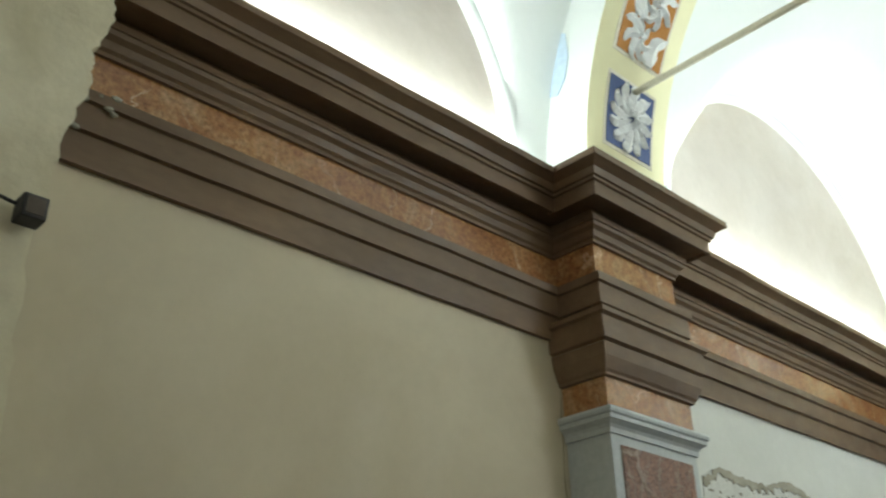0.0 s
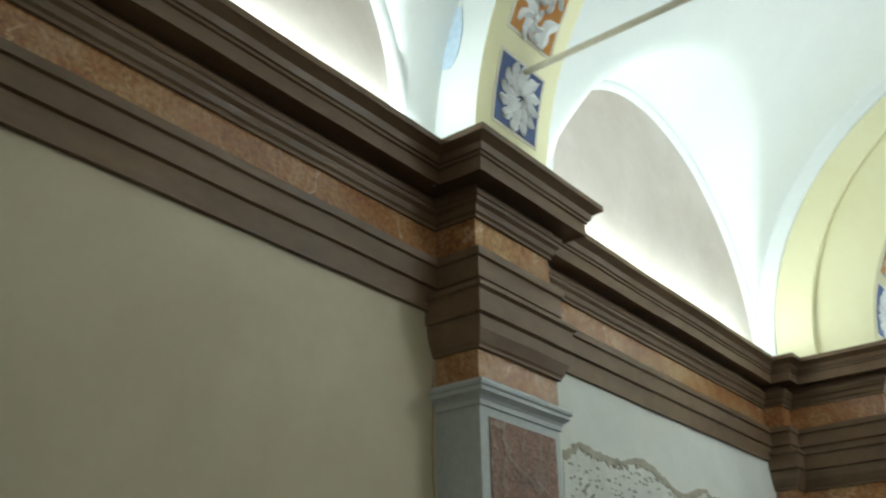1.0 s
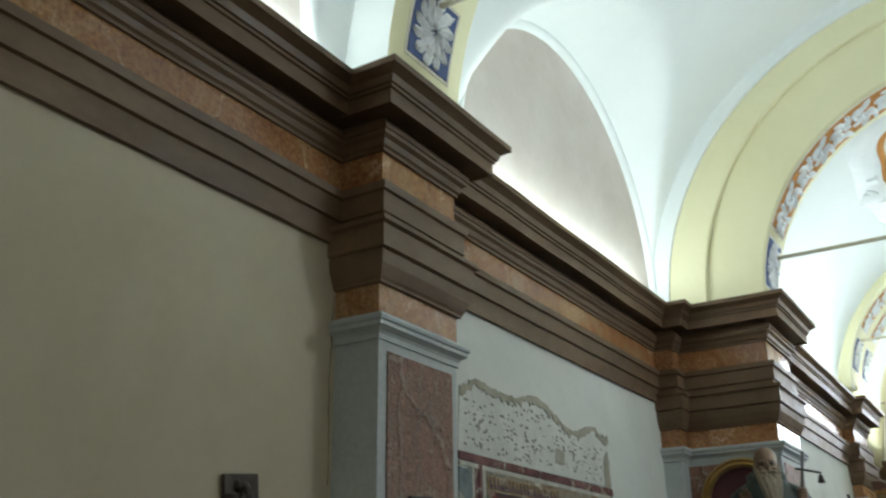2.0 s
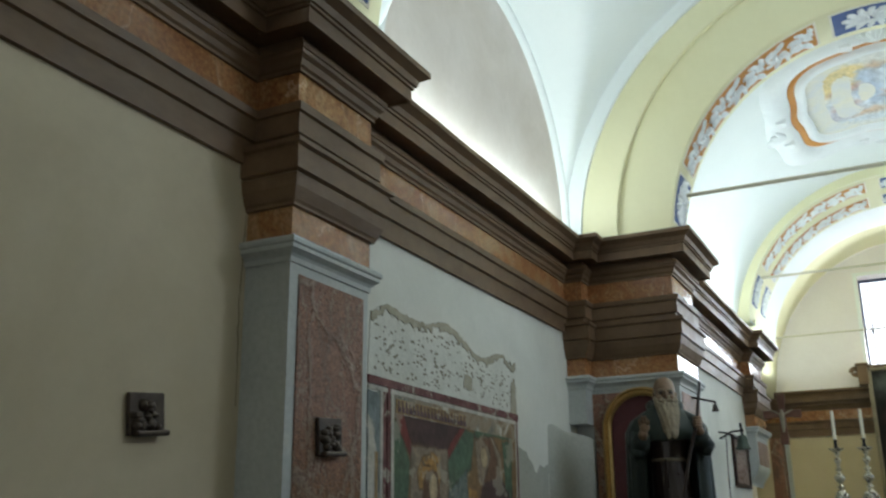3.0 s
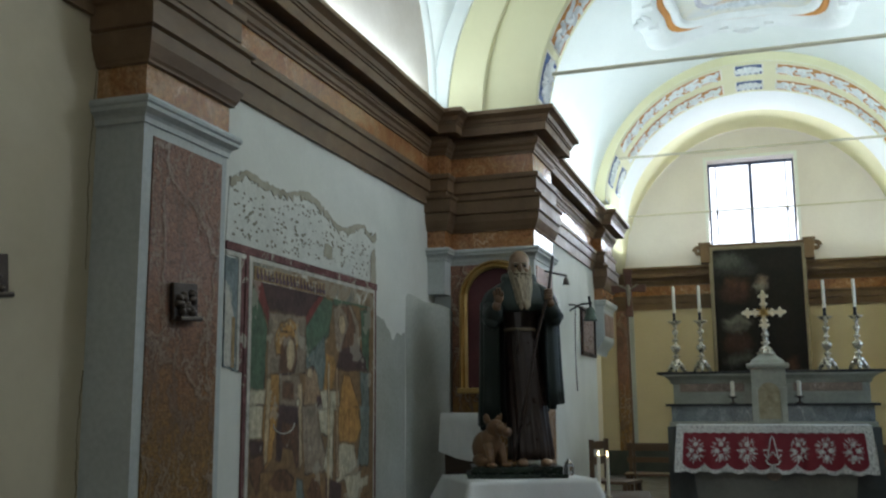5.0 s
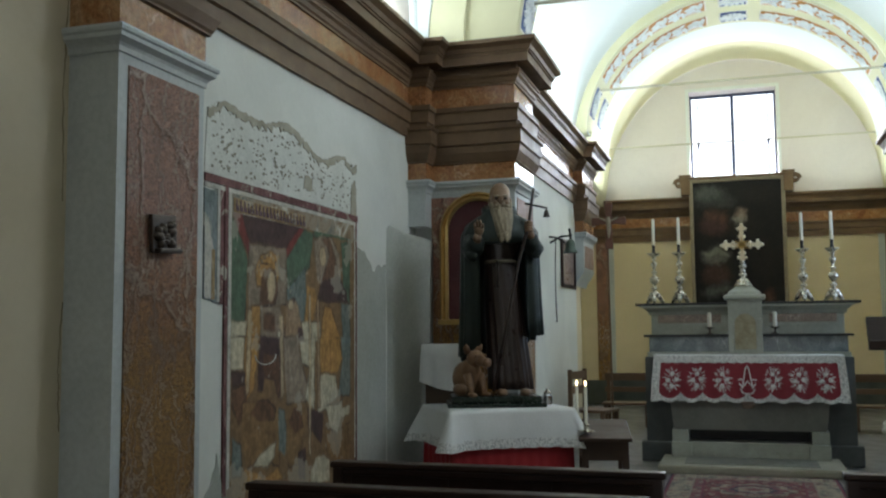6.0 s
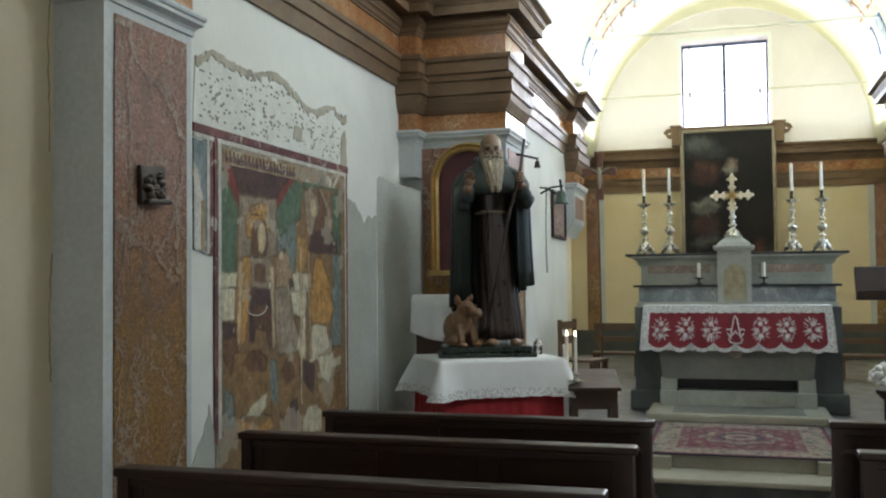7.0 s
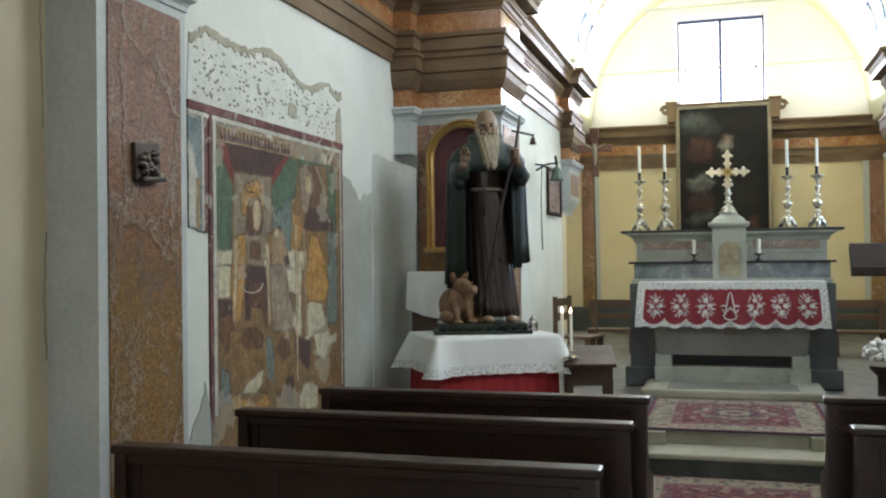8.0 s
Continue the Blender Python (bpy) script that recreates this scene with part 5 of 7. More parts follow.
def skirt(hx, hy, z0, z1, flare, folds, amp, seed, n=160, scallop=0.0):
    """Cloth hanging round a table: closed ring of folds, wider at the hem."""
    bm = bmesh.new()
    rnd = random.Random(seed)
    ph = [rnd.uniform(0, 6.28) for _ in range(3)]
    rows = []
    levels = 8
    for k in range(n):
        t = 4 * k / n
        s, f = int(t), t - int(t)
        cx, cy = ((-1 + 2 * f, -1), (1, -1 + 2 * f), (1 - 2 * f, 1), (-1, 1 - 2 * f))[s]
        corner = max(0, 1 - min(f, 1 - f) / 0.16)
        col = []
        for j in range(levels + 1):
            d = j / levels
            w = amp * d * (math.sin(folds * t + ph[0]) + 0.6 * math.sin(folds * 2.3 * t + ph[1])) + flare * d * (0.25 + corner ** 2)
            nx, ny = ((0, -1), (1, 0), (0, 1), (-1, 0))[s]
            diag = Vector((cx, cy)) * corner * flare * d * 0.5
            hem = 0.008 * corner * d + 0.002 * d * math.sin(3 * t + ph[2]) + scallop * d * abs(math.sin(n / 9 * t))
            col.append(bm.verts.new((cx * hx + nx * w + diag.x, cy * hy + ny * w + diag.y, z1 + (z0 - z1) * d - hem)))
        rows.append(col)
    for k in range(n):
        a, b = rows[k], rows[(k + 1) % n]
        for j in range(levels):
            bm.faces.new((a[j], a[j + 1], b[j + 1], b[j]))
    return bm, [r[0] for r in rows]


bm, _ = skirt(0.416, 0.331, 0.02, 0.952, 0.02, 30, 0.014, 2, 400)
tagged(bm_object("red_skirt_cloth", bm, RED_CLOTH, None, "", True), "pleated crimson cloth hanging round the table", "table skirt").matrix_world = TABLE
bm, top = skirt(0.428, 0.343, 0.800, 0.992, 0.060, 4, 0.005, 7)
bm.faces.new(top)
cloth = tagged(bm_object("tablecloth", bm, LINEN, None, "", True), "white linen tablecloth with a lace hem", "tablecloth")
cloth.matrix_world = TABLE
bm, _ = skirt(0.431, 0.346, 0.752, 0.990, 0.072, 4, 0.006, 7, 240, 0.007)
bmesh.ops.delete(bm, geom=[f for f in bm.faces if f.calc_center_median().z > 0.815], context="FACES")
part("lace_hem", bm, LACE, cloth, "white lace hem", True)

def loft(bm, rows, mat_index, close=True, caps=True):
    vs = [[bm.verts.new(p) for p in r] for r in rows]
    n = len(vs[0])
    for a, b in zip(vs, vs[1:]):
        for k in range(n if close else n - 1):
            f = bm.faces.new((a[k], a[(k + 1) % n], b[(k + 1) % n], b[k]))
            f.material_index, f.smooth = mat_index, True
    if caps and close:
        for r in (vs[0][::-1], vs[-1]):
            bm.faces.new(r).material_index = mat_index
    return vs


def ring(z, rx, ry, cx=0.0, cy=0.0, n=56, folds=0, amp=0.0, ph=0.0, a0=0.0, a1=2 * math.pi):
    full = abs(a1 - a0 - 2 * math.pi) < 1e-6
    out = []
    for k in range(n):
        a = a0 + (a1 - a0) * k / (n if full else n - 1)
        w = 1 + amp * (math.sin(folds * a + ph) + 0.5 * math.sin(folds * 1.7 * a + 2 * ph))
        out.append(Vector((cx + rx * w * math.cos(a), cy + ry * w * math.sin(a), z)))
    return out


def ball(bm, c, r, mat_index, seg=14):
    q = bmesh.ops.create_uvsphere(bm, u_segments=seg, v_segments=seg - 2, radius=1.0)
    for v in q["verts"]:
        v.co = Vector(c) + Vector((v.co.x * r[0], v.co.y * r[1], v.co.z * r[2]))
    for f in {f for v in q["verts"] for f in v.link_faces}:
        f.material_index, f.smooth = mat_index, True


def limb(bm, pts, rs, mat_index, n=12):
    before = set(bm.faces)
    tube(pts, rs, n, bm)
    for f in set(bm.faces) - before:
        f.material_index, f.smooth = mat_index, True


HABIT = mottled("dark_brown_painted_habit", (0.022, 0.013, 0.010), (0.040, 0.025, 0.019), 0.33, 4, 30, bump=0.06, depth=0.002)
MANTLE = mottled("dark_green_painted_mantle", (0.011, 0.017, 0.014), (0.024, 0.033, 0.028), 0.42, 4, 50, bump=0.15, depth=0.002)
CAPE = mottled("green_painted_cape", (0.019, 0.029, 0.024), (0.036, 0.049, 0.041), 0.45, 5, 50, bump=0.15, depth=0.002)
SKIN = mottled("painted_tan", (0.165, 0.098, 0.055), (0.27, 0.165, 0.095), 0.38, 8, 60)
BEARD = mottled("painted_grey_beard", (0.16, 0.125, 0.075), (0.36, 0.29, 0.19), 0.5, 24, 60, bump=0.5, depth=0.006, stretch=(3, 3, 0.5))
CORD = mottled("painted_cord", (0.22, 0.19, 0.13), (0.32, 0.27, 0.20), 0.7, 10, 60)
for m in (MANTLE, CAPE):
    m.node_tree.nodes["Principled BSDF"].inputs["Specular IOR Level"].default_value = 0.3
PLINTH_GREEN = mottled("dark_green_marbled_plinth", (0.006, 0.011, 0.008), (0.022, 0.032, 0.023), 0.22, 12, 50)
STAT = TABLE @ pose(-0.005, 0.012, 0.994, 0, 0, -14)

plinth = tagged(bm_object("statue_plinth", boxed(-0.33, 0.33, -0.21, 0.21, 0.0, 0.028, bevel=0.008), PLINTH_GREEN), "dark green marbled wooden plinth on the tablecloth", "plinth")
bm = bmesh.new()
bm.from_mesh(plinth.data)
box(bm, -0.30, 0.30, -0.185, 0.185, 0.028, 0.074, bevel=0.012)
bm.to_mesh(plinth.data)
bm.free()
plinth.matrix_world = STAT

bm = bmesh.new()
# habit: hem swung to one side, belted waist
body = [(0.035, .150, .128, .072), (0.10, .147, .125, .070), (0.30, .138, .118, .055), (0.55, .128, .110, .035), (0.75, .116, .100, .018), (0.85, .108, .094, .010), (0.872, .102, .090, .010),
        (0.90, .110, .096, .010), (1.0, .132, .106, .010), (1.1, .150, .110, .010), (1.17, .120, .095, .010), (1.22, .07, .07, .010)]
rows = []
for z, rx, ry, cx in body:
    r = ring(z, rx, ry, cx, 0, 120)
    for k, p in enumerate(r):
        a = 2 * math.pi * k / 120
        depth = 0.13 * max(0.10, 1 - z / 0.95)
        w = depth * (abs(math.sin(5.5 * a + 0.5 * z)) ** 0.6 - 0.6) + 0.3 * depth * math.sin(17 * a + 3 * z)
        p.x, p.y = cx + (p.x - cx) * (1 + w), p.y * (1 + w)
    rows.append(r)
loft(bm, rows, 0)
# mantle open in front, hem higher on the staff side
a0, a1 = radians(-50), radians(236)
outer = [(1.21, .080, .078), (1.18, .145, .110), (1.12, .232, .150), (1.04, .270, .172), (0.90, .272, .178), (0.70, .274, .185), (0.50, .276, .190), (0.34, .280, .194), (0.20, .284, .196)]


def mantle_row(z, rx, ry):
    r = ring(z, rx, ry, 0.008, 0.02, 130, 12, 0.055 * (1.22 - z), 1.0 + 0.8 * z, a0, a1)
    for k, p in enumerate(r):
        a = a0 + (a1 - a0) * k / 129
        hem = 0.25 + 0.15 * max(0.0, math.cos(a - 0.25)) - 0.05 * math.sin(a) + 0.012 * math.sin(9 * a)
        p.z = 1.21 - (1.21 - z) * (1.21 - hem) / 1.01
    return r


loft(bm, [mantle_row(*q) for q in outer] + [mantle_row(z, rx - 0.016, ry - 0.016) for z, rx, ry in outer[::-1]], 1, close=False)
# short hooded cape
rows = []
for z, rx, ry in ((0.985, .196, .168), (0.992, .204, .176), (1.04, .203, .170), (1.10, .190, .155), (1.16, .150, .128), (1.205, .108, .106), (1.235, .088, .092)):
    r = ring(z, rx, ry, 0.005, -0.01, 80, 5, 0.022, 2.2)
    for p in r:
        p.z += 0.10 * max(0.0, abs(p.x) - 0.10) * (1.25 - z) / 0.25
    rows.append(r)
loft(bm, rows, 5)
limb(bm, [(0.01 + 0.098 * math.cos(a), 0.01 + 0.098 * math.sin(a), 1.215 + 0.035 * math.sin(a)) for a in [k * math.pi / 12 for k in range(25)]], 0.030, 5, 10)
limb(bm, [(-0.02, 0.10, 1.22), (0.0, 0.135, 1.16), (0.01, 0.15, 1.08), (0.01, 0.15, 1.02)], [0.06, 0.07, 0.05, 0.012], 5, 12)
# belt with its hanging end
loft(bm, [ring(z, rx, ry, 0.010, 0, 48) for z, rx, ry in ((0.862, .106, .094), (0.866, .115, .102), (0.880, .115, .102), (0.884, .106, .094))], 4)
limb(bm, [(-0.02, -0.102, 0.872), (-0.015, -0.115, 0.80), (-0.02, -0.122, 0.70)], [0.009, 0.008, 0.010], 0, 8)
# head and beard as plain shapes
ball(bm, (0.011, -0.045, 1.292), (0.068, 0.084, 0.102), 2, 22)
ball(bm, (0.011, -0.028, 1.325), (0.072, 0.080, 0.076), 2, 20)
ball(bm, (0.011, -0.130, 1.272), (0.013, 0.020, 0.028), 2, 10)
for q in (-1, 1):
    ball(bm, (0.011 + q * 0.071, -0.03, 1.275), (0.012, 0.020, 0.028), 2, 10)
    ball(bm, (0.011 + q * 0.036, -0.110, 1.256), (0.022, 0.020, 0.018), 2, 10)
    ball(bm, (0.011 + q * 0.028, -0.120, 1.304), (0.024, 0.012, 0.007), 3, 8)
    ball(bm, (0.011 + q * 0.028, -0.116, 1.288), (0.018, 0.012, 0.009), 0, 8)
    ball(bm, (0.011 + q * 0.026, -0.134, 1.236), (0.032, 0.015, 0.012), 3, 8)
loft(bm, [ring(z, rx, ry, cx, cy, 44, 11, 0.09, z * 14) for z, rx, ry, cx, cy in ((1.002, .016, .012, .024, -.200), (1.02, .034, .022, .024, -.195), (1.07, .052, .036, .022, -.178), (1.14, .064, .046, .018, -.148), (1.20, .072, .056, .013, -.105), (1.25, .075, .058, .011, -.06), (1.275, .072, .045, .011, -0.03))], 3)
curl = random.Random(12)
for k in range(150):
    z = curl.uniform(1.005, 1.262)
    f = (z - 1.005) / 0.257
    a = radians(curl.uniform(-168, -12))
    ball(bm, (0.024 - 0.013 * f + (0.030 + 0.042 * f ** 0.7) * math.cos(a), -0.196 + 0.135 * f ** 1.2 + (0.022 + 0.038 * f) * math.sin(a), z), (0.011, 0.009, curl.uniform(0.014, 0.026)), 3, 7)
# arms in wide sleeves: one raised, one holding the staff
limb(bm, [(-0.175, 0.0, 1.10), (-0.190, -0.06, 0.985), (-0.180, -0.15, 0.955), (-0.160, -0.210, 1.005)], [0.050, 0.062, 0.068, 0.050], 1, 16)
limb(bm, [(-0.205, -0.12, 0.95), (-0.185, -0.165, 0.90), (-0.170, -0.185, 0.885)], [0.060, 0.045, 0.012], 1, 14)
limb(bm, [(-0.168, -0.205, 0.995), (-0.155, -0.228, 1.04)], [0.032, 0.026], 2, 10)
ball(bm, (-0.150, -0.238, 1.065), (0.034, 0.022, 0.036), 2, 12)
for q, (dx, top) in enumerate(((-0.030, 1.108), (-0.012, 1.126), (0.006, 1.124), (0.022, 1.100))):
    limb(bm, [(-0.150 + dx * 0.8, -0.242, 1.075), (-0.150 + dx * 1.1, -0.256 - 0.006 * q, top - 0.016), (-0.150 + dx, -0.262 - 0.010 * q, top)], [0.0095, 0.009, 0.006], 2, 7)
limb(bm, [(0.195, 0.0, 1.10), (0.225, -0.06, 0.985), (0.222, -0.13, 0.965), (0.198, -0.190, 1.025)], [0.050, 0.060, 0.064, 0.046], 1, 16)
limb(bm, [(0.250, -0.10, 0.96), (0.232, -0.14, 0.915), (0.222, -0.155, 0.90)], [0.055, 0.042, 0.012], 1, 14)
limb(bm, [(0.206, -0.185, 1.02), (0.194, -0.205, 1.06)], [0.030, 0.026], 2, 10)
ball(bm, (0.190, -0.207, 1.085), (0.032, 0.026, 0.036), 2, 12)
for q in range(4):
    z = 1.060 + 0.017 * q
    limb(bm, [(0.212, -0.205, z), (0.205, -0.238, z + 0.003), (0.178, -0.244, z + 0.002), (0.162, -0.226, z)], [0.009, 0.010, 0.010, 0.007], 2, 7)
# staff with cross bar and bell
limb(bm, [(-0.065, -0.205, 0.03), (0.05, -0.222, 0.56), (0.116, -0.226, 0.865), (0.184, -0.228, 1.085), (0.222, -0.230, 1.335)], [0.009, 0.010, 0.011, 0.011, 0.009], 0, 8)
limb(bm, [(0.165, -0.230, 1.238), (0.315, -0.232, 1.205)], 0.007, 0, 8)
limb(bm, [(0.307, -0.232, 1.207), (0.307, -0.232, 1.195), (0.307, -0.232, 1.188), (0.307, -0.232, 1.165), (0.307, -0.232, 1.148)], [0.003, 0.004, 0.014, 0.018, 0.024], 0, 12)
for u in (0.0, 0.16):
    ball(bm, (u, -0.135, 0.02), (0.04, 0.07, 0.026), 2, 12)
statue = tagged(bm_object("saint_statue", bm, [HABIT, MANTLE, SKIN, BEARD, CORD, CAPE]), "painted wooden statue of a bearded monk with staff", "statue")
statue.matrix_world = STAT @ pose(0.042, 0.045, 0.072) @ Matrix.Diagonal((1.0, 1.0, 1.045, 1))

bm = bmesh.new()
ball(bm, (0, 0.05, 0.13), (0.085, 0.115, 0.125), 0, 18)
ball(bm, (0, -0.01, 0.17), (0.07, 0.08, 0.11), 0, 16)
ball(bm, (0.01, -0.06, 0.275), (0.062, 0.072, 0.066), 0, 16)
limb(bm, [(0.012, -0.09, 0.270), (0.016, -0.15, 0.255), (0.018, -0.185, 0.250), (0.018, -0.192, 0.250)], [0.048, 0.036, 0.033, 0.036], 0, 14)
for s in (-1, 1):
    ball(bm, (0.012 + s * 0.036, -0.118, 0.300), (0.012, 0.012, 0.012), 0, 8)
    ball(bm, (s * 0.055, -0.115, 0.012), (0.030, 0.045, 0.018), 0, 10)
for s in (-1, 1):
    limb(bm, [(s * 0.035, -0.035, 0.32), (s * 0.055, -0.045, 0.36), (s * 0.062, -0.06, 0.385)], [0.026, 0.022, 0.003], 0, 8)
    limb(bm, [(s * 0.045, -0.05, 0.16), (s * 0.05, -0.085, 0.07), (s * 0.05, -0.10, 0.012)], [0.035, 0.024, 0.024], 0, 10)
    ball(bm, (s * 0.075, 0.0, 0.045), (0.035, 0.085, 0.045), 0, 12)
pig = tagged(bm_object("pig_figurine", bm, [mottled("brown_pink_painted_wood", (0.15, 0.080, 0.038), (0.23, 0.130, 0.064), 0.5, 7, 50, bump=0.15)]), "seated brown-pink wooden pig figurine on the plinth", "figurine")
pig.matrix_world = STAT @ pose(-0.175, -0.065, 0.074, 0, 0, 30) @ Matrix.Diagonal((1.0, 0.98, 0.90, 1))


def candle_flame(place, thing):
    m, t, b = material("candle_flame")
    b.inputs["Emission Color"].default_value, b.inputs["Emission Strength"].default_value = (1.0, 0.72, 0.36, 1), 9.0
    part("flame", lathe([(0.001, 0.0), (0.006, 0.008), (0.007, 0.016), (0.001, 0.036)], 10, place=place), m, thing, "lit flame")


# prie-dieu with two burning candles beside the table
KNEEL = pose(-0.90, 6.42, 0, 0, 0, 12)
desk = base("kneeling_desk", KNEEL, "brown wooden kneeling desk with a sloping top", "kneeling desk")
part("top", boxed(-0.17, 0.17, -0.22, 0.20, -0.012, 0.012, bevel=0.004), WOOD_BROWN, desk).matrix_basis = pose(0, 0, 0.84, 12)
part("apron", boxed(-0.15, 0.15, -0.17, 0.17, 0.66, 0.78, bevel=0.004), WOOD_BROWN, desk)
for u in (-0.13, 0.13):
    for v in (-0.15, 0.15):
        part("leg", boxed(u - 0.022, u + 0.022, v - 0.022, v + 0.022, 0, 0.70, bevel=0.004), WOOD_BROWN, desk)
part("shelf", boxed(-0.15, 0.15, -0.15, 0.15, 0.22, 0.24), WOOD_BROWN, desk)
for x, y, z, h in ((-1.055, 6.33, 0.86, 0.27), (-0.985, 6.25, 0.84, 0.29)):
    c = base("candle", pose(x, y, z), "burning white candle in a low holder", "candle", "candles by the table")
    part("holder", lathe([(0.05, 0.0), (0.055, 0.008), (0.018, 0.016), (0.016, 0.04), (0.024, 0.05)], 16), SILVER, c)
    part("wax", lathe([(0.011, 0.05), (0.011, h), (0.004, h + 0.004)], 12), WAX, c, "ivory wax candle")
    candle_flame((0, 0, h + 0.006), c)
jar = base("glass_jar", TABLE @ pose(0.365, -0.02, 0.994), "small clear glass jar with silver lid", "jar")
GLASS, t, b = material("clear_glass", 0.05)
b.inputs["Transmission Weight"].default_value, b.inputs["IOR"].default_value = 1.0, 1.45
part("glass", lathe([(0.03, 0.0), (0.034, 0.01), (0.034, 0.06), (0.022, 0.075)], 18), GLASS, jar)
part("lid", lathe([(0.026, 0.074), (0.03, 0.08), (0.012, 0.095), (0.008, 0.11)], 16), SILVER, jar, "domed silver lid")

# cloth-covered stand by the pier
stand = base("plain_stand", pose(-2.09, 6.70, 0), "narrow dark wooden stand by the pier", "stand")
part("post", boxed(-0.14, 0.14, -0.03, 0.03, 0.0, 1.395, bevel=0.006), WOOD_BROWN, stand)
part("foot", boxed(-0.16, 0.16, -0.10, 0.10, 0.0, 0.05, bevel=0.006), WOOD_BROWN, stand)
bm = bmesh.new()
rows = []
for i in range(25):
    u = -0.165 + 0.33 * i / 24
    dip = 0.26 + 0.035 * math.sin(i / 24 * 2.6) + 0.05 * i / 24
    rows.append([(u, 0.045 + 0.004 * math.sin(i), 1.40 - 0.2), (u, 0.04, 1.405), (u, 0.0, 1.412), (u, -0.045, 1.40)] + [(u * (1 + 0.04 * d), -0.05 - 0.02 * d - 0.008 * math.sin(i * 0.8) * d, 1.40 - dip * d) for d in (0.25, 0.5, 0.75, 1.0)])
loft(bm, [[Vector(p) for p in r] for r in rows], 0, close=False)
tagged(bm_object("draped_cloth", bm, LINEN), "white cloth draped over a stand", "cloth").matrix_world = pose(-2.09, 6.70, 0)

# ---- lectern and covered stand on the other side ----
lect = base("lectern", pose(0.95, 6.25, 0), "dark wooden lectern with a sloping desk", "lectern")
part("desk", boxed(-0.22, 0.25, -0.012, 0.20, -0.02, 0.02, bevel=0.005), WOOD_DARK, lect).matrix_basis = pose(0, 0, 1.385, 62)
part("lip", boxed(-0.22, 0.25, -0.03, 0.0, 1.375, 1.425, bevel=0.004), WOOD_DARK, lect)
part("post", lathe([(0.05, 0.06), (0.03, 0.12), (0.028, 0.6), (0.04, 0.66), (0.028, 0.72), (0.026, 1.38)], 16), WOOD_DARK, lect)
part("base", lathe([(0.17, 0.0), (0.17, 0.04), (0.06, 0.07)], 20), WOOD_DARK, lect)
vase = base("flower_stand", pose(0.855, 5.95, 0), "dark stand topped with a white bouquet", "flower stand")
part("post", lathe([(0.12, 0.0), (0.12, 0.03), (0.03, 0.06), (0.028, 0.80), (0.07, 0.84), (0.07, 0.86)], 18), WOOD_DARK, vase)
bm = bmesh.new()
rnd = random.Random(8)
for k in range(90):
    a, e, r = rnd.uniform(0, 6.28), rnd.uniform(-0.1, 1.4), rnd.uniform(0.07, 0.105)
    c = Vector((r * math.cos(a) * math.cos(e), r * math.sin(a) * math.cos(e), 0.91 + r * 0.9 * math.sin(e)))
    q = bmesh.ops.create_icosphere(bm, subdivisions=1, radius=rnd.uniform(0.012, 0.024))
    bmesh.ops.translate(bm, verts=q["verts"], vec=c)
part("blossoms", bm, LINEN, vase, "white blossoms")
# ---- altar ----
MARBLE_WHITE = mottled("grey_white_marble", (0.265, 0.275, 0.225), (0.38, 0.385, 0.325), 0.34, 3, 30, bump=0.08, depth=0.002)
MARBLE_BLUE = marble("blue_grey_marble", (0.15, 0.18, 0.19), (0.26, 0.29, 0.30), (0.09, 0.11, 0.12), 0.25, 6, 4, 0.02)
MARBLE_PINK = marble("brown_pink_marble", (0.24, 0.18, 0.14), (0.36, 0.28, 0.22), (0.15, 0.11, 0.09), 0.3, 9, 4, 0.02)
SLATE_AND_GAP_SHADE = mottled("black_slate_and_gap_shade", (0.009, 0.010, 0.010), (0.020, 0.021, 0.021), 0.5, 5, 40)
# front's stone darkened for the overhang's shade; the brown inset shares the colour
STONE_SHADED_FRONT_AND_INSET = mottled("shaded_front_and_brown_inset_stone", (0.13, 0.128, 0.108), (0.20, 0.195, 0.165), 0.5, 3, 40)
STONE_DARK = mottled("dark_grey_stone", (0.055, 0.06, 0.056), (0.10, 0.105, 0.098), 0.5, 3, 40)
ALTAR_RED = mottled("deep_red_antependium", (0.20, 0.014, 0.024), (0.28, 0.026, 0.038), 0.7, 4, 140, bump=0.2, depth=0.001)
AY = 9.2
CX = 0.035
WOOD_BENCH = mottled("light_brown_bench_wood", (0.085, 0.045, 0.022), (0.15, 0.085, 0.045), 0.45, 2.5, 40, bump=0.12, stretch=(0.2, 1, 1))

setting("step_2", boxed(-0.74, 0.81, 8.60, 9.42, 0.25, 0.325, bevel=0.02), STONE, "low pale stone platform with a rounded edge before the altar", "step")
setting("step_inset", boxed(-0.52, 0.60, 8.72, 9.25, 0.3, 0.329), STONE_SHADED_FRONT_AND_INSET, "brown stone slab let into the altar platform", "step")
altar = base("altar", pose(CX, AY, 0.25), "grey marble altar with stepped shelf and tabernacle", "altar")


def abox(name, x0, x1, y0, y1, z0, z1, mat, bevel=0.004, label=""):
    """A block of the altar, in the altar's own frame but with heights over the nave floor."""
    return part(name, boxed(x0, x1, y0, y1, z0 - 0.25, z1 - 0.25, bevel=bevel), mat, altar, label)


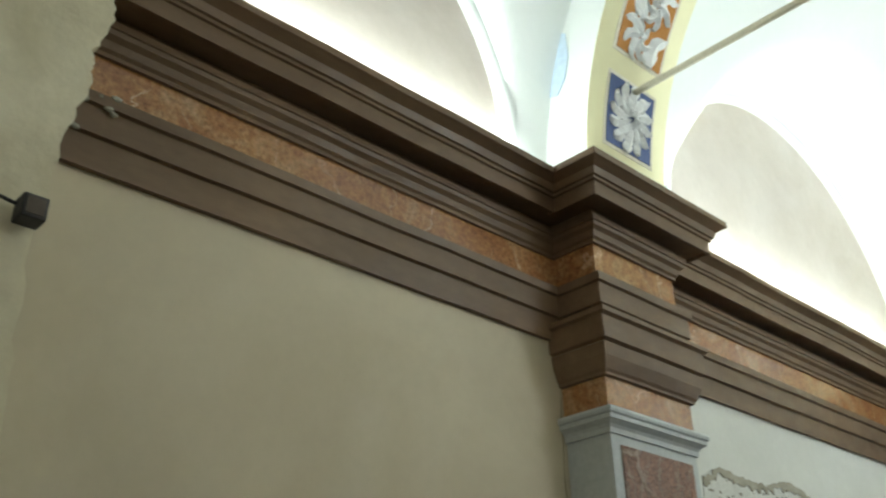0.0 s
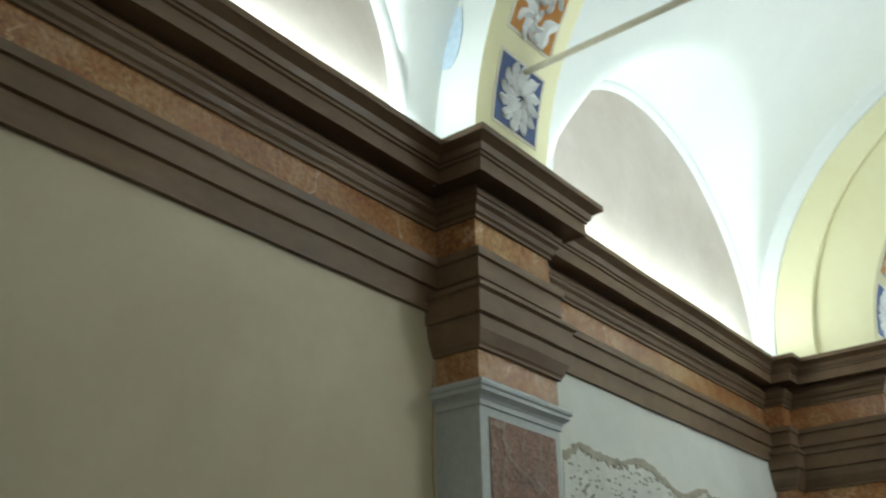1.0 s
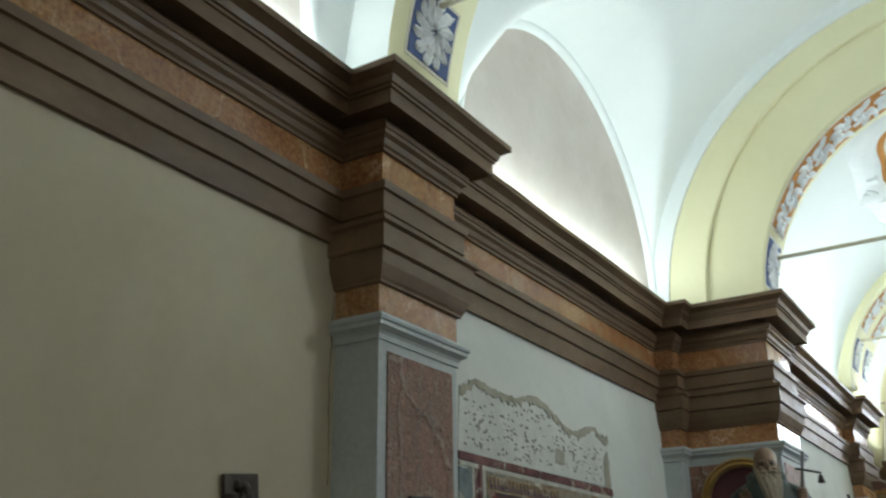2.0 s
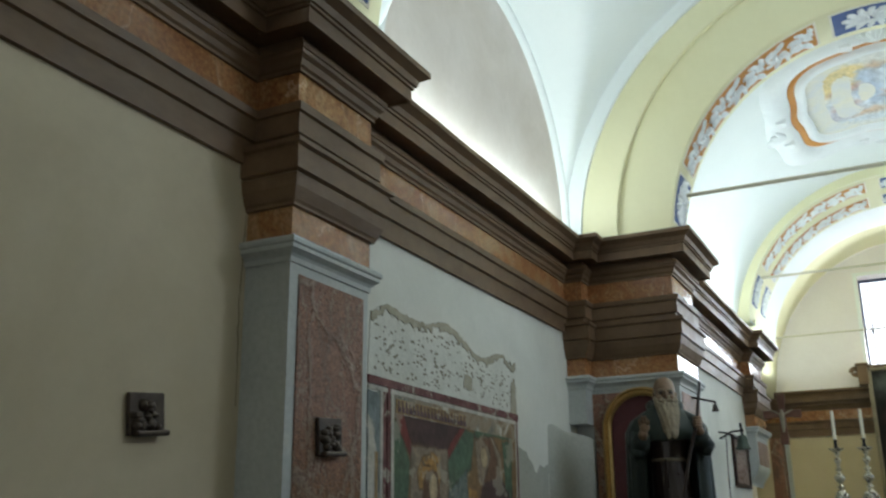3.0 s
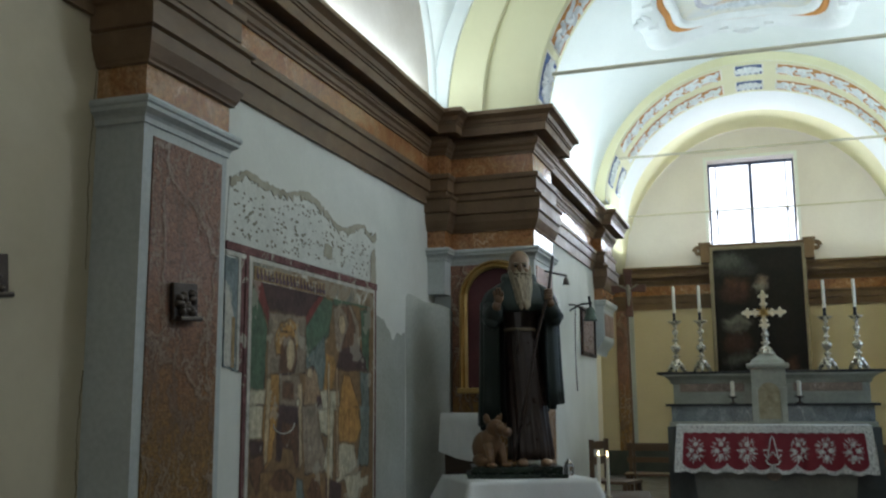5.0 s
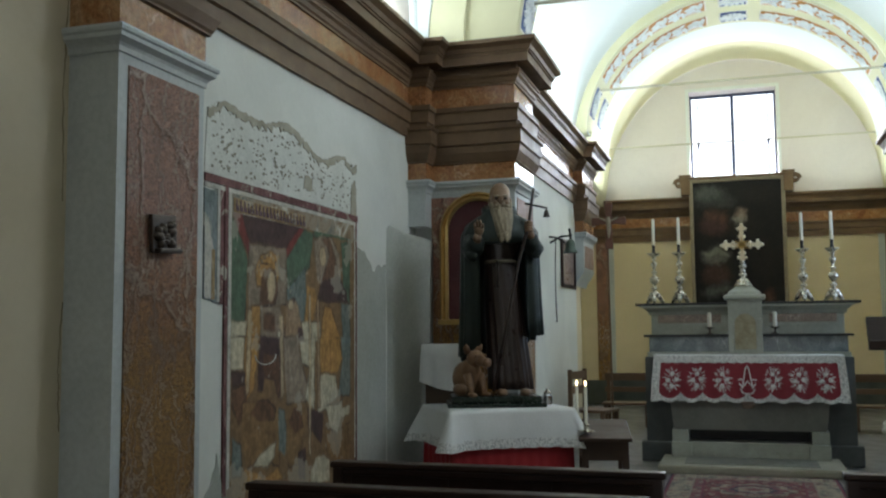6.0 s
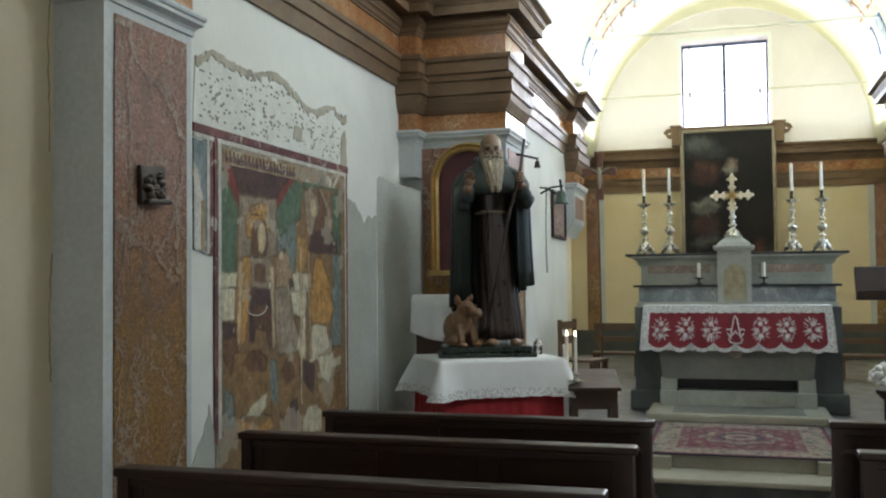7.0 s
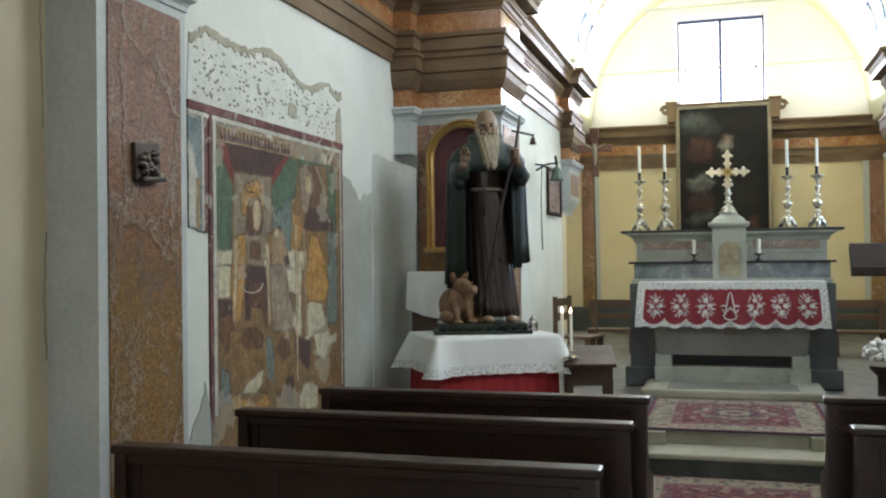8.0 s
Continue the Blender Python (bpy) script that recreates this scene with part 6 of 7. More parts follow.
abox("plinth", -0.685, 0.685, 0.02, 0.30, 0.325, 0.465, MARBLE_WHITE)
for s in (-1, 1):
    abox("foot_block", s * 0.61 - 0.075, s * 0.61 + 0.075, 0.0, 0.28, 0.465, 0.575, MARBLE_WHITE)
    abox("plinth_end", s * 0.60 - 0.09, s * 0.60 + 0.09, -0.03, 0.25, 0.325, 0.463, MARBLE_WHITE)
    abox("side_block", s * 0.79 - 0.145, s * 0.79 + 0.145, 0.20, 0.75, 0.38, 1.24, STONE_DARK, label="dark grey stone side block")
    abox("side_base", s * 0.80 - 0.185, s * 0.80 + 0.185, 0.16, 0.80, 0.25, 0.44, STONE_DARK, 0.02)
# black block standing for the shade in the open gap above the plinth
abox("gap_shade", -0.60, 0.60, 0.22, 0.36, 0.465, 0.60, SLATE_AND_GAP_SHADE)
o = [(-0.655, 0.325), (-0.668, 0.335), (-0.67, 0.36), (-0.695, 0.56), (-0.755, 0.94), (0.755, 0.94), (0.695, 0.56), (0.67, 0.36), (0.668, 0.335), (0.655, 0.325)]
part("front", prism(o, 0.30, Matrix.Translation((0, 0.02, 0))), STONE_SHADED_FRONT_AND_INSET, altar, "tapering grey stone front, colour darkened for the shade under the mensa")
part("emblem", lathe([(0.04, 0.0), (0.03, 0.015), (0.005, 0.02)], 12), MARBLE_PINK, altar).matrix_basis = pose(0.0, 0.018, 0.56, 90) @ Matrix.Diagonal((1.6, 1, 1, 1))
abox("mensa", -0.80, 0.80, 0.0, 0.42, 1.205, 1.252, MARBLE_WHITE)
abox("gradine", -0.90, 0.90, 0.30, 0.90, 1.19, 1.43, MARBLE_BLUE, label="blue-grey veined marble shelf front")
abox("gradine_foot", -0.92, 0.92, 0.28, 0.90, 1.20, 1.285, MARBLE_WHITE)
abox("gradine_slab", -0.95, 0.95, 0.26, 0.90, 1.43, 1.452, SLATE_AND_GAP_SHADE)
abox("retable", -0.885, 0.885, 0.42, 0.92, 1.452, 1.72, MARBLE_WHITE)
path = [(-0.885, 0.92), (-0.885, 0.42), (0.885, 0.42), (0.885, 0.92)][::-1]
part("retable_moulding", sweep([(0.0, 1.39), (0.02, 1.40), (0.03, 1.43), (0.06, 1.455), (0.085, 1.47), (0.085, 1.485), (0.0, 1.486)], [(x, y) for x, y in path][::-1]), MARBLE_WHITE, altar)
abox("retable_slab", -1.03, 1.03, 0.33, 0.94, 1.735, 1.76, SLATE_AND_GAP_SHADE)
for s in (-1, 1):
    abox("pink_frame", s * 0.52 - 0.33, s * 0.52 + 0.33, 0.412, 0.43, 1.53, 1.69, MARBLE_WHITE, 0.003)
    abox("pink_panel", s * 0.52 - 0.30, s * 0.52 + 0.30, 0.406, 0.43, 1.565, 1.645, MARBLE_PINK, 0.002, "brown-pink marble inlay")
tab = abox("tabernacle", -0.155, 0.155, 0.26, 0.60, 1.26, 1.80, MARBLE_WHITE, 0.004, "white marble tabernacle")
part("tabernacle_cornice", boxed(-0.19, 0.19, 0.22, 0.60, 1.535, 1.575, bevel=0.012), MARBLE_WHITE, tab)
part("tabernacle_roof", lathe([(0.23, 0.0), (0.20, 0.035), (0.13, 0.07), (0.10, 0.095), (0.085, 0.13)], 4), MARBLE_WHITE, tab).matrix_basis = pose(0, 0.42, 1.572, 0, 0, 45)
door = part("tabernacle_door", prism(arch_outline(0.095, 0.27, 0.03), 0.02, Matrix.Translation((0, 0.248, 1.03))), mottled("embossed_brass", (0.28, 0.24, 0.15), (0.44, 0.40, 0.28), 0.35, 14, 40, metal=0.8, bump=0.8, depth=0.01), tab, "embossed pale brass door")
for s in (-1, 1):
    abox("tabernacle_side", s * 0.13 - 0.025, s * 0.13 + 0.025, 0.245, 0.27, 1.27, 1.60, MARBLE_WHITE, 0.004)

# altar cloth: linen top, red front with lace
HANG = 0.42
frontal = base("altar_cloth", pose(CX, AY, 1.256), "red altar cloth with white lace flowers and scalloped hem", "altar cloth")


def hang(u, d, off=0.0):
    """A place on the hanging front: u across, d metres down."""
    fl = d / HANG
    return Vector((u * (1 + 0.045 * fl), -0.02 - 0.02 * fl - off - 0.010 * fl * math.sin(u * 21) - 0.005 * fl * math.sin(u * 47), -d))


def sheet(u0, u1, d0, d1, off, nu, nd, hem=None):
    bm = bmesh.new()
    g = []
    for i in range(nu + 1):
        u = u0 + (u1 - u0) * i / nu
        e = d1 if hem is None else hem(u)
        g.append([bm.verts.new(hang(u, d0 + (e - d0) * j / nd, off)) for j in range(nd + 1)])
    for a, b in zip(g, g[1:]):
        for j in range(nd):
            bm.faces.new((a[j], a[j + 1], b[j + 1], b[j]))
    return bm


part("linen_top", boxed(-0.835, 0.835, -0.02, 0.30, -0.004, 0.006, bevel=0.003), LINEN, frontal)
part("red_front", sheet(-0.83, 0.83, 0.0, 0.40, 0.0, 90, 10), ALTAR_RED, frontal, "deep red cloth front", True)
part("linen_band", sheet(-0.832, 0.832, -0.002, 0.062, 0.004, 90, 3, lambda u: 0.058 + 0.010 * abs(math.sin(u * 38))), LACE, frontal, "white linen band", True)
for s in (-1, 1):
    part("side_lace", sheet(s * 0.832, s * 0.765, 0.0, HANG, 0.005, 6, 10), LACE, frontal, "", True)
    bm = bmesh.new()
    rows = [[Vector((s * 0.832, y, 0.0)), Vector((s * 0.86, y, -0.2)), Vector((s * 0.872, y, -0.41))] for y in (-0.03, 0.06, 0.16, 0.26)]
    loft(bm, rows, 0, close=False)
    part("side_fall", bm, LACE, frontal)
period = 2 * 0.765 / 8
bm = bmesh.new()
for k in range(8):
    c = -0.765 + period * (k + 0.5)
    for i in range(14):
        t0, t1 = -1 + 2 * i / 14, -1 + 2 * (i + 1) / 14
        q = []
        for t, inner in ((t0, 0), (t1, 0), (t1, 1), (t0, 1)):
            d = 0.385 + 0.055 * (1 - abs(t) ** 2.2) - (0.028 if inner else -0.008)
            q.append(bm.verts.new(hang(c + t * period / 2, d - 0.02, 0.007)))
        bm.faces.new(q)
    for t in (-0.5, 0.5):
        q = [bm.verts.new(hang(c + t * period * 2 * 0.5 + a, d, 0.008)) for a, d in ((-0.035, 0.412), (0.0, 0.33), (0.035, 0.412))]
        bm.faces.new(q)
part("scalloped_hem", bm, LACE, frontal, "white scalloped lace hem")
rnd = random.Random(21)


def lace_leaf(bm, u, d, size, turn, wide=0.3):
    o = []
    for i in range(9):
        t = i / 8
        o.append((size * t, size * wide * math.sin(math.pi * t)))
    o += [(size * (1 - i / 8), -size * wide * math.sin(math.pi * (1 - i / 8))) for i in range(1, 8)]
    vs = [bm.verts.new(hang(u + a * math.cos(turn) - b * math.sin(turn), d - a * math.sin(turn) - b * math.cos(turn), 0.007)) for a, b in o]
    bm.faces.new(vs)


for c in (-0.655, -0.435, -0.215, 0.215, 0.435, 0.655):
    bm = bmesh.new()
    for q, (du, dd) in enumerate(((0, 0.165), (-0.035, 0.225), (0.038, 0.215), (0.0, 0.275))):
        for k in range(6):
            lace_leaf(bm, c + du, dd, 0.029, k * math.pi / 3 + q, 0.24)
    for k in range(26):
        a = 2 * math.pi * k / 26 + rnd.uniform(-0.15, 0.15)
        lace_leaf(bm, c + 0.045 * math.cos(a), 0.215 - 0.075 * math.sin(a), rnd.uniform(0.030, 0.058), a + rnd.uniform(-0.4, 0.4), 0.085)
    for k in range(18):
        a, q = rnd.uniform(0, 6.28), rnd.uniform(0, 1) ** 0.5
        lace_leaf(bm, c + 0.07 * q * math.cos(a), 0.215 - 0.10 * q * math.sin(a), rnd.uniform(0.018, 0.032), rnd.uniform(0, 6.28), 0.16)
    part("lace_bouquet", bm, LACE, frontal, "white lace bouquet")
bm = bmesh.new()
for pts in ([(-0.045, 0.30), (-0.015, 0.12), (0.0, 0.09), (0.015, 0.12), (0.045, 0.30)], [(-0.07, 0.25), (-0.05, 0.28), (-0.02, 0.26), (0.0, 0.23), (0.02, 0.26), (0.05, 0.28), (0.07, 0.25)], [(-0.06, 0.30), (-0.045, 0.335), (0.0, 0.35), (0.045, 0.335), (0.06, 0.30)], [(-0.08, 0.22), (-0.05, 0.215), (-0.03, 0.225)], [(0.03, 0.225), (0.05, 0.215), (0.08, 0.22)]):
    tube([hang(u, d, 0.008) for u, d in pts], 0.007, 6, bm)
part("lace_ornament", bm, LACE, frontal, "curled white lace ornament")


# candlesticks, cross and small candles
def candlestick(x, y, z, tall, candle):
    thing = base("candlestick", pose(x, y, z), "tall silver baroque candlestick with ivory candle", "candlestick", "altar candlesticks")
    k = tall / 0.50
    foot = bmesh.new()
    for i in range(3):
        a = 2 * math.pi * i / 3 + 0.5
        tube([(0.085 * math.cos(a), 0.085 * math.sin(a), 0.012), (0.06 * math.cos(a), 0.06 * math.sin(a), 0.045 * k), (0.02 * math.cos(a), 0.02 * math.sin(a), 0.10 * k)], [0.016, 0.026, 0.02], 10, foot)
        q = bmesh.ops.create_icosphere(foot, subdivisions=2, radius=0.016)
        bmesh.ops.translate(foot, verts=q["verts"], vec=(0.088 * math.cos(a), 0.088 * math.sin(a), 0.016))
    part("foot", foot, SILVER, thing, "three-footed silver base", True)
    prof = [(0.03, 0.05), (0.048, 0.075), (0.052, 0.095), (0.030, 0.112), (0.015, 0.122), (0.015, 0.132), (0.034, 0.140), (0.036, 0.150), (0.014, 0.160), (0.014, 0.175), (0.030, 0.190), (0.046, 0.215), (0.048, 0.235), (0.030, 0.255), (0.013, 0.268), (0.012, 0.285),
            (0.030, 0.293), (0.031, 0.303), (0.012, 0.312), (0.014, 0.340), (0.026, 0.362), (0.034, 0.378), (0.026, 0.392), (0.011, 0.405), (0.011, 0.420), (0.024, 0.428), (0.024, 0.438), (0.012, 0.447)]
    part("stem", lathe([(r, h * k) for r, h in prof], 20), SILVER, thing, "", True)
    part("drip_pan", lathe([(0.014, 0.445 * k), (0.04, 0.455 * k), (0.068, 0.475 * k), (0.07, 0.482 * k), (0.02, 0.472 * k)], 24), SILVER, thing, "", True)
    part("socket", lathe([(0.016, 0.47 * k), (0.02, 0.49 * k), (0.014, 0.52 * k), (0.017, 0.56 * k)], 14), IRON, thing, "dark candle socket")
    part("candle", lathe([(0.0155, 0.555 * k), (0.0145, 0.555 * k + candle), (0.005, 0.555 * k + candle + 0.006), (0.002, 0.555 * k + candle + 0.014)], 14), WAX, thing, "ivory candle")
    return thing


for x in (-0.815, -0.57, 0.578, 0.845):
    candlestick(x, 9.68, 1.762, 0.52, 0.265)
for x in (-0.292, 0.303):
    thing = base("low_candlestick", pose(x, 9.52, 1.453), "low pewter candlestick with a short white candle", "candlestick", "low altar candlesticks")
    part("stem", lathe([(0.035, 0.0), (0.036, 0.006), (0.01, 0.016), (0.009, 0.05), (0.045, 0.062), (0.048, 0.068), (0.012, 0.07)], 18), BRONZE, thing, "", True)
    part("candle", lathe([(0.019, 0.068), (0.019, 0.205), (0.004, 0.21)], 14), WAX, thing, "short ivory candle")

cross = base("altar_cross", pose(CX - 0.005, 9.60, 1.915), "ornate silver-gilt altar cross on a baluster foot", "cross")
part("foot", lathe([(0.085, 0.0), (0.085, 0.012), (0.058, 0.028), (0.062, 0.048), (0.036, 0.070), (0.018, 0.084), (0.040, 0.104), (0.040, 0.116), (0.016, 0.132), (0.030, 0.146), (0.014, 0.160), (0.034, 0.178), (0.038, 0.192), (0.018, 0.210), (0.028, 0.224), (0.014, 0.238), (0.018, 0.25)], 20), SILVER, cross, "knobbed silver stem", True)
bm = bmesh.new()
for turn, reach in ((0, 0.175), (90, 0.185), (180, 0.175), (270, 0.150)):
    c, q = math.cos(radians(turn)), math.sin(radians(turn))
    o = [(0.0, 0.014), (0.05, 0.015), (0.08, 0.030), (0.10, 0.018), (reach - 0.045, 0.022), (reach - 0.03, 0.040), (reach - 0.012, 0.026), (reach, 0.024), (reach + 0.022, 0.0)]
    o += [(a, -b) for a, b in o[-2::-1]]
    prism([(a * c - b * q, 0.398 + a * q + b * c) for a, b in o], 0.022, Matrix.Translation((0, -0.011, 0)), bm)
    for a, b in ((reach - 0.028, 0.034), (reach - 0.028, -0.034), (reach + 0.014, 0.0), (0.08, 0.022), (0.08, -0.022)):
        w = bmesh.ops.create_icosphere(bm, subdivisions=2, radius=0.016)
        bmesh.ops.translate(bm, verts=w["verts"], vec=(a * c - b * q, 0, 0.398 + a * q + b * c))
part("cross_body", bm, mottled("pale_silver_gilt", (0.66, 0.60, 0.44), (0.82, 0.77, 0.62), 0.32, 8, 60, metal=0.9), cross)
bm = bmesh.new()
for k in range(12):
    a = math.pi * k / 6
    r = 0.085 if k % 2 else 0.06
    w = 0.012
    prism([(w * math.cos(a + 1.57), w * math.sin(a + 1.57)), (r * math.cos(a), r * math.sin(a)), (w * math.cos(a - 1.57), w * math.sin(a - 1.57))], 0.008, Matrix.Translation((0, -0.02, 0.398)), bm)
part("rays", bm, GILT, cross, "gilt rays")

# ---- end wall: painting, window, strips ----
picture = base("altar_painting", pose(-0.01, BACK - 0.27, 0), "large dark oil painting in a plain moulded frame", "painting")
m, t, b = material("dark_oil_canvas", 0.35)
b.inputs["Specular IOR Level"].default_value = 0.25
c = ramp(t, grain(t, 1.5, 6, 0.6, (1, 1, 1), 0.8), [(0.35, (0.007, 0.006, 0.006)), (0.55, (0.018, 0.015, 0.013)), (0.75, (0.042, 0.033, 0.028))])
t.links.new(c, b.inputs["Base Color"])
relief(t, b, grain(t, 90, 4), 0.1, 0.001)
part("canvas", boxed(-0.69, 0.69, -0.02, 0.02, 1.7, 3.90), m, picture, "very dark brown canvas")
FRAME = mottled("grey_gilt_frame", (0.20, 0.165, 0.11), (0.30, 0.25, 0.17), 0.4, 6, 50, metal=0.3)
for x0, x1, z0, z1 in ((-0.745, -0.685, 1.7, 3.955), (0.685, 0.745, 1.7, 3.955), (-0.745, 0.745, 3.90, 3.955)):
    part("frame", boxed(x0, x1, -0.05, 0.03, z0, z1, bevel=0.012), FRAME, picture)


OIL_TONES = {"dark": (0.008, 0.007, 0.007), "umber": (0.016, 0.012, 0.010), "cloud": (0.085, 0.090, 0.080), "smoke": (0.040, 0.042, 0.038), "buff": (0.30, 0.22, 0.17), "robe": (0.055, 0.026, 0.020), "pale": (0.22, 0.22, 0.19), "rust": (0.10, 0.045, 0.025)}
OIL_PAINT = pigment("old_oil_paint", 0.42, 0.08)
OIL_PAINT.node_tree.nodes["Principled BSDF"].inputs["Specular IOR Level"].default_value = 0.2
OIL_SHAPES = [
    (oval(-0.42, 3.66, 0.30, 0.17), "smoke"), (oval(-0.45, 3.72, 0.20, 0.10), "cloud"), (oval(-0.18, 3.58, 0.16, 0.09), "smoke"), (oval(0.28, 3.66, 0.30, 0.14), "umber"),
    (oval(-0.36, 3.22, 0.22, 0.20), "robe"), (oval(-0.40, 3.34, 0.06, 0.07), "rust"), (oval(-0.20, 3.30, 0.05, 0.06), "rust"), (oval(0.08, 3.20, 0.20, 0.26), "umber"),
    (oval(0.06, 3.34, 0.055, 0.08), "buff"), (oval(0.03, 3.27, 0.07, 0.04), "pale"), ([(-0.56, 2.74), (-0.30, 2.82), (-0.14, 2.70), (-0.34, 2.56), (-0.52, 2.62)], "pale"),
    ([(-0.50, 2.66), (-0.30, 2.72), (-0.20, 2.66), (-0.36, 2.60)], "smoke"), (oval(-0.36, 2.38, 0.22, 0.16), "robe"), ([(-0.54, 2.10), (-0.20, 2.24), (-0.14, 2.14), (-0.44, 2.02)], "cloud"),
    (oval(0.40, 2.60, 0.18, 0.40), "umber"), (oval(0.46, 2.00, 0.06, 0.13), "rust"), (oval(0.10, 2.10, 0.22, 0.16), "umber")]
pigment_sheet("painted_scene", picture, -0.685, 0.685, 1.70, 3.90, 0.012, lambda a, b: (a, -0.0225, b), OIL_TONES, ("dark", "umber"), OIL_SHAPES, OIL_PAINT, 0.09, 0.12, 0.0, 0.0, 500)
part("lintel", boxed(-0.88, 0.88, -0.055, 0.20, 3.958, 3.998, bevel=0.008), BROWN, picture, "brown moulded strip over the frame")
for s in (-1, 1):
    con = base("console", pose(-0.01 + s * 0.80, BACK - 0.27, 3.70), "brown carved scroll console beside the painting", "console", "scroll consoles")
    part("block", boxed(-0.075, 0.075, -0.07, 0.26, 0.0, 0.30, bevel=0.01), BROWN, con)
    sp = []
    for k in range(30):
        a = k * 0.42
        r = 0.085 * (1 - k / 36)
        sp.append((s * (0.10 + r * math.cos(a)), -0.03, 0.20 + r * math.sin(a)))
    part("scroll", tube(sp, 0.02, 8), BROWN, con)
    part("cap", boxed(-0.10, 0.10, -0.09, 0.26, 0.30, 0.335, bevel=0.008), BROWN, con)
    setting("trim_end_pilaster", boxed(AXIS + s * 2.27 - 0.105, AXIS + s * 2.27 + 0.105, BACK - 0.02, BACK + 0.02, 0.3, 2.985), PILASTER_RED, "narrow red marbled strip on the end wall", "trim")
    setting("trim_end_line", boxed(AXIS + s * 2.12 - 0.045, AXIS + s * 2.12 + 0.045, BACK - 0.014, BACK + 0.02, 0.3, 2.985), CAPITAL_GREY, "pale grey painted strip on the end wall", "trim")
setting("baseboard_apse", boxed(-2.6, 2.66, BACK - 0.03, BACK + 0.02, 0.25, 0.66), mottled("dark_green_dado", (0.045, 0.055, 0.045), (0.08, 0.09, 0.075), 0.5, 2, 30), "dark green painted dado", "baseboard")
# pale reveal round the window and the window itself
for x0, x1, z0, z1 in ((WX0 - 0.055, WX0, WZ0 - 0.02, WZ1 + 0.055), (WX1, WX1 + 0.055, WZ0 - 0.02, WZ1 + 0.055), (WX0, WX1, WZ1, WZ1 + 0.055)):
    setting("trim_window", boxed(x0, x1, BACK - 0.012, BACK + 0.012, z0, z1), VAULT_WHITE, "white painted window surround", "trim")
win = new("window_1")
tagged(win, "small two-light window with a dark iron frame", "window", kind="structure")
WIN_IRON = mottled("blue_black_window_iron", (0.04, 0.06, 0.12), (0.07, 0.10, 0.18), 0.5, 4, 50)
yw = BACK + 0.30
for x0, x1, z0, z1 in ((WX0, WX0 + 0.03, WZ0, WZ1), (WX1 - 0.03, WX1, WZ0, WZ1), (WX0, WX1, WZ1 - 0.045, WZ1), (WX0, WX1, WZ0, WZ0 + 0.06), (-0.062, -0.008, WZ0, WZ1)):
    part("window_frame", boxed(x0, x1, yw, yw + 0.05, z0, z1, bevel=0.004), WIN_IRON, win)
for x in (WX0 + 0.13, WX1 - 0.13):
    part("window_bar", boxed(x - 0.008, x + 0.008, yw, yw + 0.03, WZ0, WZ1), WIN_IRON, win)
    part("hinge", boxed(x - 0.02, x + 0.02, yw - 0.02, yw + 0.03, 4.60, 4.66), WIN_IRON, win)
m, t, b = material("bright_overcast_sky")
b.inputs["Base Color"].default_value = (0, 0, 0, 1)
b.inputs["Emission Color"].default_value, b.inputs["Emission Strength"].default_value = (0.93, 0.97, 1.0, 1), 2.5
tagged(bm_object("backdrop", boxed(-6, 6, 22.0, 22.1, 0.0, 12.0), m), "bright white sky beyond the window", "sky", kind="structure")

# ---- chancel and apse furniture ----
def bench(name, x0, x1, y, label):
    thing = base(name, pose((x0 + x1) / 2, y, 0.25), label, "bench", "choir benches")
    h = (x1 - x0) / 2
    for z0, z1 in ((0.58, 0.68), (0.43, 0.50)):
        part("back_slat", boxed(-h, h, 0.22, 0.245, z0, z1, bevel=0.005), WOOD_BENCH, thing)
    part("seat", boxed(-h, h, -0.14, 0.22, 0.28, 0.31, bevel=0.006), WOOD_BENCH, thing)
    for k in range(3):
        u = -h + 0.05 + (2 * h - 0.1) * k / 2
        part("back_post", boxed(u - 0.025, u + 0.025, 0.215, 0.255, 0, 0.68, bevel=0.004), WOOD_BENCH, thing)
        part("leg", boxed(u - 0.025, u + 0.025, -0.12, -0.07, 0, 0.28, bevel=0.004), WOOD_BENCH, thing)


bench("choir_bench", -1.78, -0.62, 12.7, "plain light brown wooden choir bench with slatted back")
bench("choir_bench", 0.70, 1.90, 12.7, "plain light brown wooden choir bench with slatted back")
chair = base("side_chair", pose(-1.47, 9.85, 0.25, 0, 0, 75), "plain brown wooden chair by the chancel wall", "chair")
part("seat", boxed(-0.2, 0.2, -0.2, 0.2, 0.42, 0.45, bevel=0.006), WOOD_BENCH, chair)
for u in (-0.18, 0.18):
    part("leg", boxed(u - 0.02, u + 0.02, -0.19, -0.15, 0, 0.42), WOOD_BENCH, chair)
    part("back_post", boxed(u - 0.02, u + 0.02, 0.16, 0.20, 0, 0.85, bevel=0.004), WOOD_BENCH, chair)
for z in (0.60, 0.75):
    part("back_slat", boxed(-0.17, 0.17, 0.165, 0.19, z, z + 0.08, bevel=0.004), WOOD_BENCH, chair)

WOOD_CROSS = mottled("red_brown_cross_wood", (0.09, 0.035, 0.022), (0.15, 0.06, 0.035), 0.4, 5, 40)
cruc = base("processional_cross", pose(-1.40, 10.8, 0.25), "brown wooden processional cross on a thin pole", "cross")
part("pole", tube([(0, 0, 0.03), (-0.02, 0, 2.25)], 0.011, 10), WOOD_BENCH, cruc)
part("pole_foot", lathe([(0.11, 0.0), (0.11, 0.025), (0.03, 0.05), (0.02, 0.12)], 18), WOOD_CROSS, cruc)
bm = bmesh.new()
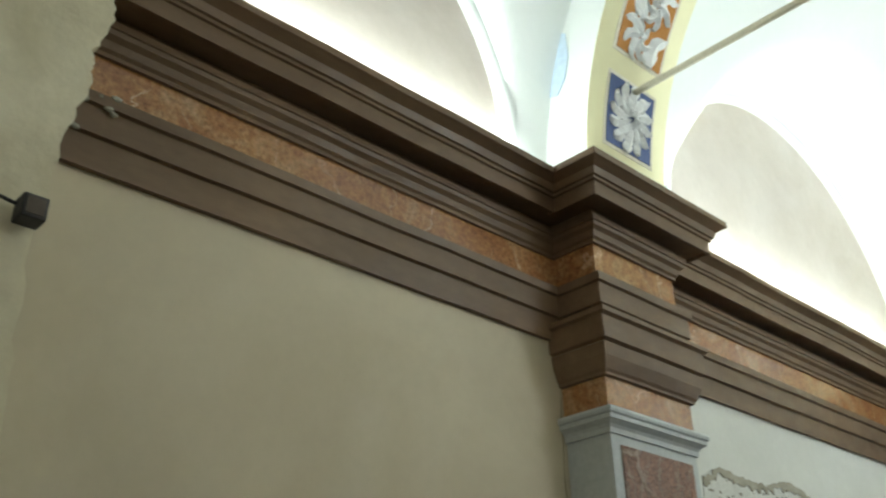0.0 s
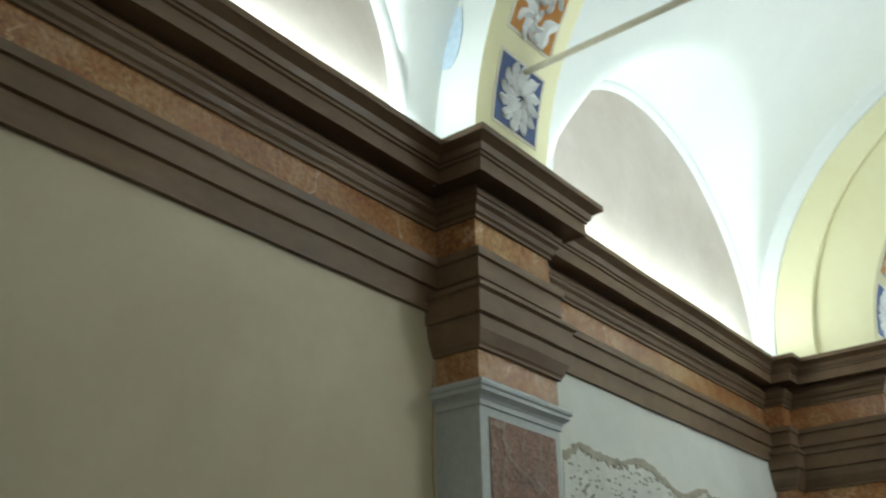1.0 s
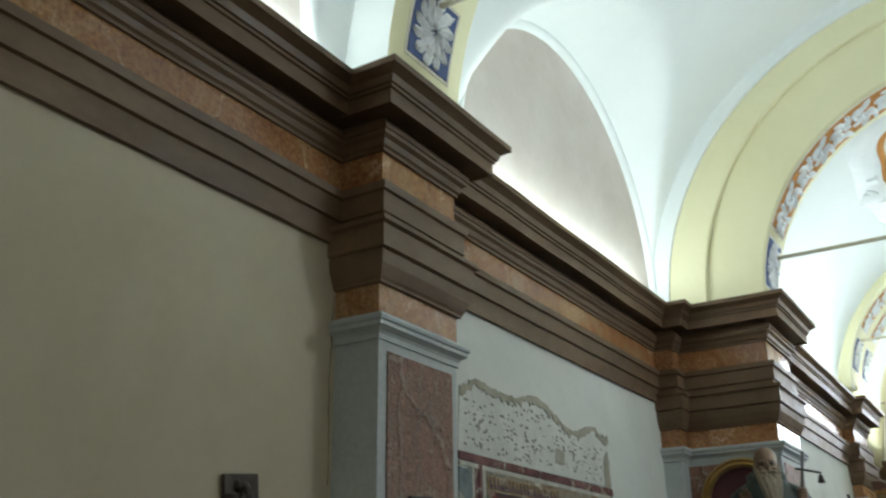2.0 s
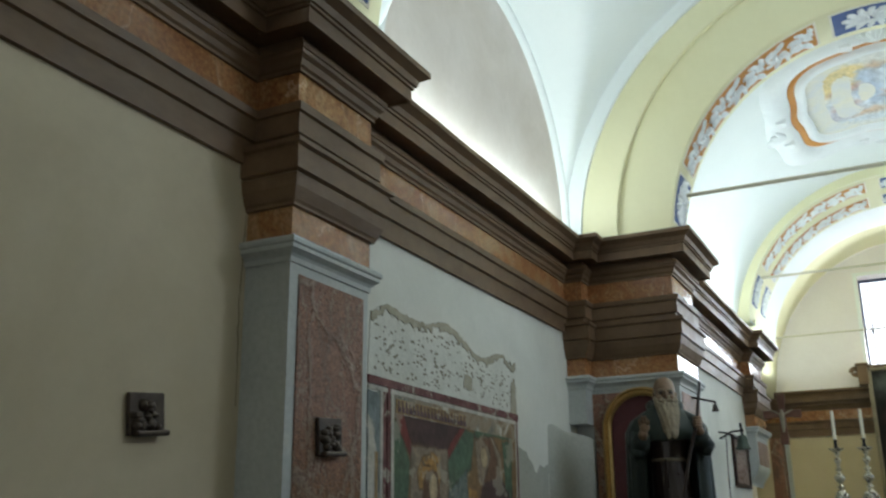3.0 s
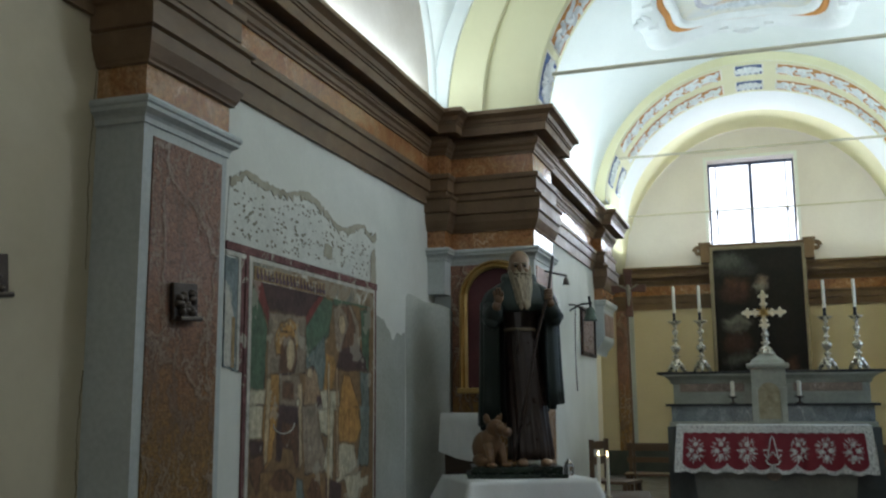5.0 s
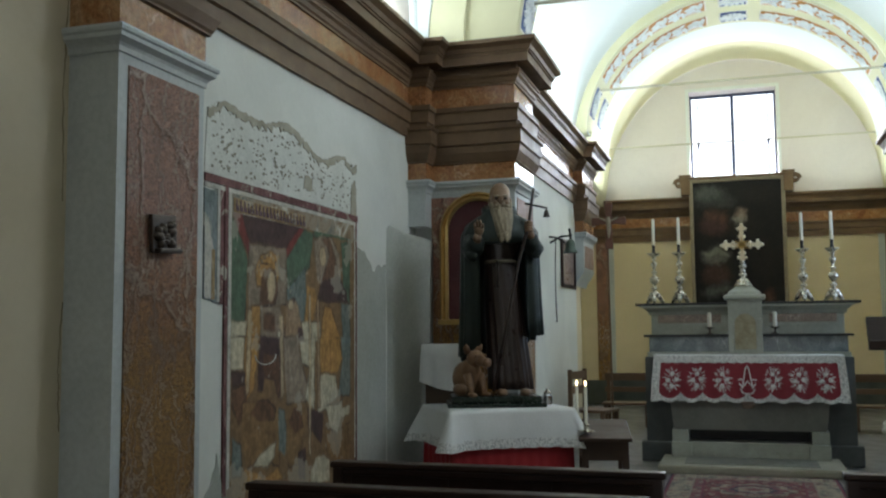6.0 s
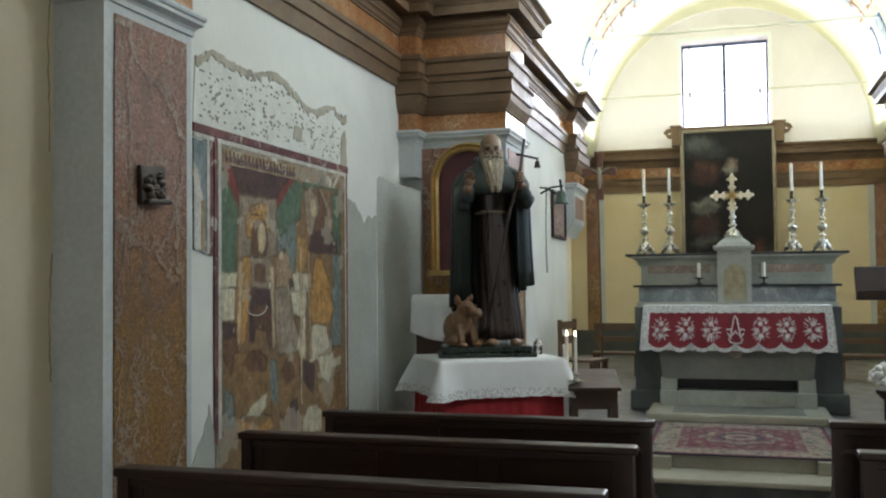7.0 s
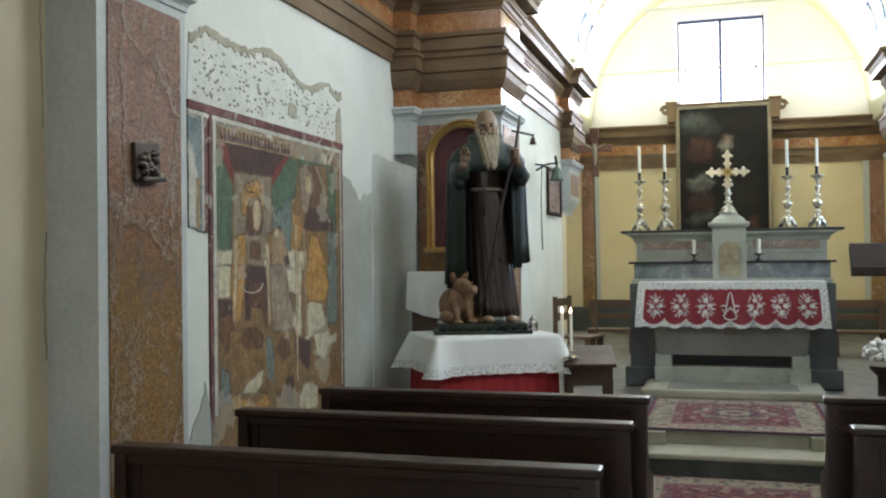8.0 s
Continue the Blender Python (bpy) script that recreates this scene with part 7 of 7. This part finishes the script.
box(bm, -0.035, 0.035, -0.012, 0.012, 2.20, 2.665, bevel=0.006)
box(bm, -0.155, 0.155, -0.012, 0.012, 2.45, 2.52, bevel=0.006)
for cx, cz in ((-0.15, 2.485), (0.15, 2.485), (0, 2.66), (0, 2.21)):
    box(bm, cx - 0.045, cx + 0.045, -0.013, 0.013, cz - 0.045, cz + 0.045, bevel=0.012)
part("cross_board", bm, WOOD_CROSS, cruc)
part("carved_shape", tube([(0, -0.03, 2.29), (0.005, -0.035, 2.38), (0, -0.04, 2.47), (0, -0.04, 2.53)], [0.012, 0.022, 0.026, 0.018], 8), CORD, cruc, "small pale carved form")
part("carved_arms", tube([(-0.11, -0.02, 2.53), (0, -0.03, 2.47), (0.11, -0.02, 2.53)], 0.010, 8), CORD, cruc, "small pale carved form")

bell = base("sanctuary_bell", pose(-1.62, 9.5, 2.36), "dark bronze bell on an iron wall bracket", "bell")
part("bell_body", lathe([(0.075, -0.08), (0.070, -0.07), (0.052, -0.02), (0.046, 0.02), (0.035, 0.05), (0.012, 0.06)], 22), mottled("green_bronze", (0.05, 0.075, 0.06), (0.11, 0.13, 0.11), 0.4, 8, 50, metal=0.8), bell, "", True)
part("bracket", tube([(0.02, 0, 0.10), (-0.10, 0, 0.09), (-0.21, 0, 0.03)], 0.010), IRON, bell)
part("bracket", tube([(0.0, -0.05, 0.16), (0.0, 0.02, 0.06)], 0.012), IRON, bell)
part("scroll", tube([(-0.05, -0.02, 0.02), (-0.14, -0.03, 0.08), (-0.21, -0.03, 0.09)], 0.009), IRON, bell)
bm = bmesh.new()
for k in range(30):
    q = bmesh.ops.create_icosphere(bm, subdivisions=1, radius=0.011)
    bmesh.ops.translate(bm, verts=q["verts"], vec=(-0.15 - 0.01 * math.sin(k * 0.1), 0, 0.05 - 0.028 * k))
tagged(part("pull_chain", bm, IRON, bell, "beaded iron pull chain"), kind="stuff")
panel_board = base("leaning_board", pose(CHAN + 0.02, 8.12, 0.25), "plain tan board against the white chancel wall", "board")
part("board", boxed(0.0, 0.025, -0.25, 0.25, 0.0, 1.85, bevel=0.006), mottled("tan_painted_board", (0.24, 0.19, 0.11), (0.32, 0.26, 0.16), 0.6, 3, 40), panel_board)
part("batten", boxed(0.025, 0.04, -0.24, 0.24, 1.72, 1.80, bevel=0.004), WOOD_BENCH, panel_board)
frame_pic = base("framed_picture", pose(CHAN + 0.004, 10.52, 2.23), "small dark framed picture on the white wall", "picture")
for y0, y1, z0, z1 in ((-0.42, -0.38, -0.26, 0.26), (0.38, 0.42, -0.26, 0.26), (-0.38, 0.38, 0.22, 0.26), (-0.38, 0.38, -0.26, -0.22)):
    part("frame", boxed(0.0, 0.03, y0, y1, z0, z1, bevel=0.005), WOOD_DARK, frame_pic)
part("print", boxed(0.0, 0.012, -0.38, 0.38, -0.22, 0.22), mottled("brown_pink_print", (0.22, 0.15, 0.13), (0.34, 0.25, 0.22), 0.3, 6, 40), frame_pic, "faded brown print")


# ---- rugs ----
def rug_pattern(name, scale, palette):
    """Knotted pile: small flowers and leaves in a few wools, mirrored about the rug's axis."""
    m, t, b = material(name, 0.95)
    spot = t.nodes.new("ShaderNodeVectorMath")
    spot.operation = "ABSOLUTE"
    shift = node(t, "Mapping", Location=(-0.05, 0, 0), Scale=(1, 1, 0.01))
    g = node(t, "NewGeometry")
    t.links.new(g.outputs["Position"], shift.inputs["Vector"])
    t.links.new(shift.outputs["Vector"], spot.inputs[0])
    layers = []
    for k, rnd_ in ((1.0, 0.75), (2.3, 0.9)):
        v = node(t, "TexVoronoi", Scale=scale * k, Randomness=rnd_)
        t.links.new(spot.outputs[0], v.inputs["Vector"])
        pick = node(t, "SeparateColor")
        t.links.new(v.outputs["Color"], pick.inputs[0])
        r = node(t, "ValToRGB")
        r.color_ramp.interpolation = "CONSTANT"
        e = r.color_ramp.elements
        while len(e) < len(palette):
            e.new(0.5)
        for i, c in enumerate(palette):
            e[i].position, e[i].color = i / len(palette), (*c, 1)
        t.links.new(pick.outputs[0], r.inputs["Fac"])
        rim = ramp(t, v.outputs["Distance"], [(0.46, (1, 1, 1)), (0.58, (0, 0, 0))])
        layers.append(mix(t, rim, palette[0], r.outputs["Color"]))
    t.links.new(mix(t, 0.40, *layers), b.inputs["Base Color"])
    relief(t, b, grain(t, 260, 3), 0.5, 0.004)
    return m


R_RED, R_CREAM, R_NAVY, R_ROSE, R_SAGE = (0.115, 0.012, 0.018), (0.27, 0.225, 0.165), (0.016, 0.018, 0.040), (0.15, 0.045, 0.050), (0.075, 0.085, 0.065)
RED_FIELD = rug_pattern("red_carpet_field", 17, [R_RED, R_CREAM, R_RED, R_NAVY, R_CREAM, R_ROSE, R_SAGE])
PALE_BORDER = rug_pattern("pale_carpet_border", 17, [R_CREAM, R_SAGE, R_CREAM, R_NAVY, R_RED, R_SAGE])
ROSE_PILE = rug_pattern("rose_carpet_pile", 21, [R_ROSE, R_RED, R_CREAM, R_NAVY, R_SAGE])
CREAM_PILE = mottled("cream_carpet_pile", (0.17, 0.14, 0.105), (0.25, 0.21, 0.165), 0.95, 12, 150)
NAVY_EDGE = mottled("navy_carpet_edge", (0.02, 0.014, 0.03), (0.045, 0.03, 0.05), 0.95, 6, 150)
CRIMSON_EDGE = mottled("crimson_carpet_edge", (0.10, 0.012, 0.030), (0.15, 0.025, 0.045), 0.95, 6, 150)
for x0, x1, y0, y1, z, label in ((-0.62, 0.72, 7.03, 8.56, 0.25, "red and cream patterned rug before the altar"), (-0.62, 0.70, 4.55, 6.66, 0.0, "red patterned rug with a blue medallion in the aisle")):
    rug = base("rug", pose((x0 + x1) / 2, (y0 + y1) / 2, z), label, "rug", "patterned rugs")
    u, v = (x1 - x0) / 2, (y1 - y0) / 2
    part("edge", boxed(-u, u, -v, v, 0.001, 0.010), NAVY_EDGE, rug, "dark navy edge")
    for i, (g, mm) in enumerate(((0.014, CRIMSON_EDGE), (0.034, PALE_BORDER), (0.20, CREAM_PILE), (0.212, ROSE_PILE), (0.285, CRIMSON_EDGE))):
        part("border", boxed(-u + g, u - g, -v + 1.15 * g, v - 1.15 * g, 0.002, 0.0112 + 0.0005 * i), mm, rug)
    part("field", boxed(-u + 0.3, u - 0.3, -v + 0.345, v - 0.345, 0.003, 0.0152), RED_FIELD, rug, "red patterned field")
    for k, mm in ((1.0, PALE_BORDER), (0.80, ROSE_PILE), (0.58, NAVY_EDGE), (0.46, PALE_BORDER), (0.25, ROSE_PILE)):
        o = [((u - 0.3) * 0.8 * k * (1 + 0.1 * math.cos(8 * a)) * math.cos(a), (v - 0.3) * 0.62 * k * (1 + 0.1 * math.cos(8 * a)) * math.sin(a)) for a in [q * math.pi / 24 for q in range(48)]]
        part("medallion", prism(o, 0.0025, Matrix(((1, 0, 0, 0), (0, 0, 1, 0), (0, 1, 0, 0.0165 + 0.002 * (1 - k)), (0, 0, 0, 1)))), mm, rug)
